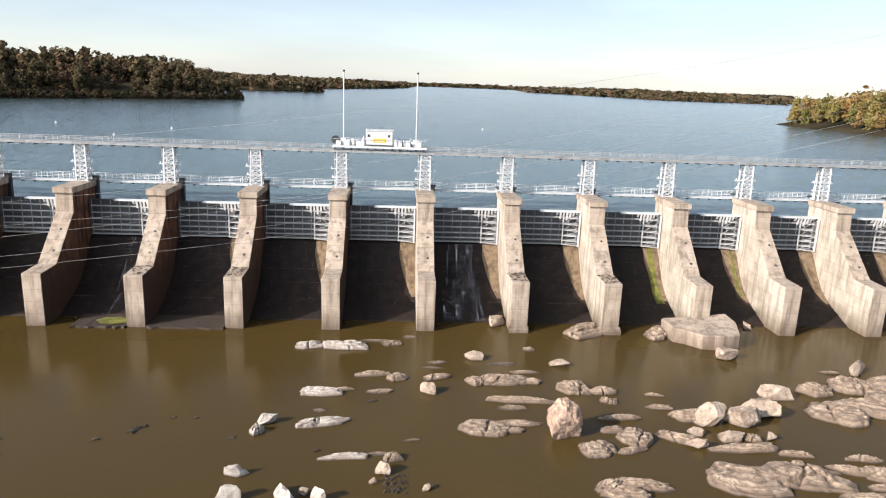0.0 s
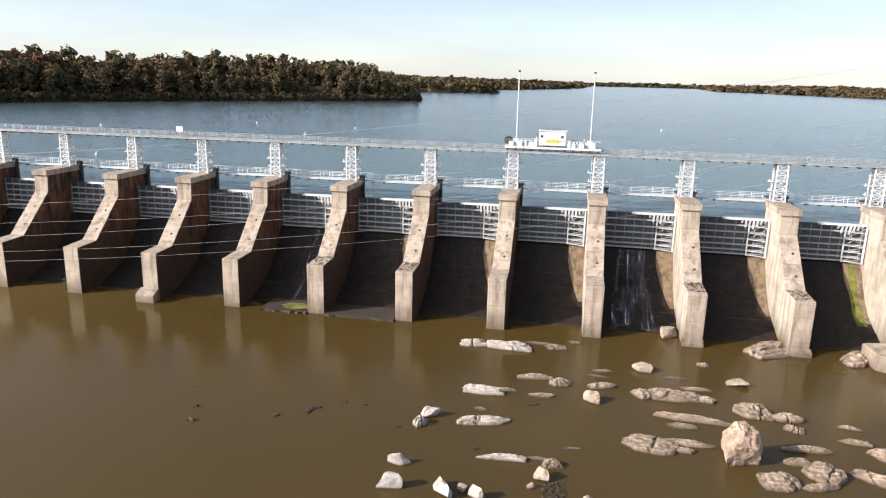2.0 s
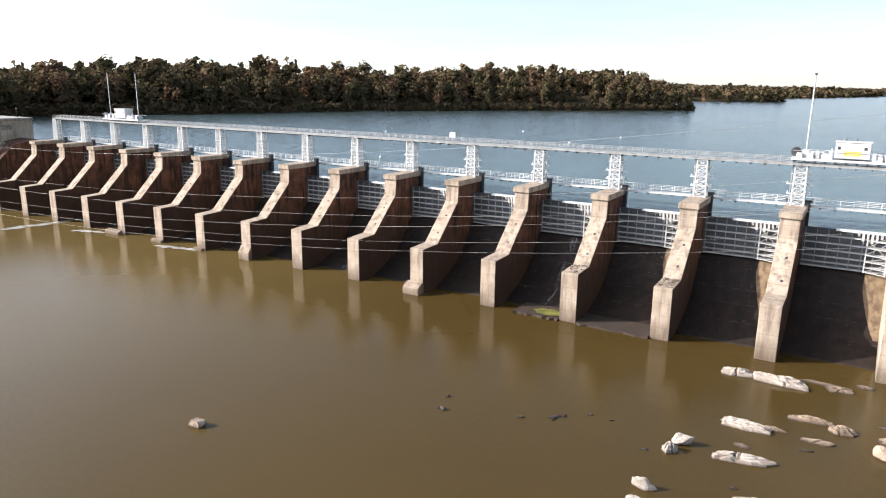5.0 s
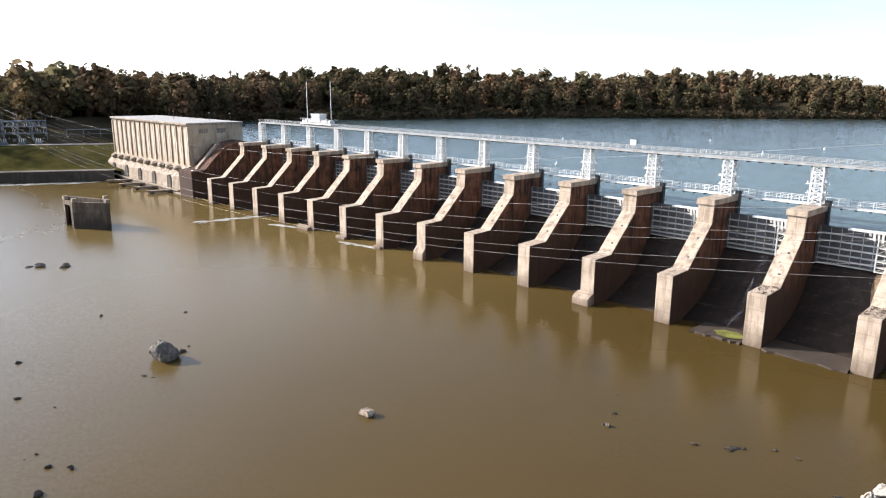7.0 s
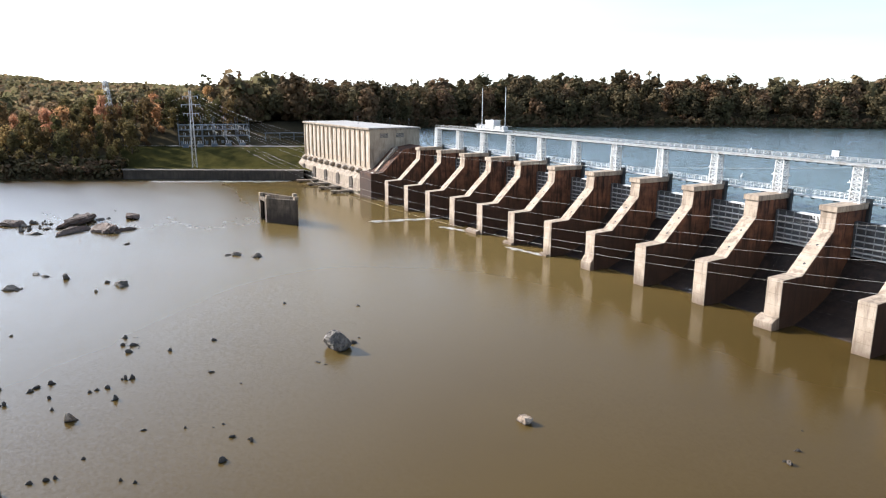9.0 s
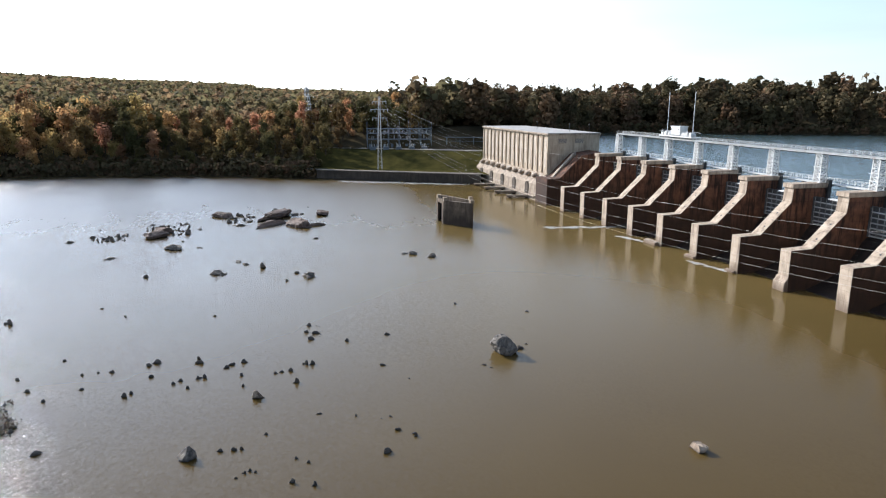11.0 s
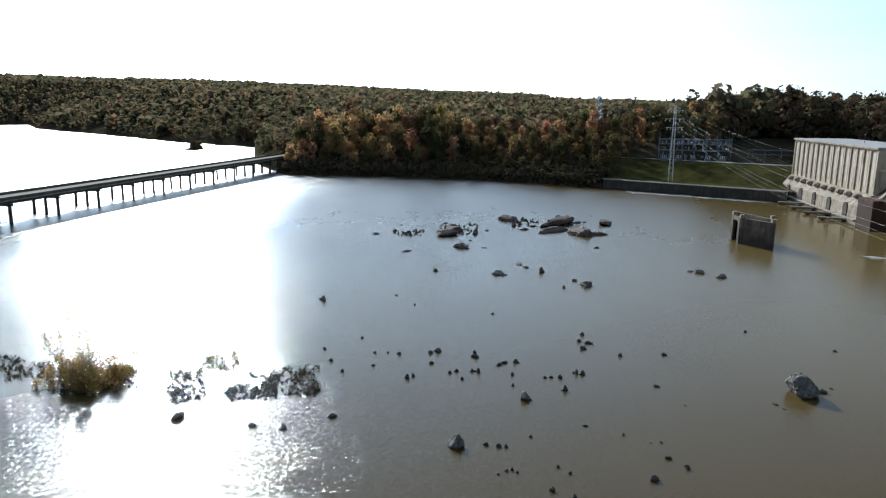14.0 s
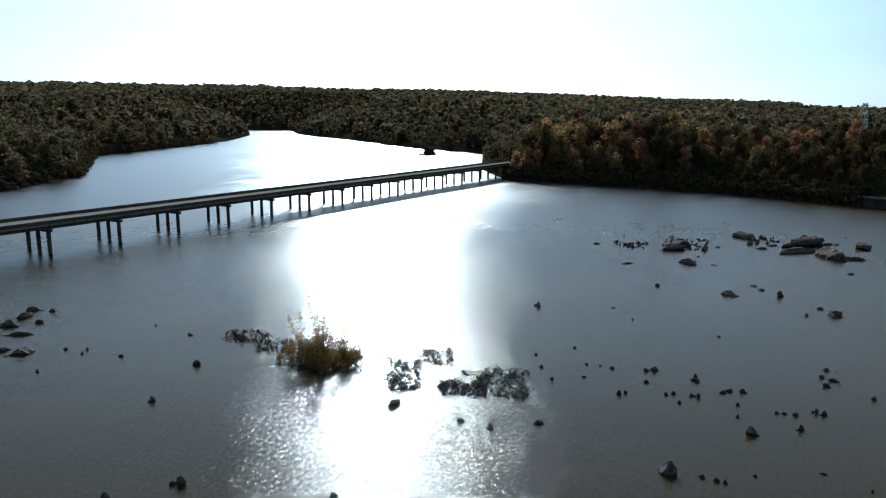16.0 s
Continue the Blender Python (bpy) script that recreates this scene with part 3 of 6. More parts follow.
def veil_water(nt, p):
    """Thin falling water: white threads with clear gaps between them."""
    thread = ramp(nt, noise_at(nt, 5.0, 5, 0.7, (1.0, 0.03, 0.05)), [(0.46, (0, 0, 0)), (0.74, (0.75, 0.75, 0.75))])
    patch = ramp(nt, noise_at(nt, 0.9, 4, 0.6, (1.0, 0.25, 0.25)), [(0.42, (0, 0, 0)), (0.6, (1, 1, 1))])
    p.inputs["Base Color"].default_value = (0.6, 0.62, 0.66, 1)
    p.inputs["Roughness"].default_value = 0.4
    nt.links.new(mix(nt, 1.0, thread, patch, "MULTIPLY"), p.inputs["Alpha"])


VEIL = material("thin_white_water", veil_water)


# thin water sliding down some of the chutes
def trickle(k, x0, x1, mat, label, kind, category, low=12):
    bm = bmesh.new()
    rnd = random.Random(k)
    rows = []
    for i, (y, z) in enumerate(CHUTE_OUTLINE[1:low + 1]):
        spread_out = 0.05 * i * (x1 - x0) * 0.5
        xs = [x0 - spread_out + (x1 - x0 + 2 * spread_out) * j / 4 + rnd.uniform(-0.06, 0.06) for j in range(5)]
        rows.append([bm.verts.new((x, y - 0.02, z + 0.02)) for x in xs])
    for a, b in zip(rows, rows[1:]):
        for j in range(4):
            bm.faces.new((a[j], a[j + 1], b[j + 1], b[j]))
    ob = part(kind, bm, mat, smooth=True)
    ob.matrix_world = pose(PITCH * k, 70, 0)
    tagged(ob, label, category, kind="stuff")


WATER_LABEL = "thin white water trickling down the dark spillway"
trickle(0, 4.4, 8.0, VEIL, WATER_LABEL, "water_trickle", "water")
trickle(4, 2.6, 5.4, VEIL, WATER_LABEL, "water_trickle", "water")
trickle(-4, 7.4, 8.2, VEIL, WATER_LABEL, "water_trickle", "water")
trickle(-7, 7.2, 8.4, VEIL, WATER_LABEL, "water_trickle", "water")
ALGAE_LABEL = "yellow-green algae growing down the spillway"
trickle(2, 9.9, 10.7, ALGAE, ALGAE_LABEL, "algae_streak", "stain", 9)
trickle(3, 10.6, 10.95, ALGAE, ALGAE_LABEL, "algae_streak", "stain", 8)

GATE_Y, GATE_Z0, GATE_Z1 = 14.4, 8.05, 12.75


def spillway_gate():
    root = thing("spillway_gate", pose(PITCH * PIERS[0], 70, 0), "closed grey steel spillway gate with ribs and braced arms", "dam gate", "spillway gates")
    x0, x1 = PIER_W + 0.06, PITCH - 0.06
    part("skin_plate", boxed(x0, x1, GATE_Y, GATE_Y + 0.06, GATE_Z0, GATE_Z1), PLATE, root, "dull grey steel plate")
    for z in (8.14, 8.7, 9.4, 10.2, 11.05, 11.95):
        part("girder", boxed(x0, x1, GATE_Y - 0.4, GATE_Y - 0.004, z - 0.07, z + 0.07), STEEL, root)
    for i in range(8):
        x = x0 + 0.35 + i * (x1 - x0 - 0.7) / 7
        part("rib", boxed(x - 0.035, x + 0.035, GATE_Y - 0.47, GATE_Y - 0.41, GATE_Z0, GATE_Z1), GALVANISED, root)
    part("top_beam", boxed(x0 + 3.5, x1, GATE_Y - 0.95, GATE_Y - 0.1, GATE_Z1 + 0.01, GATE_Z1 + 0.2), WHITE, root, "white walkway plank on the gate's top")
    part("top_edge", boxed(x0, x0 + 3.49, GATE_Y - 0.3, GATE_Y + 0.05, GATE_Z1 + 0.01, GATE_Z1 + 0.08), PLATE, root)
    for i in range(7):
        x, drop = x1 - 3.3 + i * 0.46, (0.45, 0.95, 0.7, 1.15, 0.85, 0.6, 0.4)[i]
        part("hanger", prism([(GATE_Y - 0.94, GATE_Z1), (GATE_Y - 0.86, GATE_Z1), (GATE_Y - 0.5, GATE_Z1 - drop), (GATE_Y - 0.62, GATE_Z1 - drop)], x - 0.12, x + 0.14), WHITE, root, "white hanger plate")
    post = x1 - 2.35
    part("arm_post", boxed(post - 0.07, post + 0.07, GATE_Y - 0.7, GATE_Y - 0.48, GATE_Z0, GATE_Z1), STEEL, root)
    part("arm_post", boxed(x1 - 0.3, x1 - 0.12, GATE_Y - 1.5, GATE_Y - 1.3, GATE_Z0, GATE_Z1), WHITE, root)
    levels = (8.14, 8.7, 9.4, 10.2, 11.05, 11.95)
    for z in levels:
        part("arm", barred((post, GATE_Y - 0.62, z), (x1 - 0.2, GATE_Y - 1.42, z), 0.09), STEEL, root)
    for i, (za, zb) in enumerate(((8.14, 9.4), (9.4, 10.2), (10.2, 11.95), (11.05, 12.7))):
        a, c = ((post, GATE_Y - 0.64), (x1 - 0.2, GATE_Y - 1.46))
        part("brace", barred((a[0], a[1], za), (c[0], c[1], zb), 0.055), GALVANISED, root)
        if i == 2:
            part("brace", barred((a[0], a[1], zb), (c[0], c[1], za), 0.055), GALVANISED, root)
    for x in (x0 + 0.1, x1 - 0.1):
        part("side_seal", boxed(x - 0.08, x + 0.08, GATE_Y - 0.6, GATE_Y - 0.004, GATE_Z0, GATE_Z1), PLATE, root)
    return root


gate = spillway_gate()
for k in PIERS[1:-1]:
    copy_thing(gate, pose(PITCH * k, 70, 0))

# ---- towers and walkways ----
TOWER_Y, DECK_Z = 85.8, 20.3


def lattice_tower():
    root = thing("lattice_tower", pose(PITCH * PIERS[0] + 1.1, TOWER_Y, 15.05), "white steel lattice tower on a pier, carrying the walkway", "tower", "lattice towers")
    h, levels = DECK_Z - 15.05 - 0.36, 7
    corner = lambda i, z: Vector(((-1, 1, 1, -1)[i] * (0.72 - 0.1 * z / h), (-1, -1, 1, 1)[i] * (0.68 - 0.1 * z / h), z))
    for i in range(4):
        part("leg", barred(corner(i, 0), corner(i, h), 0.15), WHITE, root)
        part("base_plate", boxed(*(v for c in zip(corner(i, 0) - Vector((0.2, 0.2, 0)), corner(i, 0) + Vector((0.2, 0.2, 0.05))) for v in c)), STEEL, root)
        for n in range(levels + 1):
            z = 0.1 + (h - 0.2) * n / levels
            part("strut", barred(corner(i, z), corner((i + 1) % 4, z), 0.08), WHITE, root)
            if n < levels:
                z2 = z + (h - 0.2) / levels
                part("brace", barred(corner(i, z), corner((i + 1) % 4, z2), 0.06), WHITE, root)
                if i % 2 == 0:
                    part("brace", barred(corner((i + 1) % 4, z), corner(i, z2), 0.06), WHITE, root)
    for z, lo, hi in ((h * 0.28, -1.35, 1.3), (h * 0.52, -1.45, 1.4), (h * 0.78, -1.05, 1.15)):
        part("platform", boxed(lo, hi, -0.32, 0.32, z, z + 0.09), WHITE, root, "small steel cross arm")
        for x in (lo + 0.12, hi - 0.12):
            part("insulator", barred((x, 0, z + 0.09), (x, 0, z + 0.34), 0.13, 6), WHITE, root)
    part("ladder", boxed(-1.0, -0.94, -0.25, 0.25, 0.05, h), STEEL, root)
    return root


tower = lattice_tower()
for k in PIERS[1:]:
    copy_thing(tower, pose(PITCH * k + 1.1, TOWER_Y, 15.05))


def walkway(name, y, z, width, depth, label, group, bracket, paint, rail, rail_height):
    root = thing(name, pose(PITCH * PIERS[0] + 1.1, y, z), label, "walkway", group)
    part("deck", boxed(0.01, PITCH - 0.01, -width / 2, width / 2, -0.08, 0), paint, root)
    for s in (-1, 1):
        part("beam", boxed(0.01, PITCH - 0.01, s * (width / 2 - 0.12) - 0.08, s * (width / 2 - 0.12) + 0.08, -depth, -0.084), paint, root)
        for h in (rail_height * 0.52, rail_height):
            part("rail", barred((0, s * width / 2, h), (PITCH, s * width / 2, h), rail), paint, root)
        for i in range(8):
            x = i * PITCH / 8 + 0.3
            part("rail_post", barred((x, s * width / 2, 0), (x, s * width / 2, rail_height), rail * 1.15), paint, root)
    for i in range(7):
        x = i * PITCH / 7 + 0.8
        part("bracket", prism([(-width / 2 + 0.02, -depth - 0.004), (width / 2 - 0.02, -depth - 0.004), (width / 2 - 0.3, -depth - bracket), (-width / 2 + 0.3, -depth - bracket)], x - 0.07, x + 0.07), DARK_STEEL if bracket > 0.2 else WHITE, root)
    return root


upper = walkway("upper_walkway", TOWER_Y, DECK_Z, 1.8, 0.3, "grey steel walkway with railings on the lattice towers", "upper walkway spans", 0.22, GALVANISED, 0.05, 0.62)
lower = walkway("lower_walkway", 87.9, 14.9, 1.3, 0.22, "white steel footbridge with railings behind the piers", "lower walkway spans", 0.24, WHITE, 0.05, 0.85)
for k in PIERS[1:-1]:
    copy_thing(upper, pose(PITCH * k + 1.1, TOWER_Y, DECK_Z))
    copy_thing(lower, pose(PITCH * k + 1.1, 87.9, 14.9))


def hoist_car(x, panel):
    """The travelling hoist that stands on the upper walkway between two tall masts."""
    root = thing("gate_hoist_car", pose(x, TOWER_Y, DECK_Z + 0.02), "white travelling gate hoist with a cab and two tall masts", "gate hoist", "gate hoists")
    part("base_frame", boxed(-6.4, 6.4, -1.15, 1.15, 0.35, 0.6), WHITE, root)
    part("cab", boxed(-1.85, 1.75, -1.0, 1.0, 0.8, 2.7), WHITE, root, "white box cab", bevel=0.06)
    part("cab_roof", boxed(-1.95, 1.85, -1.1, 1.1, 2.7, 2.78), WHITE, root)
    if panel:
        plate = part("sign_panel", boxed(-0.9, 0.8, -1.03, -1.004, 1.15, 1.68), YELLOW, root, "bright yellow sign panel")
        for z in (1.3, 1.5):
            part("bar", boxed(-0.65, 0.55, -1.045, -1.034, z - 0.03, z + 0.03), WHITE, plate)
    for wx in (-1.5, 1.2):
        part("window", boxed(wx - 0.14, wx + 0.2, -1.02, -1.004, 1.85, 2.2), DARK_STEEL, root, "dark cab window")
    for wx in (-5.6, -4.4, -2.9, 2.6, 3.8, 5.3):
        part("motor", barred((wx, -0.5, 0.95), (wx, 0.55, 0.95), 0.62, 12), WHITE, root)
        part("gear_box", boxed(wx - 0.3, wx + 0.35, -0.85, -0.5, 0.6, 1.25 + 0.15 * (wx > 0)), WHITE, root, bevel=0.04)
    rnd = random.Random(int(abs(x)))
    for i in range(26):
        wx = rnd.choice((-1, 1)) * rnd.uniform(2.1, 4.6)
        h, wy = rnd.uniform(0.25, 1.0), rnd.uniform(-0.9, 0.7)
        if i % 3:
            part("machinery", boxed(wx - 0.22, wx + 0.2, wy - 0.2, wy + 0.2, 0.604, 0.6 + h), WHITE, root, "white hoist machinery", bevel=0.04)
        else:
            part("pipe", barred((wx, wy, 0.604), (wx + rnd.uniform(-0.4, 0.4), wy, 0.9 + h), 0.13, 6), WHITE, root)
    for i in range(5):
        part("roof_fitting", barred((-1.4 + i * 0.55, 0, 2.78), (-1.4 + i * 0.55, 0, 2.95 + 0.22 * (i % 2)), 0.12, 6), DARK_STEEL, root)
    for i in range(12):
        part("wheel", barred((-6.0 + i * 1.09, -1.0, 0.2), (-6.0 + i * 1.09, -0.85, 0.2), 0.34, 10), DARK_STEEL, root)
    for mx in (-4.95, 4.95):
        part("mast", barred((mx, 0.1, 0.6), (mx, 0.1, 10.3), 0.17, 8), WHITE, root, "tall slim white mast")
        part("mast_foot", boxed(mx - 0.4, mx + 0.4, -0.4, 0.5, 0.6, 1.5), WHITE, root, bevel=0.05)
        part("mast_tip", barred((mx, 0.1, 10.3), (mx, 0.1, 10.55), 0.3, 8), DARK_STEEL, root)
    part("cable_drum", barred((-6.0, -0.5, 1.3), (-6.0, 0.3, 1.3), 1.1, 14), DARK_STEEL, root, "dark cable reel")
    for s in (-1, 1):
        part("rail", barred((-6.3, s * 1.1, 1.5), (6.3, s * 1.1, 1.5), 0.05), STEEL, root)


hoist_car(-5.2, True)
hoist_car(-144.6, False)

sign = thing("walkway_sign", pose(-59.6, TOWER_Y - 0.95, DECK_Z), "small white sign board on the walkway railing", "sign")
part("board", boxed(-0.5, 0.5, -0.04, 0.04, 0.7, 1.5), WHITE, sign)
part("post", barred((0, 0, 0), (0, 0, 0.7), 0.08), STEEL, sign)


def cable(name, a, b, sag_pts, w, label, mat):
    """A hanging cable whose height follows a parabola through three points of (share of the way, height)."""
    c = np.polyfit([p[0] for p in sag_pts], [p[1] for p in sag_pts], 2)
    a, b = Vector(a), Vector(b)
    cu = bpy.data.curves.new(name, "CURVE")
    cu.dimensions, cu.bevel_depth, cu.bevel_resolution = "3D", w, 0
    sp = cu.splines.new("POLY")
    n = 48
    sp.points.add(n)
    for i in range(n + 1):
        t = i / n
        p = a.lerp(b, t)
        sp.points[i].co = (p.x, p.y, float(np.polyval(c, t)), 1)
    cu.materials.append(mat)
    ob = new(name, cu)
    return tagged(ob, label, "cable", "power lines")


POLE_XY, FAR_XY = (-258.0, 36.8), (150.0, 76.0)
share = lambda x: (x - POLE_XY[0]) / (FAR_XY[0] - POLE_XY[0])
for top, za, zb, side in ((22.0, 10.4, 13.1, 0.0), (23.0, 11.4, 14.2, 0.8), (25.0, 13.6, 16.6, -0.8), (26.0, 14.5, 17.0, 0.5), (28.0, 16.9, 19.6, -0.5), (29.5, 22.3, 24.9, 0.0)):
    cable("power_line", (POLE_XY[0], POLE_XY[1] + side, 0), (FAR_XY[0], FAR_XY[1] + side, 0),
          [(0.0, top), (share(-42), za), (share(-19), zb)], 0.011, "bright metal power line sagging across the river", WIRE)

# Hall and pilasters toned brighter than the base to carry their sunlight.
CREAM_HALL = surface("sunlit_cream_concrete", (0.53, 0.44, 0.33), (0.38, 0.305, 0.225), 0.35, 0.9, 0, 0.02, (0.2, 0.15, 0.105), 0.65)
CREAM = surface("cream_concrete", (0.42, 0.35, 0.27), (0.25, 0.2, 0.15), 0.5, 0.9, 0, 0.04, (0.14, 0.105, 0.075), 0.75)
CREAM_SHADE = surface("grey_cream_panel", (0.58, 0.5, 0.415), (0.46, 0.39, 0.32), 0.4, 0.9, 0, 0.02, (0.2, 0.16, 0.12), 0.4)
ROOF = surface("pale_roof", (0.4, 0.385, 0.365), (0.32, 0.305, 0.29), 0.3, 0.9, 0, 0.02)
WALL = surface("dark_river_wall", (0.1, 0.08, 0.062), (0.05, 0.042, 0.033), 0.3, 0.9, 0, 0.05, (0.04, 0.033, 0.028), 0.6)
ROAD = surface("pale_gravel", (0.45, 0.4, 0.33), (0.34, 0.3, 0.25), 0.5, 0.95, 0, 0.03)
GALV = surface("galvanised_steel", (0.42, 0.43, 0.43), (0.3, 0.31, 0.31), 0.8, 0.5, 0.2, 0.0)
SUBSTEEL = surface("blue_grey_steel", (0.14, 0.165, 0.19), (0.09, 0.11, 0.13), 0.8, 0.5, 0.1, 0.0)
DARK_CONC = surface("weathered_grey_concrete", (0.17, 0.145, 0.118), (0.09, 0.078, 0.064), 0.5, 0.9, 0, 0.02, (0.08, 0.07, 0.06), 0.4)

# ---- west abutment and powerhouse ----
def abutment():
    root = thing("abutment_wall", pose(-184, 70, 0), "concrete end wall stepping up from the river to the dam", "retaining wall")
    # Shares the piers' stained tone, side shade included.
    part("wall", prism([(0.2, -5), (0.2, 7.2), (4, 7.4), (10.5, 13.6), (16.4, 14.6), (16.4, -5)], -6.0, 2.0), STAINED_SHADE, root, "rust-stained concrete wall", bevel=0.05)
    part("stair", prism([(3.2, 7.1), (4.1, 7.4), (10.6, 13.6), (10.6, 13.9), (9.8, 13.9)], -3.0, -1.8), CONCRETE, root)
    for i in range(5):
        y = 4.2 + i * 1.5
        part("rail_post", barred((-1.7, y, 7.4 + (y - 4) * 0.95), (-1.7, y, 8.5 + (y - 4) * 0.95), 0.07), STEEL, root)
    part("rail", barred((-1.7, 4.2, 8.6), (-1.7, 10.2, 14.4), 0.07), STEEL, root)


abutment()


def powerhouse():
    root = thing("powerhouse", pose(-190.3, 74, 0), "cream concrete power station with ribbed walls beside the dam", "power station")
    L, D, TOP = 58.3, 16.0, 19.35
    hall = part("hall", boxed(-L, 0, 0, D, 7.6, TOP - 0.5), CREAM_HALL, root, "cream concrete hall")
    n = 15
    for i in range(n + 1):
        x = -L + 0.35 + i * (L - 0.7) / n
        part("pilaster", boxed(x - 0.26, x + 0.26, -0.32, -0.004, 7.9, TOP - 0.9), CREAM_HALL, hall)
    for i in range(n):
        x = -L + 0.35 + (i + 0.5) * (L - 0.7) / n
        w = part("window", boxed(x - 0.55, x + 0.55, -0.06, -0.004, 9.5, TOP - 1.6), CREAM_SHADE, hall, "tall filled-in window panel")
    part("cornice", boxed(-L - 0.25, 0.25, -0.7, D + 0.3, TOP - 0.5, TOP), CREAM, root, bevel=0.06)
    part("roof", boxed(-L - 0.05, 0.05, -0.5, D + 0.1, TOP + 0.004, TOP + 0.16), ROOF, root, "flat pale roof")
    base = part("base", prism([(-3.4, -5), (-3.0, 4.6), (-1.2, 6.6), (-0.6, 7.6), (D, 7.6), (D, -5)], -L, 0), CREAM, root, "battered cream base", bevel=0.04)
    for i in range(5):
        cx = -L + 7.0 + i * 10.8
        bm = bmesh.new()
        ring = [(cx + 1.25 * math.cos(a), 3.7 + 1.25 * math.sin(a)) for a in (math.pi * j / 8 for j in range(9))]
        pts = [(cx + 1.25, 1.2)] + ring + [(cx - 1.25, 1.2)]
        front = [bm.verts.new((x, -3.33 + 0.025 * (z > 3), z)) for x, z in pts]
        back = [bm.verts.new((x, -2.6, z)) for x, z in pts]
        bm.faces.new(front)
        for a in range(len(pts)):
            b = (a + 1) % len(pts)
            bm.faces.new((front[a], front[b], back[b], back[a]))
        # Dark panel on the wall; the arch opening's shade is its colour.
        part("arch_recess", bm, WALL, base, "dark arched recess")
    for i in range(10):
        cx = -L + 4.0 + i * 5.4
        bm = bmesh.new()
        bmesh.ops.create_uvsphere(bm, u_segments=14, v_segments=8, radius=1.0)
        bmesh.ops.transform(bm, matrix=Matrix.Translation((cx, -1.7, 6.9)) @ Matrix.Diagonal((1.35, 1.0, 0.75, 1)), verts=bm.verts)
        part("hood", bm, CREAM, root, "rounded white hood", smooth=True)
    part("ledge", boxed(-L, -0.5, -4.1, -3.3, 1.1, 1.4), CREAM, root)
    for y0 in (3.0, 8.2):
        v = part("vent", boxed(0.004, 0.07, y0, y0 + 2.6, 16.6, 17.8), DARK_STEEL, hall, "dark louvred vent")
        for j in range(4):
            part("slat", boxed(0.075, 0.1, y0, y0 + 2.6, 16.7 + j * 0.28, 16.82 + j * 0.28), CREAM_SHADE, v)
    for x, y in ((-28, 8), (-10, 11), (-2, 13.5)):
        part("roof_pole", barred((x, y, TOP + 0.1), (x, y, TOP + 2.6), 0.14, 6), DARK_STEEL, root)
        part("roof_pole_head", boxed(x - 0.3, x + 0.3, y - 0.1, y + 0.1, TOP + 2.3, TOP + 2.6), DARK_STEEL, root)
    return root


powerhouse()


def draft_slab(x, y):
    root = thing("draft_tube_slab", pose(x, y, 0, 0, 0, 74), "low concrete slab standing out into the river", "concrete slab", "draft tube slabs")
    part("slab", boxed(-3.6, 3.6, -0.7, 0.7, 0.25, 0.85), CONCRETE, root, bevel=0.06)
    for s in (-2.4, 2.4):
        part("stub", boxed(s - 0.5, s + 0.5, -0.5, 0.5, -3, 0.246), WET_SHADED, root)


for i in range(4):
    draft_slab(-228.6 + i * 10.2, 67.6 + i * 0.15)


DRY_STONE = surface("dry_brown_concrete", (0.36, 0.29, 0.21), (0.22, 0.17, 0.12), 0.6, 0.9, 0, 0.04)
INTAKE = surface("brown_weathered_concrete", (0.19, 0.145, 0.1), (0.08, 0.06, 0.045), 0.5, 0.9, 0, 0.04, (0.05, 0.038, 0.03), 0.7, 1.5, ((0.035, 0.026, 0.02), 2.6))


def intake_box():
    root = thing("concrete_intake_box", pose(-159.5, 38.5, 0), "open-topped dark concrete intake box standing in the river", "concrete box")
    ring = [Vector(p) for p in ((-5.6, -4.5), (0.0, -4.3), (6.2, 1.0), (0.4, 2.5), (-11.2, -2.4))]
    h, t = 5.6, 0.7

    def wall(a, b, z0, z1, name="wall", mat=None):
        d = (b - a).normalized()
        n = Vector((-d.y, d.x)) * t
        bm = bmesh.new()
        a, b = a + d * 0.02, b - d * 0.02
        lo = [bm.verts.new((p.x, p.y, z0)) for p in (a, b, b + n - d * 0.3, a + n + d * 0.3)]
        hi = [bm.verts.new((v.co.x, v.co.y, z1)) for v in lo]
        for q in range(4):
            r = (q + 1) % 4
            bm.faces.new((lo[q], lo[r], hi[r], hi[q]))
        bm.faces.new(lo)
        bm.faces.new(hi)
        part(name, bm, mat or INTAKE, root, bevel=0.04)
    L, N = ring[0], ring[1]
    wall(L, L.lerp(N, 0.2), -3, h, "column", INTAKE)
    wall(L.lerp(N, 0.76), N, -3, h, "column", INTAKE)
    wall(L.lerp(N, 0.2), L.lerp(N, 0.76), h - 0.9, h, "lintel", INTAKE)
    for a, b in zip(ring[1:], ring[2:] + ring[:1]):
        wall(a, b, -3, h)
    for p in ring[:4]:
        q = p * 0.9
        part("corner_block", boxed(q.x - 0.5, q.x + 0.5, q.y - 0.45, q.y + 0.45, h + 0.004, h + 0.75), DRY_STONE, root, bevel=0.05)


intake_box()


# ---- west bank ----
BANK_A, BANK_B = Vector((-262.5, 14.0)), Vector((-234.0, 68.0))


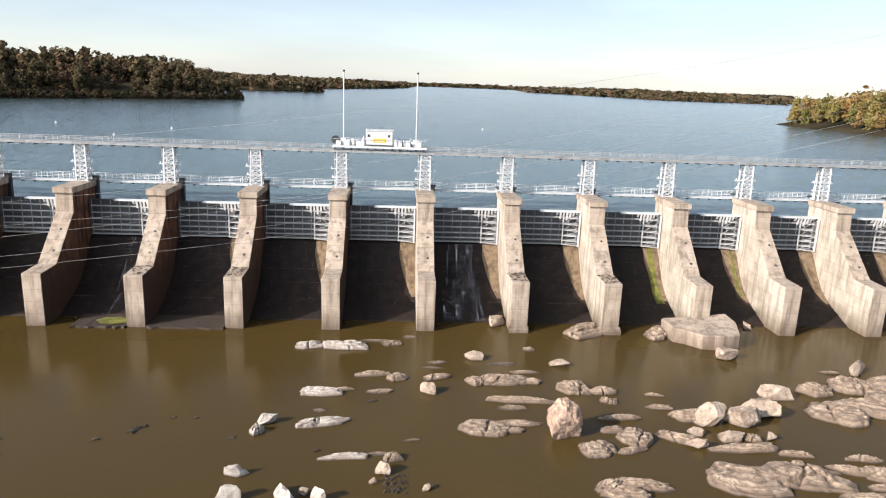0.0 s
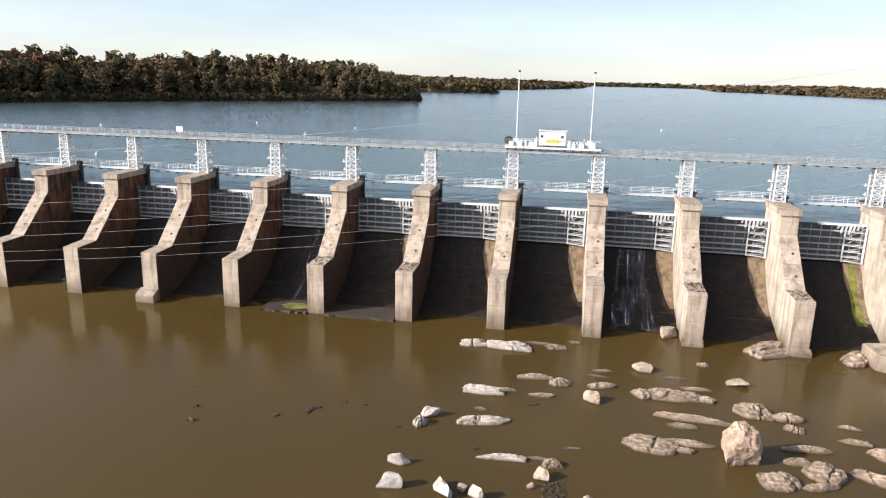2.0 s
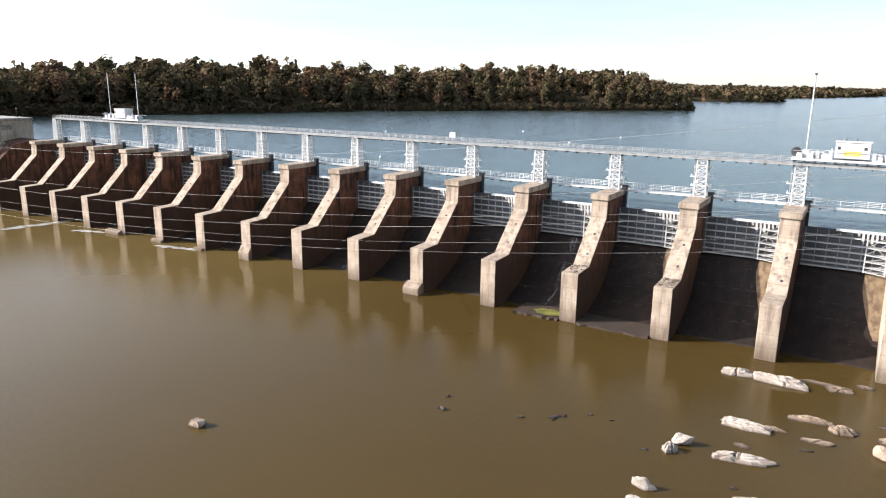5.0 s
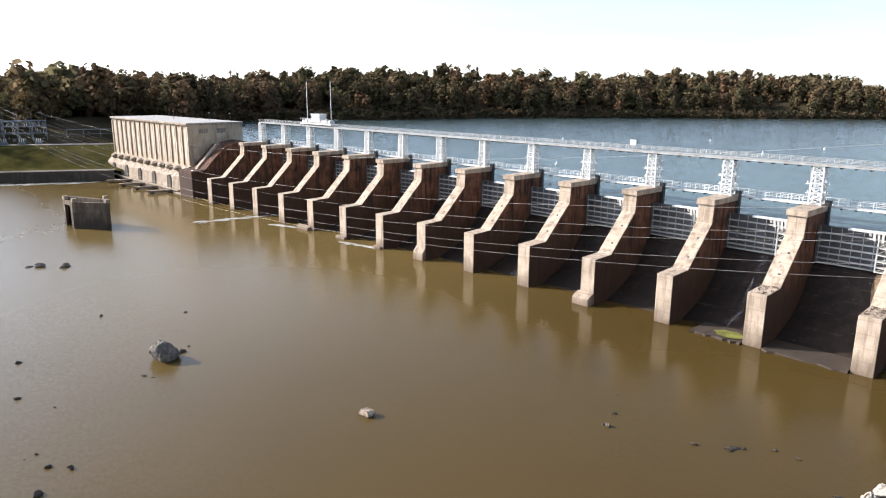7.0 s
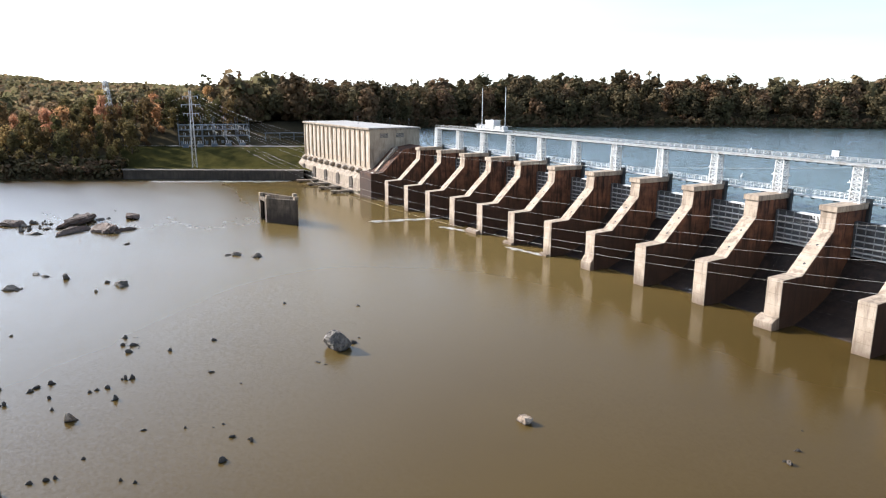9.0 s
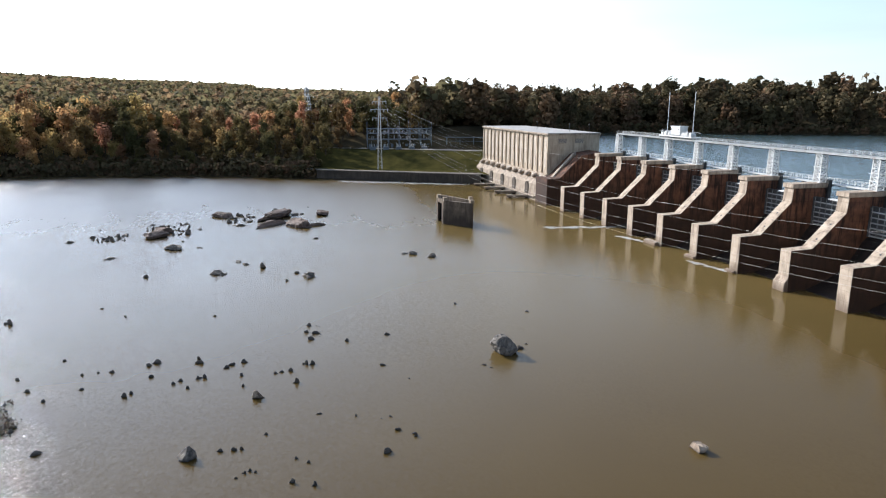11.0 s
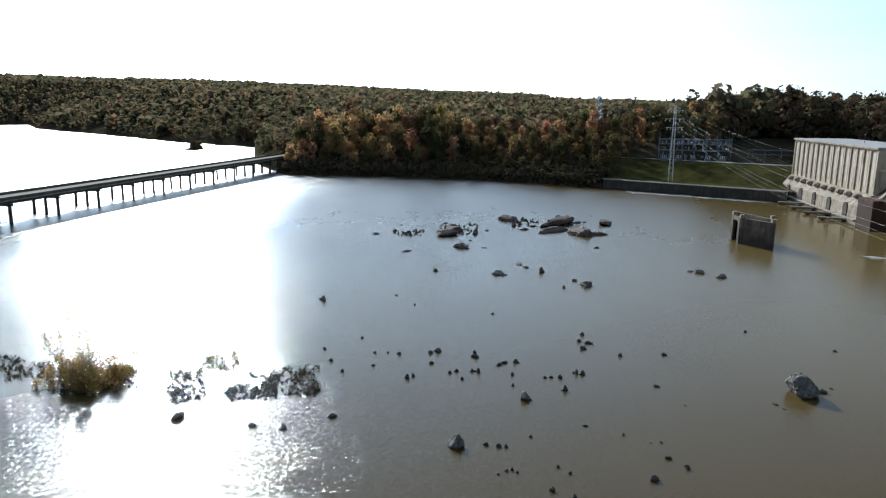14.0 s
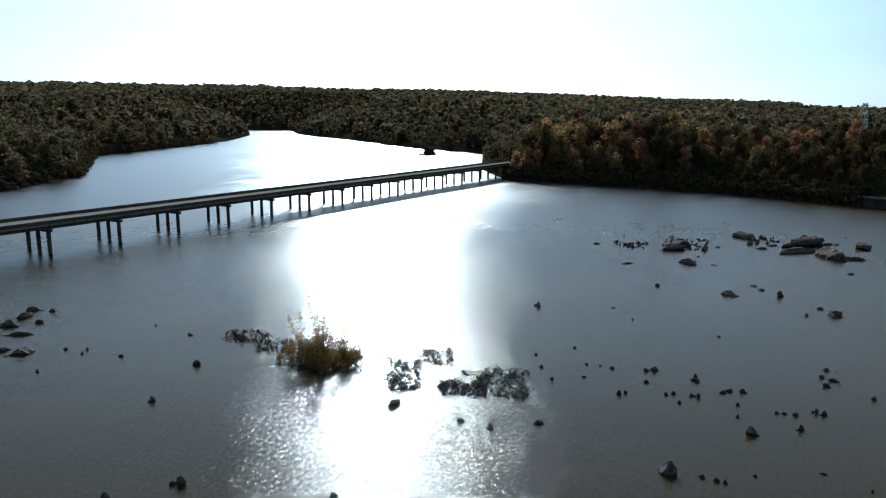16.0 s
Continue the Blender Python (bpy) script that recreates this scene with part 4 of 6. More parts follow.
def west_bank():
    d = (BANK_B - BANK_A)
    L, ang = d.length, math.atan2(d.y, d.x)
    m = Matrix.Translation((BANK_A.x, BANK_A.y, 0)) @ Matrix.Rotation(ang, 4, "Z")
    wall = thing("river_wall", m, "long dark concrete river wall below a grassy bank", "retaining wall", kind="structure")
    n = 9
    for i in range(n):
        part("panel", boxed(i * L / n + 0.01, (i + 1) * L / n - 0.01, -0.02 * (i % 2), 0.8, -4, 3.1), WALL, wall)
    part("coping", boxed(0, L, -0.15, 0.9, 3.104, 3.35), DARK_CONC, wall)
    bank = thing("grass_bank", m, "mown green grass bank rising behind the river wall", "grass bank", kind="structure")
    xs = np.linspace(-14, L + 26, 70)
    ys = np.concatenate([np.linspace(0.9, 12, 10), np.linspace(13.5, 60, 30)])

    def height(X, Y):
        s = np.clip((Y - 8) / 20, 0, 1)
        z = 3.2 + 0.04 * Y + 4.6 * s * s * (3 - 2 * s)
        return z + 0.12 * np.sin(X * 0.7) * np.sin(Y * 0.9) * (Y > 3)
    ob = sheet("lawn", xs, ys, height, GRASS)
    ob.parent = bank
    road = sheet("bank_road", np.linspace(-14, L + 26, 30), np.array([31.0, 32.5, 34.0]), lambda X, Y: height(X, Y) + 0.15, ROAD)
    road.parent = bank
    tagged(road, "pale gravel road along the top of the bank")
    path = sheet("wall_path", np.linspace(-6, L, 30), np.array([1.0, 2.2, 3.4]), lambda X, Y: height(X, Y) + 0.06, DARK_CONC)
    path.parent = bank


west_bank()


def line_pole():
    root = thing("power_pole", pose(POLE_XY[0], POLE_XY[1], 3.4), "tall grey lattice pole carrying the power lines", "power pole")
    H = 26.5
    c = lambda i, z: Vector(((-1, 1, 1, -1)[i] * (0.75 - 0.5 * z / H), (-1, -1, 1, 1)[i] * (0.75 - 0.5 * z / H), z))
    for i in range(4):
        part("leg", barred(c(i, 0), c(i, H), 0.14), GALV, root)
        for k in range(14):
            z = k * H / 14
            a, b = (i, (i + 1) % 4) if k % 2 else ((i + 1) % 4, i)
            part("brace", barred(c(a, z), c(b, z + H / 14), 0.07), GALV, root)
    for z, w in ((18.7, 2.6), (21.7, 3.2), (24.6, 2.6)):
        part("cross_arm", barred((0, -w, z), (0, w, z), 0.2), GALV, root)
        for s in (-0.95, -0.5, 0.5, 0.95):
            part("insulator", barred((0.25, s * w, z - 0.9), (0.25, s * w, z - 0.1), 0.22, 8), GALV, root)


line_pole()
for i in range(5):
    cable("power_line", (POLE_XY[0], POLE_XY[1] - 2 + i, 0), (-228.0 + i * 2.5, 71.0, 0), [(0, 22.5 + 1.6 * i), (0.5, 15.0 + i), (1, 9.0 + 0.3 * i)], 0.012, "bright power line falling to the power station", WIRE)
for i in range(3):
    cable("power_line", (POLE_XY[0], POLE_XY[1] - 1 + i, 0), (-450.0, 27.0 + i, 0), [(0, 23.0 + 3 * i), (0.45, 18.5 + 3 * i), (1, 30.0 + 2 * i)], 0.012, "thin power line leading into the woods", WIRE)


def substation():
    root = thing("substation", pose(-287.0, 50.0, 7.6, 0, 0, 83), "blue-grey steel frames and gear of an electrical substation", "substation")
    rnd = random.Random(4)
    cols = [(x, y) for x in np.linspace(-13, 13, 7) for y in (-4, 0, 4)]
    for x, y in cols:
        part("post", barred((x, y, 0), (x, y, 9.6), 0.18), SUBSTEEL, root)
    for y in (-4, 0, 4):
        for z in (5.2, 7.6, 9.5):
            part("beam", barred((-13, y, z), (13, y, z), 0.17), SUBSTEEL, root)
    for x in np.linspace(-13, 13, 7):
        part("cross_beam", barred((x, -4, 9.5), (x, 4, 9.5), 0.16), SUBSTEEL, root)
        for k in range(3):
            part("brace", barred((x, -4, 0.4 + 3 * k), (x, 0, 3.2 + 3 * k), 0.1), SUBSTEEL, root)
    for i in range(46):
        x, y = rnd.uniform(-12, 12), rnd.choice((-4, 0, 4)) + rnd.uniform(-0.8, 0.8)
        z = rnd.choice((5.3, 7.7, 2.8))
        part("insulator", barred((x, y, z), (x, y, z + rnd.uniform(0.8, 1.5)), 0.24, 8), GALV, root)
    for x in np.linspace(-13, 13, 7):
        for y in (-4, 4):  # pointed lattice heads over the posts
            part("mast_head", barred((x, y, 9.6), (x, y, 12.2 + 0.8 * ((x + y) % 3 > 1.4)), 0.11), SUBSTEEL, root)
    for y in (-4, 0, 4):
        for i in range(13):
            xa = -13 + i * 2.0
            part("lacing", barred((xa, y, 7.6), (xa + 2.0, y, 9.5), 0.08), SUBSTEEL, root)
            part("lacing", barred((xa + 2.0, y, 7.6), (xa, y, 9.5), 0.08), SUBSTEEL, root)
    for i in range(9):
        x = -12 + i * 3.0
        part("bus_bar", barred((x, -4.4, 6.3 + 0.4 * (i % 3)), (x, 4.4, 6.3 + 0.4 * (i % 3)), 0.09, 6), GALV, root)
        part("switch_frame", boxed(x - 0.5, x + 0.5, -2.6, -1.9, 0.0, 3.4), SUBSTEEL, root)
    for i in range(5):
        x = -11 + i * 5.2
        t = part("transformer", boxed(x - 1.1, x + 1.1, -7.4, -5.6, 0.0, 2.6), SUBSTEEL, root, "grey transformer tank", bevel=0.08)
        for s in (-0.6, 0, 0.6):
            part("bushing", barred((x + s, -6.5, 2.6), (x + s, -6.5, 3.7), 0.2, 8), WHITE, t)
    low = thing("bus_frame", pose(-277.0, 79.0, 7.6, 0, 0, 74), "low row of grey steel posts and beam beside the substation", "steel frame")
    for i in range(5):
        part("post", barred((-11 + i * 5.5, 0, -1), (-11 + i * 5.5, 0, 6.2), 0.24), SUBSTEEL, low)
    part("beam", barred((-11.5, 0, 6.2), (11.5, 0, 6.2), 0.3), SUBSTEEL, low)
    part("beam", barred((-11.5, 0, 4.6), (11.5, 0, 4.6), 0.16), SUBSTEEL, low)


substation()


def pylon(x, y, z, h):
    root = thing("pylon", pose(x, y, z, 0, 0, 20), "tall grey lattice pylon rising from the woods", "pylon", "pylons")
    c = lambda i, t: Vector(((-1, 1, 1, -1)[i] * (3.2 - 2.5 * t), (-1, -1, 1, 1)[i] * (3.2 - 2.5 * t), t * h))
    for i in range(4):
        part("leg", barred(c(i, 0), c(i, 1), 0.3), GALV, root)
        for k in range(9):
            part("brace", barred(c(i, k / 9), c((i + 1) % 4, (k + 1) / 9), 0.15), GALV, root)
            part("brace", barred(c((i + 1) % 4, k / 9), c(i, (k + 1) / 9), 0.15), GALV, root)
    for t, w in ((0.7, 6.0), (0.83, 5.0), (0.96, 4.0)):
        part("cross_arm", barred((-w, 0, t * h), (w, 0, t * h), 0.4), GALV, root)


pylon(-410.0, 22.5, 3.5, 32.0)

for x0, y0, x1, y1, n, w, seed in ((-149.5, 56.0, -146.6, 72.0, 60, 0.5, 1), (-252.0, 22.0, -233.0, 63.0, 300, 1.2, 2), (-136.0, 67.0, -130.0, 69.3, 30, 0.35, 3), (-112.0, 67.5, -104.0, 69.4, 24, 0.3, 4)):
    rnd = random.Random(seed)
    bm = bmesh.new()
    for _ in range(n):
        t = rnd.random()
        cx, cy = x0 + (x1 - x0) * t + rnd.gauss(0, w), y0 + (y1 - y0) * t + rnd.gauss(0, w)
        a, l, b = rnd.uniform(0, 6.28), rnd.uniform(0.4, 1.6), rnd.uniform(0.12, 0.4)
        along = math.atan2(y1 - y0, x1 - x0) + rnd.gauss(0, 0.2)
        ring = []
        for j in range(7):
            u, v = l * math.cos(j * 0.898) * rnd.uniform(0.7, 1.2), b * math.sin(j * 0.898) * rnd.uniform(0.7, 1.2)
            ring.append(bm.verts.new((cx + u * math.cos(along) - v * math.sin(along), cy + u * math.sin(along) + v * math.cos(along), 0.02 + 0.03 * rnd.random())))
        bm.faces.new(ring)
    tagged(part("foam", bm, FOAM), "white foam drifting on the brown water", "foam", kind="stuff")


# ---- road bridge ----
def road_bridge():
    A, B = Vector((-91.7, -140.7)), Vector((-282.9, -127.2))
    ang = math.atan2(B.y - A.y, B.x - A.x)
    root = thing("road_bridge", Matrix.Translation((A.x, A.y, 0)) @ Matrix.Rotation(ang, 4, "Z"), "long low concrete road bridge on slim pillars", "bridge")
    SPAN = 15.21
    for i in range(-22, 15):
        x0, x1 = i * SPAN + 0.03, (i + 1) * SPAN - 0.03
        part("deck_span", boxed(x0, x1, -4.6, 4.6, 5.7, 6.05), CONCRETE, root, bevel=0.03)
        part("roadway", boxed(x0, x1, -4.0, 4.0, 6.054, 6.1), ROAD, root)
        for s in (-1, 1):
            part("parapet", boxed(x0, x1, s * 4.4 - 0.14, s * 4.4 + 0.14, 6.054, 6.75), DARK_CONC, root)
        for y in (-3.6, -1.2, 1.2, 3.6):
            part("girder", boxed(x0, x1, y - 0.25, y + 0.25, 4.96, 5.696), DARK_CONC, root)
        for y in (-3.65, 0, 3.65):
            part("pillar", barred((i * SPAN, y, -3), (i * SPAN, y, 4.5), 0.8, 10), DARK_CONC, root)
        part("pier_cap", boxed(i * SPAN - 0.45, i * SPAN + 0.45, -4.5, 4.5, 4.4, 4.95), DARK_CONC, root, bevel=0.05)
    part("abutment", boxed(15 * SPAN + 0.02, 15 * SPAN + 30, -4.8, 4.8, -2, 6.0), WALL, root)


road_bridge()

for x, y in ((-113, 224), (-74, 216), (-80, 186), (30, 260), (-150, 190), (-100, 120)):
    buoy = thing("lake_buoy", pose(x, y, LAKE_Z), "small white marker buoy on the lake", "buoy", "lake buoys")
    part("float", barred((0, 0, -0.3), (0, 0, 0.35), 0.7, 10), WHITE, buoy)
    part("marker", barred((0, 0, 0.35), (0, 0, 0.75), 0.24, 8), WHITE, buoy)


# ---- ledges and litter at the piers' feet ----
def foot_ledge(x0, x1, seed, algae):
    rnd = random.Random(seed)
    bm = bmesh.new()
    n = 12
    top = [bm.verts.new((x0 + (x1 - x0) * i / n, 69.6 + rnd.uniform(-0.25, 0.3), 0.16 + rnd.uniform(0, 0.1))) for i in range(n + 1)]
    back = [bm.verts.new((x0 + (x1 - x0) * i / n, 73.8, 0.3)) for i in range(n + 1)]
    toe = [bm.verts.new((v.co.x, v.co.y - 0.3, -0.6)) for v in top]
    for i in range(n):
        bm.faces.new((top[i], top[i + 1], back[i + 1], back[i]))
        bm.faces.new((toe[i], toe[i + 1], top[i + 1], top[i]))
    tagged(part("foot_ledge", bm, INTAKE), "broken concrete ledge along the foot of the spillway", "ledge")
    if algae:
        bm = bmesh.new()
        ring = [bm.verts.new((x1 - 2.0 + 1.9 * math.cos(a) * rnd.uniform(0.8, 1.1), 71.4 + 1.5 * math.sin(a) * rnd.uniform(0.7, 1.1), 0.34)) for a in (i * 0.4488 for i in range(14))]
        bm.faces.new(ring)
        tagged(part("algae_mat", bm, ALGAE), "bright yellow-green algae mat on the wet ledge", "algae", kind="stuff")


foot_ledge(-40.8, -34.6, 1, True)
foot_ledge(-32.2, -23.1, 2, False)


def shelf_twigs(k, seed):
    rnd = random.Random(seed)
    bm = bmesh.new()
    for _ in range(34):
        x, y = rnd.uniform(0.1, PIER_W - 0.1), rnd.uniform(0.4, 3.8)
        a, l = rnd.uniform(0, 6.28), rnd.uniform(0.12, 0.5)
        z = 6.45 + 0.04 * y
        bar(bm, (x, y, z), (x + math.cos(a) * l, y + math.sin(a) * l, z + rnd.uniform(0.02, 0.16)), 0.06)
    ob = part("drift_twigs", bm, BARK)
    ob.matrix_world = pose(PITCH * k, 70, 0)
    tagged(ob, "dark drift twigs lying on a pier's shelf", "twigs", kind="stuff")


for i, k in enumerate((1, 2, -2, -3)):
    shelf_twigs(k, i)

# ---- woods ----
def clump_crown(seed, n, height, spread_r, size):
    """Leaf tufts set round several limbs' ends: quads (n, 4, 3) for one crown that stands on z = 0."""
    rng = np.random.default_rng(seed)
    lobes = []
    for _ in range(11):
        a, z = rng.uniform(0, 6.28), rng.uniform(0.1, 0.8) * height
        r = rng.uniform(0.15, 0.7) * spread_r * (1.1 - 0.75 * z / height)
        lobes.append((r * math.cos(a), r * math.sin(a), z * 0.93, rng.uniform(0.32, 0.52) * spread_r))
    lobes += [(0.1 * spread_r, 0, height * 0.78, 0.52 * spread_r), (0, -0.15 * spread_r, height * 0.6, 0.6 * spread_r)]
    lobes = np.array(lobes)
    pick = lobes[rng.integers(0, len(lobes), n)]
    d = rng.normal(size=(n, 3))
    d /= np.linalg.norm(d, axis=1, keepdims=True)
    c = pick[:, :3] + d * (pick[:, 3] * rng.uniform(0.55, 1.12, n))[:, None] * np.array([1, 1, 0.85])
    u = np.cross(d, rng.normal(size=(n, 3)))
    u /= np.linalg.norm(u, axis=1, keepdims=True)
    nrm = d + 0.42 * rng.normal(size=(n, 3))
    v = np.cross(nrm, u)
    v /= np.linalg.norm(v, axis=1, keepdims=True)
    s = size * rng.uniform(0.5, 1.1, n)[:, None]
    return np.stack([c - u * s - v * s * 0.35, c + u * s * 0.3 - v * s, c + u * s + v * s * 0.4, c - u * s * 0.4 + v * s], 1)


def quads_mesh(name, quads, mat, tone=None):
    me = bpy.data.meshes.new(name)
    n = len(quads)
    me.vertices.add(4 * n)
    me.vertices.foreach_set("co", quads.reshape(-1).astype(np.float32))
    me.loops.add(4 * n)
    me.loops.foreach_set("vertex_index", np.arange(4 * n, dtype=np.int32))
    me.polygons.add(n)
    me.polygons.foreach_set("loop_start", np.arange(0, 4 * n, 4, dtype=np.int32))
    me.update(calc_edges=True)
    if tone is not None:
        me.attributes.new("tone", "FLOAT", "FACE").data.foreach_set("value", tone.astype(np.float32))
    me.materials.append(mat)
    return me


def cleared(X, Y):
    """Where no tree stands: the bank with its substation, the dam's end, the bridge road."""
    d = BANK_B - BANK_A
    L = d.length
    u = ((X - BANK_A.x) * d.x + (Y - BANK_A.y) * d.y) / L
    v = -(X - BANK_A.x) * d.y / L + (Y - BANK_A.y) * d.x / L
    bank = (u > -3) & (u < L + 60) & (v > -5) & (v < 47)
    dam = (Y > 60) & (Y < 112) & (X > -300) & (X < -150)
    road = (np.abs(Y + 127.2 + (X + 282.9) * 0.0706) < 5) & (X < -250) & (X > -318)
    corridor = (np.abs(Y - 24) < 9) & (X < -316) & (X > -455)  # cut for the power lines
    return bank | dam | road | corridor


def shore_ok(X, Y):
    return (signed_distance(RIVER_BANK, X, Y) > 2.5) & (signed_distance(LAKE_BANK, X, Y) > 2.0) & ~cleared(X, Y)


TREE_KINDS = []
for i in range(9):
    h, r = (17, 5.2) if i % 3 else (20, 4.6)
    crown = quads_mesh("crown", clump_crown(i, 950, h, r, 0.48), TREE_LEAVES)
    bm = bmesh.new()
    rnd = random.Random(i)
    pts = [Vector((0, 0, -2)), Vector((rnd.uniform(-0.3, 0.3), rnd.uniform(-0.3, 0.3), h * 0.35)), Vector((rnd.uniform(-0.6, 0.6), rnd.uniform(-0.6, 0.6), h * 0.8))]
    for a, b, w in ((pts[0], pts[1], 0.55), (pts[1], pts[2], 0.34)):
        bar(bm, a, b, w, 6)
    for _ in range(6):
        t = rnd.uniform(0.3, 0.7)
        a = rnd.uniform(0, 6.28)
        s = pts[1].lerp(pts[2], t)
        bar(bm, s, s + Vector((math.cos(a) * r * 0.7, math.sin(a) * r * 0.7, rnd.uniform(1.5, 4))), 0.16, 5)
    trunk = part("trunk", bm, BARK)
    trunk_me = trunk.data
    bpy.data.objects.remove(trunk)
    rusty = crown.copy()
    rusty.materials[0] = RUST_LEAVES
    TREE_KINDS.append((trunk_me, crown, rusty))


def tree(x, y, z, s, turn, kind, rust):
    root = thing("tree", Matrix.Translation((x, y, z)) @ Matrix.Rotation(turn, 4, "Z") @ Matrix.Diagonal((s, s, s * random.uniform(0.85, 1.15), 1)),
                 "broad-leaved tree in orange and rust autumn leaf on the bank" if rust else "broad-leaved tree in dull green and brown leaf on the bank", "tree", "bank trees")
    for name, me in (("trunk", TREE_KINDS[kind][0]), ("crown", TREE_KINDS[kind][2 if rust else 1])):
        ob = new(name, me)
        ob.parent = root


rng = np.random.default_rng(11)
# single trees along the two banks that the camera sees nearest
cx, cy = rng.uniform(-345, -255, 5200), rng.uniform(-125, 60, 5200)
keep = shore_ok(cx, cy)
chosen = []
for x, y in zip(cx[keep], cy[keep]):
    if len(chosen) < 285 and all((x - a) ** 2 + (y - b) ** 2 > 30 for a, b in chosen):
        chosen.append((x, y))
zs = ground_height(np.array([c[0] for c in chosen]), np.array([c[1] for c in chosen]))
for (x, y), z in zip(chosen, zs):
    edge = float(signed_distance(RIVER_BANK, np.array([x]), np.array([y]))[0])
    tree(x, y, z - 0.3, (random.uniform(0.6, 0.85) if edge < 9 else random.uniform(0.75, 1.2)) * (1.0 if y < -50 else 0.74), random.uniform(0, 6.28), random.randrange(9), random.random() < (0.75 if y < -70 else 0.25 if y < -35 else 0.08))


def woods(name, label, azimuth, radius, spacing, n_quads, tuft, seed, leaves, edge_quads=0):
    """A wood between two bearings and two distances: crowns of leaf tufts, the finer ones along the water's edge."""
    rng = np.random.default_rng(seed)
    (a0, a1), (r0, r1) = azimuth, radius
    count = int(math.radians(a1 - a0) * (r1 * r1 - r0 * r0) / 2 / spacing ** 2)
    a = np.radians(rng.uniform(a0, a1, count))
    r = np.sqrt(rng.uniform(r0 * r0, r1 * r1, count))
    X, Y = r * np.cos(a), r * np.sin(a)
    near = (X > -346) & (X < -254) & (Y > -126) & (Y < 61)
    ok = shore_ok(X, Y) & ~near
    X, Y = X[ok], Y[ok]
    Z = ground_height(X, Y)
    shore = np.minimum(np.abs(signed_distance(RIVER_BANK, X, Y)), np.abs(signed_distance(LAKE_BANK, X, Y)))
    fine = (shore < 34) & (edge_quads > 0)
    wide = 0.8 + 0.3 * spacing / 7.0
    tones = rng.random(len(X))
    kinds = rng.integers(0, 6, len(X))
    tall = rng.uniform(0.62, 1.02, len(X)) * np.where(rng.random(len(X)) < 0.2, 1.16, 1.0) * np.where((X < -235) & (Y > 60) & (r[ok] < 620), 1.24, 1.0)
    turn = rng.uniform(0, 6.28, len(X))
    out, tone_out = [], []
    for dense in (False, True):
        for i in range(6):
            m = (kinds == i) & (fine == dense)
            if not m.any():
                continue
            crown = clump_crown(50 + i, edge_quads if dense else n_quads, 15 + i % 3 * 2.5, 5.0, tuft * (0.5 if dense else 1.0))
            q = crown[None] * tall[m][:, None, None, None]
            c, sn = np.cos(turn[m])[:, None, None], np.sin(turn[m])[:, None, None]
            x, y = q[..., 0] * c - q[..., 1] * sn, q[..., 0] * sn + q[..., 1] * c
            tone_out.append(np.repeat(tones[m], q.shape[1]))
            out.append(np.stack([x * wide + X[m][:, None, None], y * wide + Y[m][:, None, None], q[..., 2] + Z[m][:, None, None] - 1.0], -1).reshape(-1, 4, 3))
    ob = new(name, quads_mesh(name, np.concatenate(out), leaves, np.concatenate(tone_out)))
    tagged(ob, label, "woods", kind="stuff")


woods("river_bank_woods", "mixed autumn woods on the hill behind the river", (165, 244), (240, 620), 8.4, 100, 1.45, 1, HILL_LEAVES, 260)
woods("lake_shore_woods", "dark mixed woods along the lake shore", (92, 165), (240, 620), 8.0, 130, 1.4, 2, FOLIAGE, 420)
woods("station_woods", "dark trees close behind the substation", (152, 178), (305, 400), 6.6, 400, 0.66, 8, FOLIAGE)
woods("east_shore_woods", "autumn woods on the lake's point, leaf tones brightened for sunlight", (40, 92), (240, 620), 7.4, 110, 1.35, 3, EAST_LEAVES, 300)
woods("hill_woods", "wooded hills behind the river", (165, 242), (620, 1500), 12.5, 28, 2.3, 4, HILL_LEAVES)
woods("far_lake_woods", "far wooded shore of the lake", (60, 165), (620, 1500), 13.0, 26, 2.3, 5, FOLIAGE)
woods("far_hill_woods", "far wooded hills at the skyline", (150, 240), (1500, 3000), 26.0, 16, 5.0, 6, HILL_LEAVES)
woods("far_shore_woods", "far wooded hills beyond the lake", (60, 150), (1500, 3000), 26.0, 12, 5.2, 7, FOLIAGE)


def shrubs(name, label, bank, lo, hi, count, box_x, box_y, seed):
    """Low bushes that fill the water's edge under the trees."""
    rng = np.random.default_rng(seed)
    bushes = [clump_crown(90 + i, 60, 4.2, 2.6, 0.55) for i in range(5)]
    X, Y = rng.uniform(*box_x, count), rng.uniform(*box_y, count)
    d = signed_distance(bank, X, Y)
    ok = (d > lo) & (d < hi) & ~cleared(X, Y)
    X, Y = X[ok], Y[ok]
    Z = ground_height(X, Y) - 1.4
    s = rng.uniform(0.6, 1.5, len(X))
    k = rng.integers(0, 5, len(X))
    out = [bushes[k[i]] * s[i] + np.array([X[i], Y[i], Z[i]]) for i in range(len(X))]
    ob = new(name, quads_mesh(name, np.concatenate(out), FOLIAGE, np.repeat(rng.random(len(X)), 60)))
    tagged(ob, label, "bushes", kind="stuff")


shrubs("river_bank_bushes", "dense bushes hanging over the river's edge", RIVER_BANK, -1.0, 9.0, 16000, (-340, -235), (-125, 40), 1)
shrubs("south_bank_bushes", "dense bushes along the far river bank", RIVER_BANK, -1.0, 8.0, 26000, (-480, -100), (-480, -230), 2)
shrubs("lake_shore_bushes", "bushes along the lake's edge", LAKE_BANK, -1.0, 7.0, 26000, (-340, -100), (110, 520), 3)

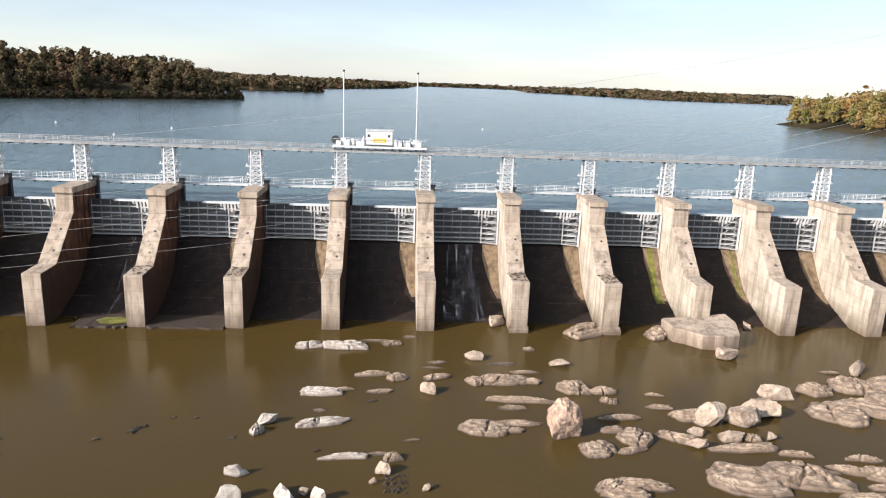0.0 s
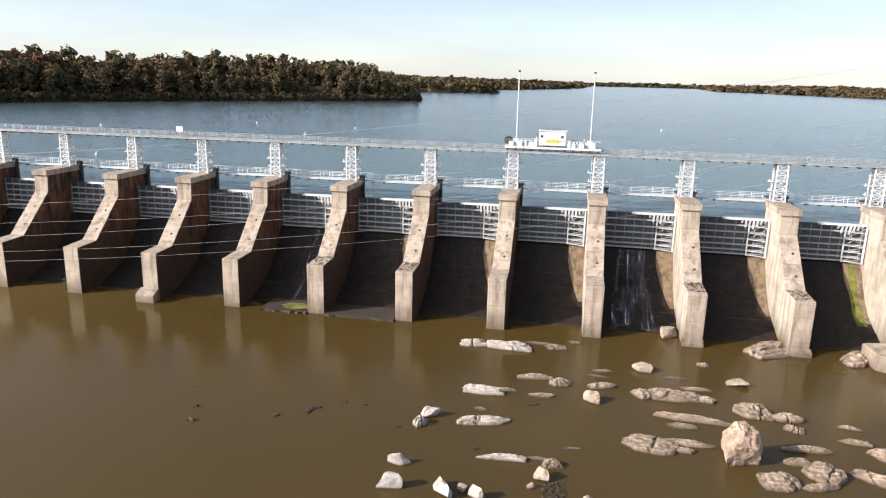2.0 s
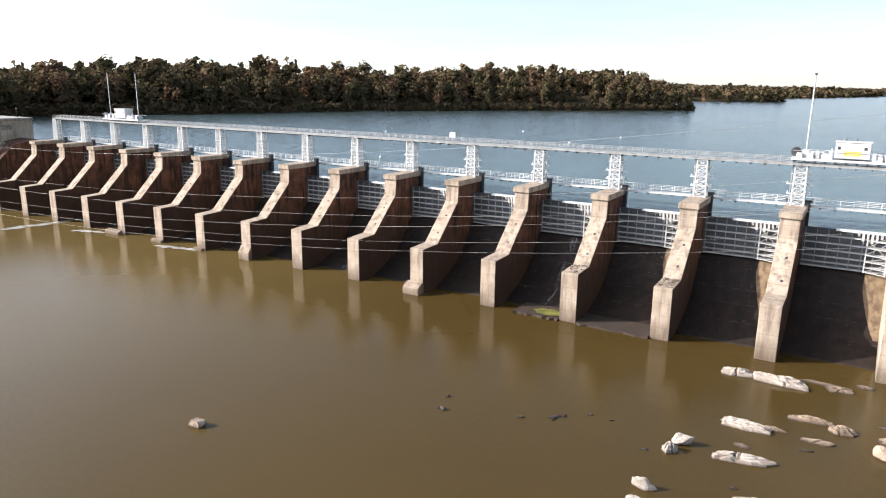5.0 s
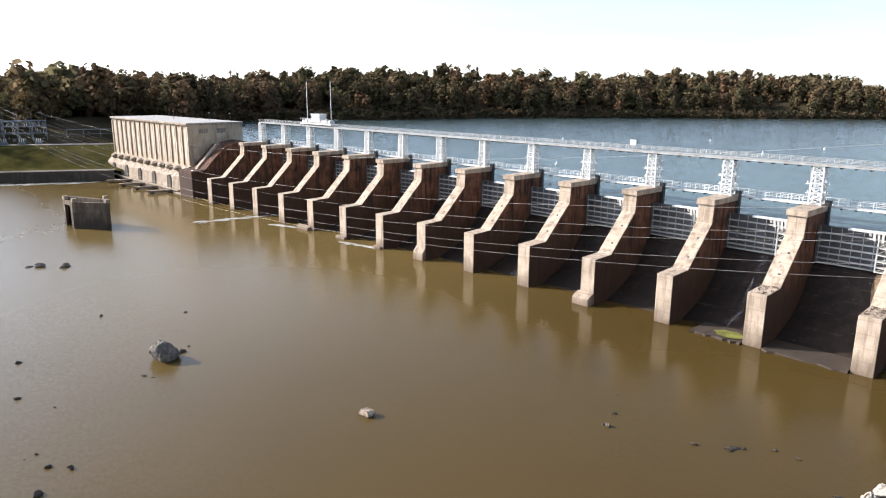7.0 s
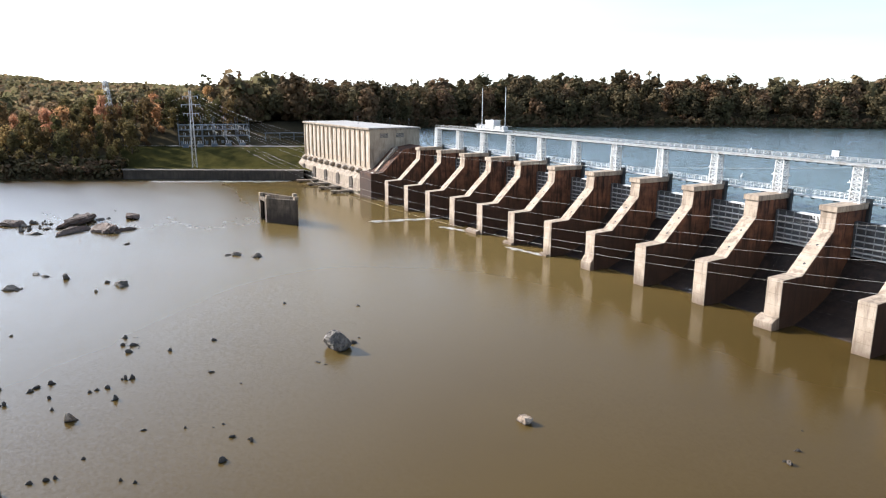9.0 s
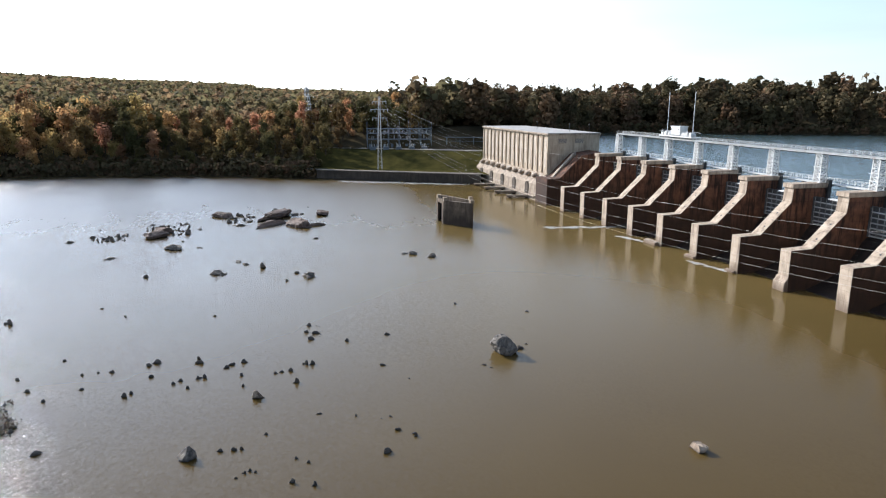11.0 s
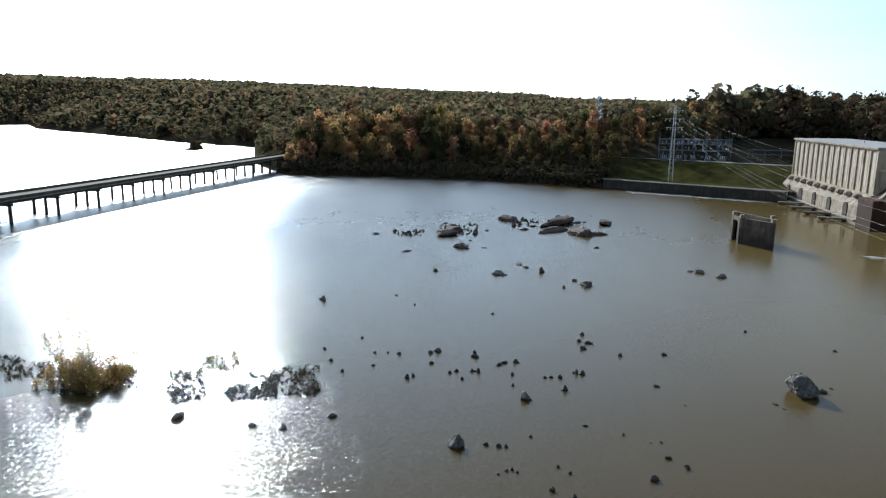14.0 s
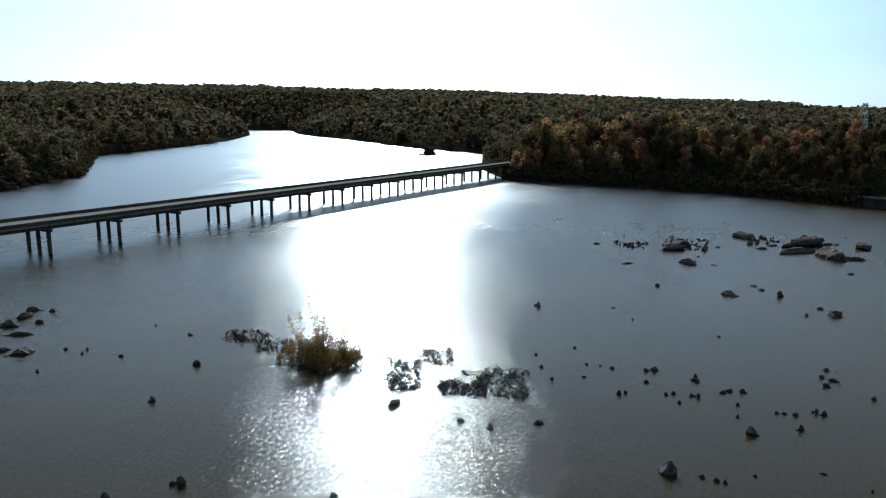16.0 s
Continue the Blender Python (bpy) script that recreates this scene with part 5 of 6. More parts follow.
# ---- rocks ----
def shore_rock_material(name, light, dark, wet, stain):
    def build(nt, p):
        big = ramp(nt, noise_at(nt, 0.8, 5), [(0.35, dark), (0.62, light)])
        fine = ramp(nt, noise_at(nt, 9.0, 5), [(0.3, (0.7, 0.68, 0.66)), (0.7, (1.05, 1.05, 1.05))])
        col = mix(nt, 0.8, big, fine, "MULTIPLY")
        blot = ramp(nt, noise_at(nt, 2.2, 6, 0.7), [(0.48, (0, 0, 0)), (0.62, (0.9, 0.9, 0.9))])
        col = mix(nt, blot, col, stain)
        warp = node(nt, "ShaderNodeTexNoise", Scale=0.9, Detail=4.0)
        nt.links.new(place(nt), warp.inputs["Vector"])
        add = nt.nodes.new("ShaderNodeVectorMath")
        add.operation = "MULTIPLY_ADD"
        add.inputs[1].default_value = (3.4, 3.4, 1.6)
        nt.links.new(warp.outputs["Color"], add.inputs[0])
        nt.links.new(place(nt), add.inputs[2])
        vor = node(nt, "ShaderNodeTexVoronoi", Scale=0.36)
        vor.feature = "DISTANCE_TO_EDGE"
        nt.links.new(add.outputs[0], vor.inputs["Vector"])
        crack = ramp(nt, vor.outputs["Distance"], [(0.0, (0.3, 0.3, 0.3)), (0.02, (0, 0, 0))])
        col = mix(nt, crack, col, wet)
        g = nt.nodes.new("ShaderNodeNewGeometry")
        sep = nt.nodes.new("ShaderNodeSeparateXYZ")
        nt.links.new(g.outputs["Position"], sep.inputs[0])
        at = nt.nodes.new("ShaderNodeAttribute")
        at.attribute_name = "stain"
        col = mix(nt, ramp(nt, at.outputs["Fac"], [(0.1, (0, 0, 0)), (1.0, (0.8, 0.8, 0.8))]), col, stain)
        damp = ramp(nt, sep.outputs["Z"], [(0.1, (0.75, 0.75, 0.75)), (0.34, (0, 0, 0))])
        col = mix(nt, damp, col, stain)
        line = ramp(nt, sep.outputs["Z"], [(0.05, (1, 1, 1)), (0.13, (0, 0, 0))])
        nt.links.new(mix(nt, line, col, wet), p.inputs["Base Color"])
        p.inputs["Roughness"].default_value = 0.85
        drop = nt.nodes.new("ShaderNodeMath")
        drop.operation = "MULTIPLY_ADD"
        drop.inputs[1].default_value = -0.4
        nt.links.new(crack, drop.inputs[0])
        nt.links.new(noise_at(nt, 3.5, 8, 0.75), drop.inputs[2])
        bump(nt, p, drop.outputs[0], 1.0, 0.12)
    return material(name, build)


ROCKS = {"pale": shore_rock_material("pale_granite_rock", (0.5, 0.39, 0.28), (0.3, 0.22, 0.15), (0.05, 0.036, 0.026), (0.13, 0.09, 0.06)),
         "brown": shore_rock_material("brown_rock", (0.16, 0.125, 0.09), (0.07, 0.055, 0.042), (0.03, 0.024, 0.018), (0.05, 0.04, 0.03)),
         "pink": shore_rock_material("pinkish_rock", (0.5, 0.35, 0.25), (0.34, 0.23, 0.16), (0.1, 0.07, 0.052), (0.17, 0.115, 0.082)),
         "white": shore_rock_material("whitened_rock", (0.66, 0.61, 0.53), (0.42, 0.37, 0.31), (0.07, 0.055, 0.042), (0.24, 0.19, 0.15)),
         "bleached": shore_rock_material("bleached_granite_rock", (0.5, 0.4, 0.3), (0.31, 0.235, 0.17), (0.06, 0.045, 0.034), (0.2, 0.145, 0.1)),
         "umber": shore_rock_material("umber_rock", (0.24, 0.165, 0.125), (0.12, 0.085, 0.066), (0.05, 0.04, 0.032), (0.08, 0.06, 0.048)),
         "grey": shore_rock_material("grey_rock", (0.25, 0.215, 0.175), (0.11, 0.095, 0.078), (0.045, 0.04, 0.034), (0.06, 0.052, 0.045))}
ROCK_LABELS = {"pale": "sun-bleached pale granite rock in the shallow river", "brown": "small brown rock just above the water", "white": "whitened rock standing in the muddy river", "umber": "long weathered brown slab of rock in the river", "grey": "dark grey rock standing out of the river"}


def rock_bmesh(seed, cuts, detail=3, rough=0.1, taper=0.3, block=0.75):
    """A split, worn block inside a unit box: a ball cut flat by slanting planes, then roughened."""
    rnd = random.Random(seed)
    bm = bmesh.new()
    bmesh.ops.create_icosphere(bm, subdivisions=detail, radius=1.0)
    planes = []
    for _ in range(cuts):
        n = Vector((rnd.gauss(0, 1), rnd.gauss(0, 1), rnd.gauss(0, 0.8))).normalized()
        planes.append((n, rnd.uniform(0.36 if block > 0.5 else 0.6, 0.8)))
    planes.append((Vector((rnd.uniform(-0.2, 0.2), rnd.uniform(-0.2, 0.2), 1)).normalized(), 0.62))
    for v in bm.verts:  # blocky in plan, with an uneven outline
        r = math.hypot(v.co.x, v.co.y)
        if r > 1e-4:
            a = math.atan2(v.co.y, v.co.x)
            k = (r / max(abs(v.co.x), abs(v.co.y))) ** block * (1 + 0.4 * block * noise.noise(Vector((math.cos(a) * 1.6, math.sin(a) * 1.6, seed * 2.1))))
            v.co.x, v.co.y = v.co.x * k, v.co.y * k
    if block > 0.5:  # steep sides and a flat top
        for v in bm.verts:
            v.co.z = math.copysign(abs(v.co.z) ** 0.5, v.co.z)
    off = Vector((seed * 3.7, seed * 1.3, 0))
    for v in bm.verts:
        p = v.co
        for n, d in planes:
            over = p.dot(n) - d
            if over > 0:
                p = p - n * over
        q = v.co * 2.4 + off
        p = p * (1 + rough * noise.noise(q) + rough * 0.7 * noise.noise(q * 2.3) + rough * 0.5 * abs(noise.noise(q * 4.7)))
        p.z += 0.16 * math.floor(p.z * 4 + 1.3 * noise.noise(q * 1.3)) / 4
        v.co = p
    for axis in range(3):
        lo, hi = min(v.co[axis] for v in bm.verts), max(v.co[axis] for v in bm.verts)
        for v in bm.verts:
            v.co[axis] = (v.co[axis] - lo) / (hi - lo) - 0.5
    lean = Vector((rnd.uniform(-0.25, 0.25), rnd.uniform(-0.25, 0.25)))
    for v in bm.verts:
        up = max(0.0, v.co.z + 0.15)
        k = 1 - taper * up * 1.6
        v.co.x, v.co.y = v.co.x * k + lean.x * up * taper, v.co.y * k + lean.y * up * taper
    return bm


def broken_rock_bmesh(seed):
    """A low, jagged stone of several split lumps grown together."""
    rnd = random.Random(seed)
    bm = bmesh.new()
    for i in range(rnd.choice((2, 3, 3, 4))):
        lump = rock_bmesh(seed * 5 + i, 11, 2 if i else 3, 0.34, 0.55, 0.45)
        s = 0.8 if i == 0 else rnd.uniform(0.3, 0.6)
        m = Matrix.Translation((0, 0, 0) if i == 0 else (rnd.uniform(-0.4, 0.4), rnd.uniform(-0.35, 0.35), -0.5 + s / 2)) @ Matrix.Rotation(rnd.uniform(0, 6.28), 4, "Z") @ Matrix.Diagonal((s, s * rnd.uniform(0.6, 1.0), 1.0 if i == 0 else s, 1))
        me = bpy.data.meshes.new("lump")
        lump.to_mesh(me)
        lump.free()
        me.transform(m)
        bm.from_mesh(me)
        bpy.data.meshes.remove(me)
    return bm


ROCK_MESHES = {}
for tone in ROCKS:
    ROCK_MESHES[tone] = []
    for i in range(14):
        ob = part("rock", rock_bmesh(i + 1, 9, 4, 0.22, 0.35) if tone in ("pale", "white") else broken_rock_bmesh(i + 60), ROCKS[tone])
        ROCK_MESHES[tone].append(ob.data)
        bpy.data.objects.remove(ob)


def rock(x, y, length, width, height, turn, seed, tone, lift=None):
    if tone == "grey" and x < -155 and max(length, width) > 3.9:
        tone, height = "umber", height * 1.35
    if tone in ("pale", "umber", "white") and length > 2.6:
        ob = part("rock", rock_bmesh(seed + 40, 7, 5 if length > 5 else 4, 0.24), ROCKS[tone])
    else:
        ob = new("rock", ROCK_MESHES[tone][seed % 14])
    if tone in ("grey", "brown"):
        height *= 0.8
        length, width = length * 1.12, width * 1.1
    sink = 0.45 if lift is None else lift
    ob.matrix_world = Matrix.Translation((x, y, height * (0.5 - sink / 2))) @ Matrix.Rotation(radians(turn), 4, "Z") @ Matrix.Diagonal((length * 1.16, width * (1.4 if tone in ("pale", "white") else 1.2), height * (1 + sink), 1))
    label = ROCK_LABELS[tone]
    if tone == "pale" and length > 5:
        label = "broad low slab of pale granite in the shallow river"
    return tagged(ob, label, "rock", {"pale": "pale river rocks", "brown": "small brown rocks", "white": "whitened rocks", "umber": "brown rock slabs", "grey": "grey river rocks"}[tone])


def rubble(a, b, c, d, n, low, high, seed, tone):
    """A spread of stones within the four corners a, b, c, d, joined as one heap."""
    rnd = random.Random(seed + 77)
    verts, faces = [], []
    src = []
    for me in ROCK_MESHES[tone][:6]:
        src.append((np.array([v.co[:] for v in me.vertices]), [tuple(p.vertices) for p in me.polygons]))
    for _ in range(n):
        u, v, s = rnd.random(), rnd.random(), (low + (high - low) * rnd.random() ** 2.2) * rnd.uniform(0.45, 1.0)
        x = (a[0] * (1 - u) + b[0] * u) * (1 - v) + (d[0] * (1 - u) + c[0] * u) * v
        y = (a[1] * (1 - u) + b[1] * u) * (1 - v) + (d[1] * (1 - u) + c[1] * u) * v
        co, fs = rnd.choice(src)
        t = rnd.uniform(0, 6.28)
        h = s * rnd.uniform(0.25, 0.6)
        p = co * np.array([s, s * rnd.uniform(0.5, 0.9), h * 1.5])
        q = np.stack([p[:, 0] * math.cos(t) - p[:, 1] * math.sin(t) + x, p[:, 0] * math.sin(t) + p[:, 1] * math.cos(t) + y, p[:, 2] + h * 0.25], 1)
        base = len(verts)
        verts += q.tolist()
        faces += [tuple(i + base for i in f) for f in fs]
    me = bpy.data.meshes.new("stone_rubble")
    me.from_pydata(verts, [], faces)
    me.materials.append(ROCKS[tone])
    tagged(new("stone_rubble", me), "heap of dark broken stones just above the water", "stones", kind="stuff")


WEED = foliage("dry_weed_leaves", [(0.07, 0.05, 0.03), (0.05, 0.04, 0.026), (0.09, 0.065, 0.035)], True)


def weeds(a, b, c, d, n, seed):
    """Low dark weed growing in tufts between the stones within four corners."""
    rng = np.random.default_rng(seed)
    a, b, c, d = (np.array(p) for p in (a, b, c, d))
    u, v = rng.random((n, 1)), rng.random((n, 1))
    tufts = (a * (1 - u) + b * u) * (1 - v) + (d * (1 - u) + c * u) * v
    m = 34
    centre = np.repeat(tufts, m, 0)
    tall = np.repeat(rng.uniform(0.2, 0.75, n), m)
    o = rng.normal(0, 0.2, (n * m, 2))
    p = np.column_stack([centre + o, tall * rng.random(n * m)])
    e, f = rng.normal(size=(n * m, 3)), rng.normal(size=(n * m, 3))
    e, f = e / np.linalg.norm(e, axis=1, keepdims=True) * 0.1, f / np.linalg.norm(f, axis=1, keepdims=True) * 0.07
    tagged(new("weeds", quads_mesh("weeds", np.stack([p - e, p - f, p + e, p + f], 1), WEED)), "low dark weeds between stones in the river", "weeds", kind="stuff")


def shaped_rock(x, y, length, width, height, turn, seed, tone, cuts, label, taper=0.2):
    ob = part("boulder", rock_bmesh(seed, cuts, 4, 0.12, taper, 0.2), ROCKS[tone])
    ob.matrix_world = Matrix.Translation((x, y, height * 0.35)) @ Matrix.Rotation(radians(turn), 4, "Z") @ Matrix.Diagonal((length, width, height * 1.3, 1))
    return tagged(ob, label, "boulder")


shaped_rock(12.2, 44.3, 3.6, 3.0, 3.3, 20, 21, "pink", 10, "large split pinkish boulder standing in the shallows")
shaped_rock(-76.0, 18.6, 3.5, 3.0, 2.2, 35, 22, "grey", 9, "large rounded grey boulder with pale streaks alone in the river", 0.4)
shaped_rock(-59.6, -14.7, 1.7, 1.35, 1.1, 60, 27, "grey", 8, "pointed grey boulder alone in the river", 0.8)


def bushy_islet(x, y, seed):
    """A small stony islet with a thin yellowing shrub."""
    root = thing("shrub", pose(x, y, 0), "thin yellow-brown shrub growing on a stony islet", "shrub")
    rnd = random.Random(seed)
    tips = []
    for _ in range(64):
        bx, by = rnd.gauss(0, 1.5), rnd.gauss(0, 2.3)
        a, lean, h = rnd.uniform(0, 6.28), rnd.uniform(0.05, 0.5), 0.8 + 2.4 * rnd.random() ** 1.6 + (3.4 * rnd.random() if abs(by + 2.2) < 0.7 or abs(by - 0.3) < 0.5 else 0)
        base = Vector((bx, by, -0.1))
        tip = base + Vector((math.cos(a) * lean * h, math.sin(a) * lean * h, h))
        part("stem", barred(base, tip, 0.04, 4), BARK, root)
        tips.append((base, tip))
    rng = np.random.default_rng(seed)
    n = 8500
    quads = []
    for _ in range(n):
        b, t = rnd.choice(tips)
        c = np.array(b.lerp(t, rnd.uniform(0.12, 1.05))) + rng.normal(0, 0.26, 3)
        u, v = rng.normal(size=3), rng.normal(size=3)
        u, v = u / np.linalg.norm(u) * 0.13, v / np.linalg.norm(v) * 0.1
        quads.append([c - u, c - v, c + u, c + v])
    leaves = new("leaves", quads_mesh("leaves", np.array(quads), SHRUB))
    leaves.parent = root


SHRUB = foliage("yellow_shrub_leaves", [(0.26, 0.18, 0.06), (0.2, 0.14, 0.05), (0.15, 0.105, 0.045)], True, 0.5)
bushy_islet(-66.6, -53.0, 3)


def river_islet(x, y, seed):
    root = thing("river_islet", pose(x, y, 0), "low islet with brown bushes far down the river", "islet")
    rnd = random.Random(seed)
    bm = bmesh.new()
    bmesh.ops.create_icosphere(bm, subdivisions=3, radius=1.0)
    for v in bm.verts:
        k = 1 + 0.25 * noise.noise(v.co * 2.0)
        v.co = Vector((v.co.x * 10.5 * k, v.co.y * 5 * k, v.co.z * 1.3))
    part("mound", bm, EARTH, root, "brown earth mound")
    for i in range(9):
        bush = new("bush", quads_mesh("bush", clump_crown(300 + i, 220, rnd.uniform(3.5, 6.5), 2.9, 0.45), TREE_LEAVES))
        bush.parent = root
        bush.matrix_local = Matrix.Translation((rnd.uniform(-8, 6), rnd.uniform(-2.5, 2.5), 0.1))


river_islet(-437.0, -235.0, 4)

def slab_bmesh(seed, height):
    """A low sheet of bare rock: an angular broken outline, worn scales lying over one another, a few open cracks."""
    rnd = random.Random(seed * 7 + 1)
    off = Vector((seed * 5.3, seed * 2.9, 0))
    cracks = []
    for _ in range(rnd.choice((1, 2, 2, 3))):
        a = rnd.uniform(0, 3.14)
        cracks.append((math.cos(a), math.sin(a), rnd.uniform(-0.35, 0.35), rnd.uniform(0.6, 1.0)))
    n = rnd.choice((7, 8, 9, 10))
    corner = []
    for i in range(n):
        a = 2 * math.pi * (i + rnd.uniform(-0.32, 0.32)) / n
        c, sn = math.cos(a), math.sin(a)
        r = (abs(c) ** 3 + abs(sn) ** 3) ** (-1 / 3) * rnd.uniform(0.86, 1.16)
        corner.append((r * c, r * sn))
    rings, segs = 16, 56
    bm = bmesh.new()
    mark = bm.verts.layers.float.new("stain")

    def reach(a):
        """The outline's distance from the centre at the angle a."""
        c, sn = math.cos(a), math.sin(a)
        best = 1.0
        for (ax, ay), (bx, by) in zip(corner, corner[1:] + corner[:1]):
            ex, ey = bx - ax, by - ay
            det = c * ey - sn * ex
            if abs(det) > 1e-6:
                t, u = (ax * ey - ay * ex) / det, (ax * sn - ay * c) / det
                if t > 0 and 0 <= u <= 1:
                    best = t
        e = Vector((c, sn, 0)) + off
        return best * (1 + 0.06 * noise.noise(e * 3.3) + 0.05 * noise.noise(e * 8.0))

    def lift(x, y, rho):
        q = Vector((x * 1.5, y * 1.5, 0)) + off
        scale = rho + 0.34 * noise.noise(q * 0.9) + 0.12 * noise.noise(q * 2.3)
        # Brown rim stain; steps and cracks also get their shade as tone.
        z, edge_tone = 1.0, 0.0
        for step, drop in ((0.3, 0.18), (0.58, 0.24), (0.84, 0.22)):  # edges of the worn scales
            z -= drop / (1 + math.exp(-(scale - step) * 40))
            edge_tone = max(edge_tone, math.exp(-((scale - step - 0.05) / 0.07) ** 2))
        z -= 0.2 * max(0.0, rho - 0.5) ** 1.5 + 0.2 * x * (1, -1, 0)[seed % 3] + 0.12 * y * (0, 1, -1, 1)[seed % 4]
        for cx, cy, c, depth in cracks:
            gap = abs(x * cx + y * cy - c + 0.14 * noise.noise(q * 1.7))
            z -= 0.8 * depth * math.exp(-(gap / 0.035) ** 2)
            edge_tone = max(edge_tone, 1.2 * math.exp(-(gap / 0.05) ** 2))
        z += 0.1 * noise.noise(q * 3.1) + 0.06 * noise.noise(q * 7.3)
        edge_tone = max(edge_tone, 0.9 * min(1.0, max(0.0, (scale - 0.72) / 0.12)))
        if rho > 0.93:
            z -= 2.4 * ((rho - 0.93) / 0.07) ** 1.4
        return z * height, min(1.0, edge_tone)
    def vert(x, y, rho):
        z, edge_tone = lift(2 * x, 2 * y, rho)
        v = bm.verts.new((x, y, z))
        v[mark] = edge_tone
        return v
    centre = vert(0, 0, 0)
    around = [reach(2 * math.pi * j / segs) for j in range(segs)]
    rows = []
    for i in range(1, rings + 1):
        rho = (i / rings) ** 0.8
        rows.append([vert(0.5 * around[j] * rho * math.cos(2 * math.pi * j / segs), 0.5 * around[j] * rho * math.sin(2 * math.pi * j / segs), rho) for j in range(segs)])
    for j in range(segs):
        k = (j + 1) % segs
        bm.faces.new((centre, rows[0][j], rows[0][k]))
        for a, b in zip(rows, rows[1:]):
            bm.faces.new((a[j], b[j], b[k], a[k]))
    return bm


def slab(x, y, length, width, height, turn, seed, tone):
    ob = part("rock", slab_bmesh(seed, height * 1.25), ROCKS[tone])
    ob.matrix_world = Matrix.Translation((x, y, -0.03)) @ Matrix.Rotation(radians(turn), 4, "Z") @ Matrix.Diagonal((length * 1.12, width * 1.14, 1, 1))
    label = "broad low slab of pale granite in the shallow river" if length > 3.5 else ROCK_LABELS[tone]
    return tagged(ob, label, "rock", "pale river rocks" if tone == "pale" else "whitened rocks")


def block(x, y, length, width, height, turn, seed, tone):
    ob = part("rock", rock_bmesh(seed + 140, 11, 4, 0.09, 0.22, 0.6), ROCKS["white" if tone == "white" else "bleached"])
    ob.matrix_world = Matrix.Translation((x, y, height * 0.36)) @ Matrix.Rotation(radians(turn), 4, "Z") @ Matrix.Diagonal((length * 1.05, width * 1.1, height * 1.35, 1))
    return tagged(ob, ROCK_LABELS["white"] if tone == "white" else "sun-bleached split block of pale granite in the river", "rock", "whitened rocks" if tone == "white" else "pale river rocks")


# ---- rocks in the river ----
slab(40.9, 53.5, 3.60, 2.64, 0.80, -8, 0, "pale")
slab(40.1, 48.4, 5.68, 4.48, 0.70, -24, 1, "pale")
slab(45.2, 54.5, 4.16, 3.63, 0.90, 4, 2, "pale")
slab(44.7, 49.2, 7.21, 3.60, 0.80, -14, 3, "pale")
slab(49.9, 54.3, 7.29, 4.20, 0.90, 0, 4, "pale")
block(48.6, 58.4, 2.82, 1.51, 1.50, 10, 5, "pale")
slab(48.3, 49.3, 7.05, 7.22, 0.80, 0, 6, "pale")
slab(45.4, 58.4, 2.25, 0.62, 0.25, 0, 7, "pale")
slab(25.4, 37.2, 6.23, 4.28, 0.70, -12, 8, "pale")
slab(30.5, 37.5, 6.99, 4.05, 0.80, -8, 9, "pale")
slab(27.6, 41.9, 6.47, 1.41, 0.50, 3, 10, "pale")
slab(31.5, 41.0, 2.92, 0.80, 0.40, -8, 11, "pale")
block(26.6, 46.9, 2.87, 2.73, 1.90, -40, 12, "pale")
block(29.5, 46.3, 3.35, 2.30, 1.70, -15, 13, "pale")
block(32.1, 48.6, 4.11, 2.20, 1.70, -10, 14, "pale")
block(35.8, 52.1, 3.26, 1.66, 1.30, -12, 15, "pale")
slab(24.8, 47.9, 2.97, 2.10, 0.60, -10, 16, "pale")
slab(22.5, 43.6, 1.68, 4.03, 0.50, 60, 17, "pale")
block(24.4, 44.6, 1.92, 1.11, 0.70, 10, 18, "pale")
block(23.5, 42.4, 1.93, 0.89, 0.90, -15, 19, "pale")
block(27.3, 43.9, 2.54, 1.68, 0.70, 10, 20, "pale")
slab(29.1, 43.6, 1.74, 1.04, 0.50, -8, 21, "pale")
block(30.8, 43.8, 1.04, 1.04, 0.60, 0, 22, "pale")
slab(18.2, 47.4, 3.82, 0.70, 0.45, 4, 23, "pale")
slab(17.0, 45.2, 2.51, 1.08, 0.40, 12, 24, "pale")
slab(18.6, 43.9, 2.74, 3.11, 0.60, -38, 25, "pale")
slab(14.7, 41.8, 3.42, 2.44, 0.50, 10, 26, "pale")
slab(17.6, 41.6, 2.73, 0.74, 0.40, 16, 27, "pale")
slab(13.9, 36.3, 2.38, 1.35, 0.50, 30, 28, "pale")
slab(14.8, 35.4, 3.57, 1.77, 0.60, -10, 29, "pale")
slab(16.9, 36.4, 4.36, 1.27, 0.45, -12, 30, "pale")
slab(34.5, 38.5, 3.42, 1.09, 0.50, -24, 31, "pale")
slab(37.2, 37.6, 3.22, 2.40, 0.60, -24, 32, "pale")
slab(37.2, 40.2, 3.33, 0.82, 0.40, -6, 33, "pale")
slab(35.8, 36.0, 2.50, 0.79, 0.30, 0, 34, "pale")
slab(33.7, 34.6, 4.49, 1.35, 0.40, 0, 35, "pale")
slab(15.6, 53.9, 3.55, 2.88, 0.60, -4, 36, "pale")
slab(18.2, 53.1, 2.70, 1.46, 0.50, -10, 37, "pale")
slab(18.3, 51.0, 1.90, 1.06, 0.35, -20, 38, "pale")
slab(23.5, 52.4, 2.04, 0.59, 0.25, -8, 39, "pale")
slab(22.9, 49.7, 2.75, 0.88, 0.30, -4, 40, "pale")
slab(5.6, 55.2, 1.68, 1.98, 0.50, 30, 41, "pale")
slab(8.6, 55.5, 4.93, 2.08, 0.60, 4, 42, "pale")
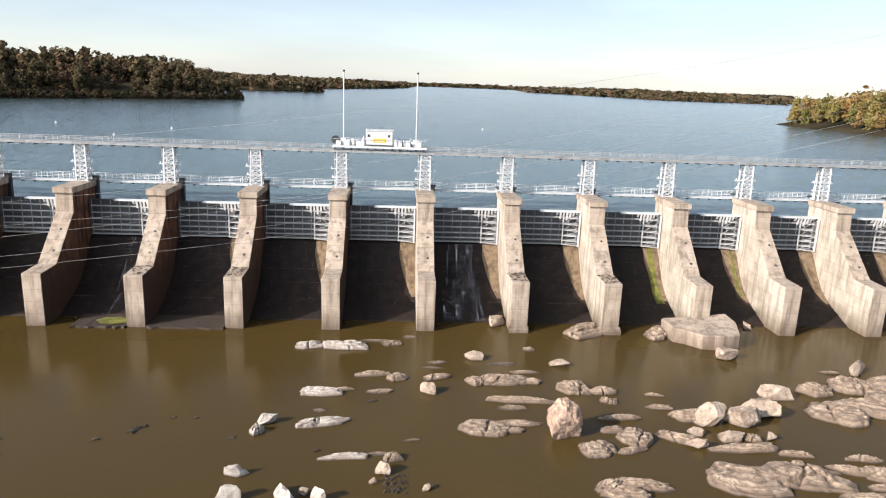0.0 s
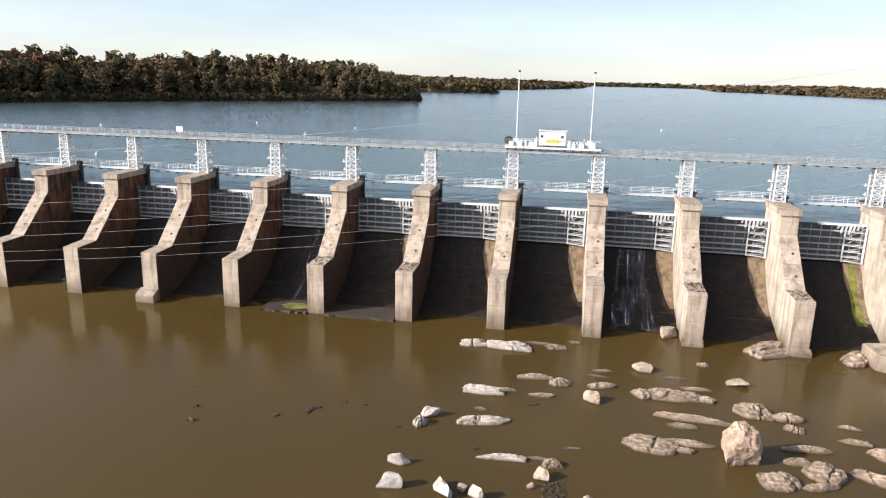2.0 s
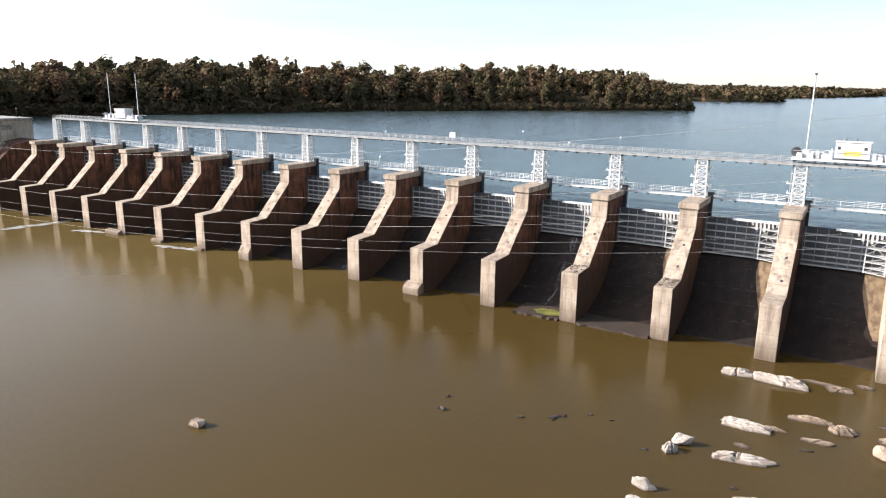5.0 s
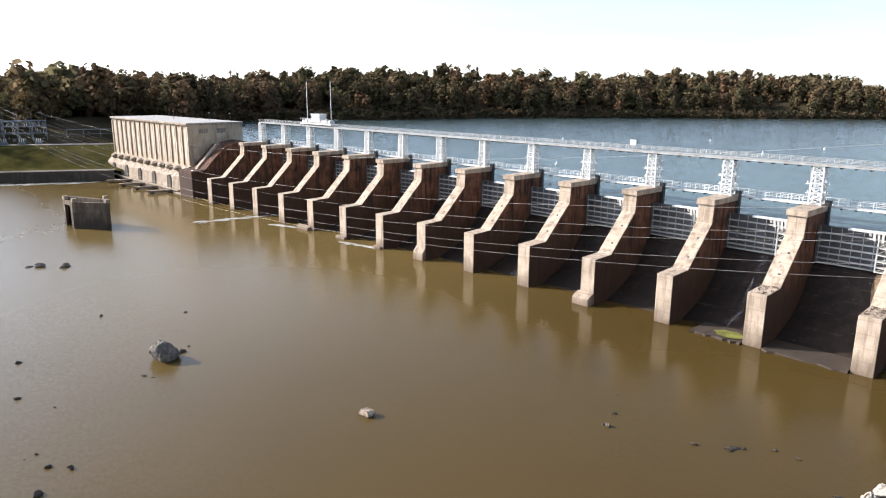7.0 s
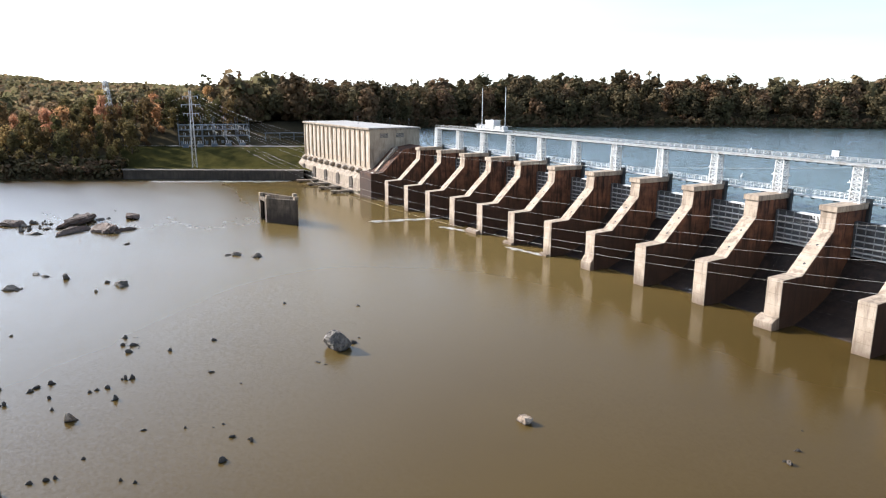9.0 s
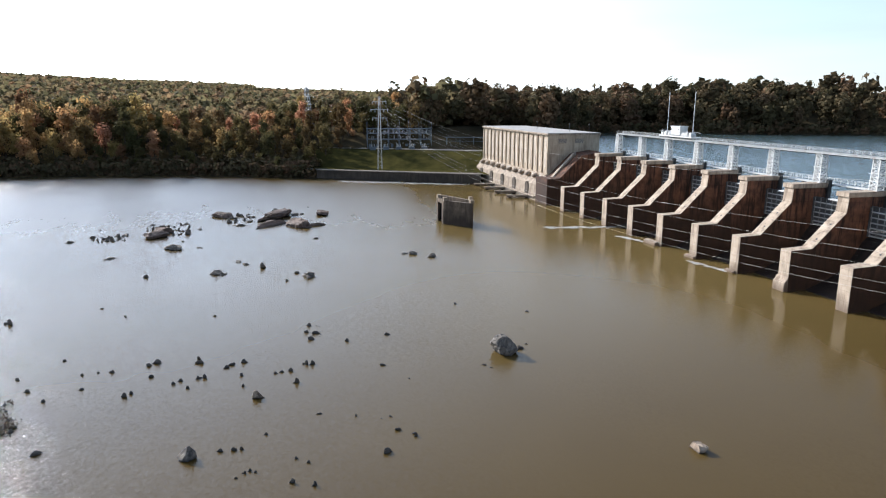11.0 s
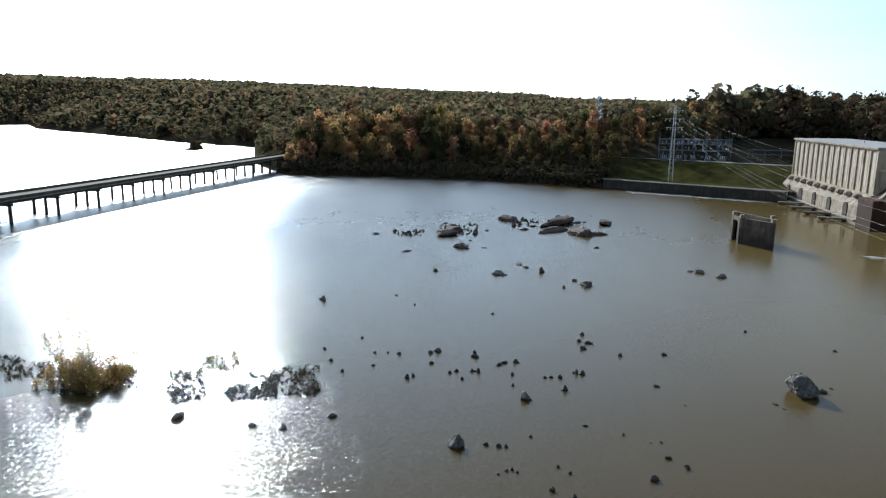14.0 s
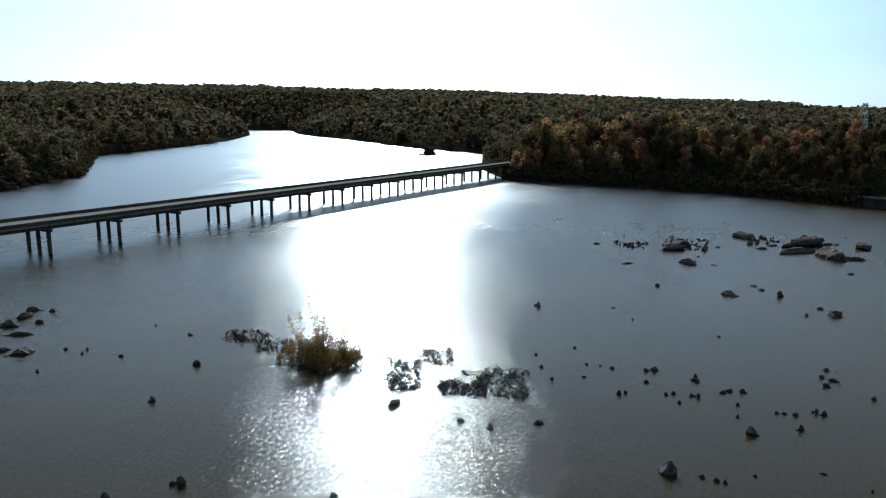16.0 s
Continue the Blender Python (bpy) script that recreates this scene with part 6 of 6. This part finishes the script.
slab(11.5, 55.5, 2.06, 1.27, 0.35, -10, 43, "pale")
slab(11.1, 57.7, 3.17, 0.72, 0.25, 0, 44, "pale")
slab(9.9, 50.9, 6.47, 1.13, 0.45, -4, 45, "pale")
slab(8.4, 49.5, 2.81, 0.96, 0.20, 0, 46, "pale")
slab(5.5, 45.5, 4.59, 2.76, 0.50, 0, 47, "pale")
slab(8.7, 46.3, 4.40, 1.01, 0.35, 2, 48, "pale")
slab(7.3, 45.0, 3.37, 0.87, 0.35, 4, 49, "pale")
slab(-4.8, 56.8, 3.63, 0.91, 0.40, 8, 50, "pale")
slab(-2.3, 56.2, 2.55, 1.58, 0.45, 10, 51, "pale")
slab(1.7, 56.2, 2.91, 1.15, 0.40, 14, 52, "pale")
slab(2.0, 60.2, 2.18, 0.72, 0.20, 4, 53, "pale")
block(6.2, 61.3, 2.17, 1.16, 0.90, 10, 54, "pale")
block(0.7, 52.7, 1.74, 0.88, 1.00, -12, 55, "pale")
slab(-9.6, 52.6, 4.50, 1.64, 0.50, 2, 56, "white")
slab(-7.5, 53.2, 2.15, 0.63, 0.25, 6, 57, "pale")
slab(-4.1, 52.8, 2.60, 0.79, 0.25, 4, 58, "pale")
slab(-8.9, 46.4, 5.05, 1.43, 0.50, 12, 59, "white")
slab(-9.3, 48.8, 1.54, 0.66, 0.15, 0, 60, "pale")
slab(-6.5, 40.6, 4.02, 0.73, 0.40, 4, 61, "white")
slab(-3.8, 41.2, 1.84, 0.50, 0.15, 0, 62, "pale")
slab(-2.5, 40.4, 1.65, 1.12, 0.50, 10, 63, "pale")
block(-3.4, 38.3, 1.31, 0.85, 0.90, -35, 64, "pale")
block(-4.1, 37.0, 0.68, 0.44, 0.50, 0, 65, "pale")
block(0.0, 36.1, 0.94, 0.50, 0.50, 10, 66, "pale")
block(-13.5, 46.3, 1.97, 0.74, 0.90, 15, 67, "white")
slab(-14.3, 44.7, 1.33, 1.03, 0.70, 50, 68, "white")
block(-14.5, 38.0, 2.02, 0.54, 1.00, 8, 69, "white")
block(-14.4, 34.9, 1.99, 0.70, 1.20, 8, 70, "white")
block(-10.5, 35.0, 2.26, 1.24, 1.00, -38, 71, "white")
block(-9.1, 35.5, 0.82, 0.53, 0.60, 0, 72, "pale")
block(-8.0, 34.7, 1.21, 0.21, 1.10, -20, 73, "white")
slab(-12.3, 64.5, 3.36, 1.67, 0.50, 14, 74, "white")
slab(-8.1, 64.6, 5.16, 2.25, 0.60, -2, 75, "white")
slab(-2.9, 65.8, 2.62, 1.81, 0.25, 0, 76, "pale")
slab(-0.7, 67.8, 1.62, 1.00, 0.15, 0, 77, "pale")
slab(12.9, 64.2, 1.33, 0.80, 0.30, 0, 78, "pale")
block(15.4, 59.8, 2.36, 1.68, 0.70, 12, 79, "pale")
block(10.1, 72.9, 2.19, 3.32, 1.00, -30, 80, "pale")
slab(21.7, 70.7, 3.79, 7.50, 0.70, -60, 81, "pale")
slab(30.1, 69.9, 2.76, 4.63, 0.70, -30, 82, "pale")
block(35.5, 62.5, 2.83, 2.88, 1.30, -5, 83, "pale")
block(43.3, 73.0, 1.16, 2.44, 0.60, -10, 84, "pale")
slab(-1.1, 43.4, 1.56, 0.29, 0.15, 6, 85, "pale")
slab(-4.8, 66.5, 3.29, 0.78, 0.15, 0, 86, "pale")
slab(1.6, 58.8, 2.73, 0.53, 0.12, 0, 87, "pale")
slab(8.9, 60.0, 3.13, 1.02, 0.12, 0, 88, "pale")
rock(-33.9, 40.8, 0.88, 0.65, 0.50, 23, 84, "brown")
rock(-34.8, 43.4, 0.64, 0.40, 0.30, 23, 85, "brown")
rock(-27.1, 43.3, 0.88, 0.34, 0.30, 23, 86, "brown")
rock(-24.6, 45.0, 1.58, 0.44, 0.30, 48, 87, "brown")
rock(-24.5, 44.6, 1.04, 0.29, 0.20, 82, 88, "brown")
rock(-23.8, 45.6, 0.49, 0.15, 0.30, 51, 89, "brown")
rock(-22.0, 47.2, 0.64, 0.18, 0.30, 22, 90, "brown")
rock(-20.1, 47.2, 0.66, 0.31, 0.20, 3, 91, "brown")
rock(-16.1, 43.7, 0.83, 0.26, 0.20, 23, 92, "brown")
rock(-8.8, 41.6, 0.68, 0.21, 0.30, 22, 93, "brown")
rock(-36.9, 47.1, 0.35, 0.21, 0.10, 24, 94, "brown")
rock(-4.8, 50.7, 1.54, 0.43, 0.20, 23, 95, "brown")
block(-50.2, 26.6, 1.6, 1.1, 0.7, 20, 96, "pale")
rock(-76.7, 20.9, 1.08, 0.92, 0.50, 66, 97, "grey")
rock(-129.5, 20.0, 3.12, 2.28, 0.90, 95, 98, "grey")
rock(-126.4, 23.2, 1.72, 2.24, 0.90, 60, 99, "grey")
rock(-96.0, 18.6, 0.44, 0.56, 0.40, 47, 100, "grey")
rock(-90.1, 27.2, 0.59, 0.38, 0.30, 47, 101, "grey")
rock(-85.6, 6.7, 1.07, 0.65, 0.30, 30, 102, "grey")
rock(-75.8, 4.2, 0.78, 0.25, 0.20, 38, 103, "grey")
rock(-72.8, 15.2, 0.69, 0.31, 0.20, 47, 104, "grey")
rock(-60.1, 2.8, 0.55, 0.16, 0.30, 64, 105, "grey")
rock(-59.0, 4.2, 0.48, 0.30, 0.30, 68, 106, "grey")
rock(-56.3, 1.2, 0.60, 0.25, 0.50, 93, 107, "grey")
rock(-62.9, 2.8, 0.55, 0.15, 0.20, 46, 108, "grey")
rock(-77.9, 22.2, 0.52, 0.25, 0.20, 47, 109, "grey")
rock(-62.7, 1.9, 0.36, 0.11, 0.10, 46, 110, "grey")
rock(-71.9, 15.7, 0.59, 0.22, 0.10, 47, 111, "grey")
rock(-71.1, 6.4, 0.37, 0.11, 0.20, 47, 112, "grey")
rock(-178.7, -3.1, 15.06, 4.22, 1.30, 145, 113, "grey")
rock(-167.0, -5.6, 8.66, 2.80, 0.80, 134, 114, "grey")
rock(-164.5, 1.0, 4.66, 5.63, 1.40, 97, 115, "grey")
rock(-164.7, 5.2, 4.10, 1.25, 0.50, 109, 116, "grey")
rock(-188.1, -3.5, 2.66, 2.10, 1.00, 65, 117, "grey")
rock(-181.7, -16.5, 3.34, 6.89, 1.00, 122, 118, "grey")
rock(-179.9, 7.3, 4.05, 4.79, 0.90, 115, 119, "grey")
rock(-181.0, 1.2, 1.98, 3.28, 0.70, 60, 120, "grey")
rock(-181.8, 3.0, 1.18, 2.62, 0.50, 88, 121, "grey")
rock(-158.1, -29.0, 4.83, 3.35, 1.00, 123, 122, "grey")
rock(-164.1, -28.0, 3.03, 4.24, 0.90, 117, 123, "grey")
rock(-145.0, -24.1, 4.50, 4.03, 1.30, 95, 124, "grey")
rock(-156.4, -44.9, 1.71, 1.61, 0.50, 87, 125, "grey")
rock(-161.8, -35.1, 1.28, 2.91, 0.70, 87, 126, "grey")
rock(-139.1, -34.2, 3.26, 1.45, 0.40, 141, 127, "grey")
rock(-122.9, -26.1, 0.98, 0.76, 0.70, 87, 128, "grey")
rock(-122.4, -15.1, 2.35, 2.08, 1.00, 108, 129, "grey")
rock(-121.2, -14.2, 0.78, 0.52, 0.30, 87, 130, "grey")
rock(-130.7, -11.8, 2.37, 1.22, 0.40, 33, 131, "grey")
rock(-128.5, -10.5, 1.93, 1.16, 0.40, 41, 132, "grey")
rock(-125.3, -7.7, 1.13, 1.60, 1.20, 63, 133, "grey")
rock(-117.2, -0.3, 2.24, 2.23, 1.10, 55, 134, "grey")
rock(-119.9, -2.1, 0.97, 0.61, 0.50, 86, 135, "grey")
rock(-115.1, -4.0, 0.84, 0.50, 0.50, 61, 136, "grey")
rock(-105.9, -29.6, 0.67, 0.28, 0.20, 87, 137, "grey")
rock(-101.2, -25.8, 0.48, 0.50, 0.30, 88, 138, "grey")
rock(-98.6, -14.3, 0.47, 0.20, 0.30, 86, 139, "grey")
rock(-101.4, -39.6, 1.20, 0.50, 1.00, 87, 140, "grey")
rock(-149.1, 3.8, 1.57, 1.25, 0.40, 87, 141, "grey")
rock(-152.4, -23.0, 0.73, 1.12, 0.30, 88, 142, "grey")
rock(-145.1, -19.5, 1.39, 1.36, 0.20, 87, 143, "grey")
rock(-81.7, -20.4, 0.89, 0.33, 0.40, 98, 144, "grey")
rock(-82.3, -19.6, 1.12, 0.43, 0.60, 107, 145, "grey")
rock(-81.2, -15.1, 1.10, 0.31, 0.50, 86, 146, "grey")
rock(-82.6, -15.3, 0.53, 0.20, 0.40, 87, 147, "grey")
rock(-80.7, -23.9, 0.57, 0.20, 0.40, 86, 148, "grey")
rock(-78.3, -19.7, 0.61, 0.20, 0.40, 102, 149, "grey")
rock(-75.8, -17.3, 0.60, 0.24, 0.40, 102, 150, "grey")
rock(-76.4, -16.7, 0.61, 0.20, 0.40, 102, 151, "grey")
rock(-74.3, -15.8, 0.48, 0.20, 0.40, 105, 152, "grey")
rock(-76.7, -15.0, 0.50, 0.41, 0.40, 105, 153, "grey")
rock(-76.7, -14.3, 0.76, 0.45, 0.60, 112, 154, "grey")
rock(-79.1, -12.1, 0.87, 0.46, 0.40, 111, 155, "grey")
rock(-79.8, -11.6, 0.93, 0.48, 0.40, 109, 156, "grey")
rock(-80.2, -10.4, 0.66, 0.30, 0.60, 102, 157, "grey")
rock(-76.4, -10.6, 0.50, 0.25, 0.40, 105, 158, "grey")
rock(-73.4, -10.4, 0.37, 0.20, 0.40, 110, 159, "grey")
rock(-73.7, -21.6, 0.59, 0.30, 0.60, 117, 160, "grey")
rock(-74.3, -21.1, 0.47, 0.21, 0.40, 106, 161, "grey")
rock(-76.6, -26.0, 0.47, 0.15, 0.30, 106, 162, "grey")
rock(-85.6, -29.6, 0.46, 0.15, 0.30, 113, 163, "grey")
rock(-76.1, -7.1, 0.64, 0.30, 0.30, 72, 164, "grey")
rock(-76.3, -6.5, 0.61, 0.30, 0.30, 86, 165, "grey")
rock(-76.4, -5.5, 0.69, 0.36, 0.50, 87, 166, "grey")
rock(-73.1, -5.1, 0.67, 0.35, 0.70, 100, 167, "grey")
rock(-77.9, -3.7, 0.66, 0.46, 0.70, 102, 168, "grey")
rock(-77.8, -3.0, 0.79, 0.30, 0.60, 99, 169, "grey")
rock(-88.7, -2.9, 0.69, 0.25, 0.50, 67, 170, "grey")
rock(-88.1, -1.9, 1.00, 0.28, 0.50, 87, 171, "grey")
rock(-86.0, -2.6, 1.11, 0.40, 0.50, 86, 172, "grey")
rock(-91.3, -2.4, 0.74, 0.51, 0.50, 87, 173, "grey")
rock(-84.3, 1.6, 0.55, 0.37, 0.50, 86, 174, "grey")
rock(-85.3, 6.6, 0.56, 0.24, 0.40, 87, 175, "grey")
rock(-60.1, -12.1, 0.48, 0.20, 0.40, 86, 176, "grey")
rock(-60.0, -11.0, 0.54, 0.22, 0.40, 87, 177, "grey")
rock(-60.0, -10.4, 0.48, 0.20, 0.40, 85, 178, "grey")
rock(-62.2, -8.4, 0.40, 0.32, 0.30, 86, 179, "grey")
rock(-53.7, -6.6, 0.62, 0.25, 0.50, 94, 180, "grey")
rock(-52.9, -5.0, 0.43, 0.25, 0.50, 97, 181, "grey")
rock(-56.0, -10.1, 0.36, 0.15, 0.30, 99, 182, "grey")
rock(-56.3, -9.7, 0.37, 0.15, 0.30, 101, 183, "grey")
rock(-55.9, -9.3, 0.27, 0.15, 0.30, 88, 184, "grey")
rock(-55.4, -10.8, 0.27, 0.11, 0.20, 86, 185, "grey")
rock(-56.5, 1.3, 0.88, 0.25, 0.50, 87, 186, "grey")
rock(-60.1, 3.0, 0.54, 0.15, 0.30, 86, 187, "grey")
rock(-58.6, 4.2, 0.38, 0.20, 0.40, 119, 188, "grey")
rock(-63.8, -0.3, 0.26, 0.15, 0.30, 86, 189, "grey")
rock(-65.1, -3.5, 0.58, 0.16, 0.20, 86, 190, "grey")
rock(-75.5, 4.4, 0.69, 0.19, 0.30, 86, 191, "grey")
rock(-57.3, -6.1, 0.39, 0.15, 0.30, 100, 192, "grey")
rock(-56.4, -5.2, 0.37, 0.15, 0.30, 87, 193, "grey")
rock(-63.3, -26.7, 0.89, 0.25, 0.50, 124, 194, "grey")
rock(-60.2, -30.2, 0.66, 0.35, 0.70, 103, 195, "grey")
rock(-60.5, -33.2, 0.71, 0.20, 0.40, 94, 196, "grey")
rock(-77.3, -31.0, 0.69, 0.20, 0.40, 73, 197, "grey")
rock(-74.4, -28.9, 0.45, 0.20, 0.40, 106, 198, "grey")
rock(-80.9, -33.0, 0.45, 0.20, 0.40, 86, 199, "grey")
rock(-80.9, -25.3, 0.38, 0.11, 0.20, 115, 200, "grey")
rock(-80.6, -26.8, 0.51, 0.15, 0.30, 87, 201, "grey")
rock(-168.5, -11.9, 2.21, 3.06, 0.60, 134, 202, "grey")
rock(-173.5, -9.9, 2.95, 2.25, 0.50, 123, 203, "grey")
rock(-165.4, -20.5, 1.06, 1.67, 0.40, 87, 204, "grey")
rock(-173.8, -31.3, 1.38, 1.94, 0.40, 88, 205, "grey")
rock(-169.6, -41.6, 0.80, 1.54, 0.30, 87, 206, "grey")
rock(-70.2, -9.0, 1.14, 0.40, 0.80, 94, 207, "pale")
rock(-59.8, -65.5, 1.21, 0.40, 0.80, 136, 208, "grey")
rock(-50.4, -61.8, 0.73, 0.35, 0.70, 129, 209, "grey")
rock(-40.5, -47.3, 1.35, 0.50, 1.00, 132, 210, "grey")
rock(-36.5, -50.5, 0.98, 0.40, 0.80, 135, 211, "grey")
rock(-56.3, -82.9, 0.66, 0.20, 0.40, 119, 212, "grey")
rock(-56.2, -79.9, 0.35, 0.20, 0.40, 151, 213, "grey")
rock(-57.4, -80.6, 0.47, 0.20, 0.40, 144, 214, "grey")
rock(-57.7, -75.2, 0.77, 0.22, 0.40, 119, 215, "grey")
rock(-50.2, -79.0, 0.49, 0.20, 0.40, 118, 216, "grey")
rock(-44.4, -36.1, 0.74, 0.25, 0.50, 123, 217, "grey")
rock(-59.0, -97.9, 2.25, 2.21, 1.20, 162, 218, "grey")
rock(-62.3, -99.7, 2.97, 1.11, 1.10, -173, 219, "grey")
rock(-64.8, -101.9, 2.75, 0.77, 0.80, 131, 220, "grey")
rock(-65.8, -99.3, 1.11, 0.31, 0.60, 119, 221, "grey")
rock(-61.5, -95.6, 1.45, 0.56, 0.70, 139, 222, "grey")
rock(-57.1, -93.0, 3.53, 0.99, 0.60, 122, 223, "grey")
rock(-55.8, -96.5, 3.10, 3.34, 1.40, 168, 224, "grey")
rock(-53.4, -86.0, 3.07, 2.85, 0.80, 126, 225, "grey")
rock(-52.6, -89.0, 1.84, 1.36, 0.60, 118, 226, "grey")
rock(-68.0, -81.3, 0.30, 0.15, 0.30, 120, 227, "grey")
rock(-67.2, -74.3, 0.85, 0.24, 0.30, 119, 228, "grey")
rock(-63.3, -26.6, 1.11, 0.31, 0.40, 130, 229, "grey")
rock(-60.3, -33.1, 0.84, 0.23, 0.40, 118, 230, "grey")
rock(-60.8, -40.5, 1.72, 0.48, 0.60, 170, 231, "pale")
rubble((-154.4, -40.8), (-154.1, -34.2), (-161.6, -35.4), (-162.0, -42.4), 46, 0.78, 1.74, 0, "grey")
rubble((-159.1, -26.5), (-158.9, -21.9), (-174.2, -23.2), (-174.4, -28.3), 43, 0.81, 1.83, 1, "grey")
rubble((-172.2, -15.5), (-171.9, -8.6), (-184.2, -8.7), (-184.5, -16.0), 32, 1.10, 2.65, 2, "grey")
rubble((-165.1, -31.5), (-164.9, -26.9), (-171.9, -27.7), (-172.1, -32.5), 21, 0.82, 1.66, 3, "grey")
rubble((-86.1, -3.3), (-86.0, -0.9), (-91.5, -0.4), (-91.7, -3.0), 14, 0.28, 0.50, 4, "grey")
rubble((-66.1, -38.4), (-65.8, -33.8), (-67.9, -34.6), (-68.2, -39.3), 36, 0.48, 1.06, 5, "grey")
rubble((-67.5, -34.4), (-67.2, -29.4), (-70.9, -30.6), (-71.2, -35.8), 57, 0.27, 0.70, 6, "grey")
rubble((-70.7, -38.0), (-70.5, -35.3), (-71.9, -35.8), (-72.1, -38.6), 21, 0.39, 0.77, 7, "grey")
rubble((-67.2, -68.3), (-69.8, -63.5), (-73.3, -66.5), (-70.6, -71.5), 50, 0.42, 0.98, 8, "grey")
rubble((-66.2, -62.4), (-68.2, -58.6), (-71.2, -61.0), (-69.0, -64.9), 43, 0.41, 0.95, 9, "grey")
rubble((-63.1, -55.0), (-66.7, -48.1), (-72.3, -51.8), (-68.3, -59.2), 93, 0.52, 1.30, 10, "grey")
rubble((-63.4, -42.9), (-65.0, -39.9), (-72.6, -43.9), (-70.8, -47.3), 86, 0.43, 0.98, 11, "grey")
rubble((-71.6, -43.4), (-73.3, -40.3), (-77.4, -42.3), (-75.6, -45.6), 36, 0.39, 0.92, 12, "grey")
rubble((-65.0, -37.5), (-67.1, -33.5), (-70.4, -34.9), (-68.2, -39.1), 50, 0.53, 1.06, 13, "grey")
rubble((-66.0, -33.7), (-68.3, -29.4), (-75.3, -31.9), (-72.8, -36.6), 79, 0.35, 0.83, 14, "grey")
rubble((-67.6, -48.7), (-69.1, -45.9), (-72.5, -48.0), (-71.0, -50.9), 18, 0.38, 0.76, 15, "grey")
rubble((-3.2, 35.5), (-1.5, 35.4), (-1.4, 38.0), (-3.3, 38.0), 93, 0.21, 0.50, 16, "brown")
weeds((-67.2, -68.3), (-69.8, -63.5), (-73.3, -66.5), (-70.6, -71.5), 25, 8)
weeds((-66.2, -62.4), (-68.2, -58.6), (-71.2, -61.0), (-69.0, -64.9), 21, 9)
weeds((-63.1, -55.0), (-66.7, -48.1), (-72.3, -51.8), (-68.3, -59.2), 46, 10)
weeds((-63.4, -42.9), (-65.0, -39.9), (-72.6, -43.9), (-70.8, -47.3), 43, 11)
weeds((-71.6, -43.4), (-73.3, -40.3), (-77.4, -42.3), (-75.6, -45.6), 18, 12)
weeds((-65.0, -37.5), (-67.1, -33.5), (-70.4, -34.9), (-68.2, -39.1), 25, 13)
weeds((-66.0, -33.7), (-68.3, -29.4), (-75.3, -31.9), (-72.8, -36.6), 39, 14)
weeds((-67.6, -48.7), (-69.1, -45.9), (-72.5, -48.0), (-71.0, -50.9), 9, 15)
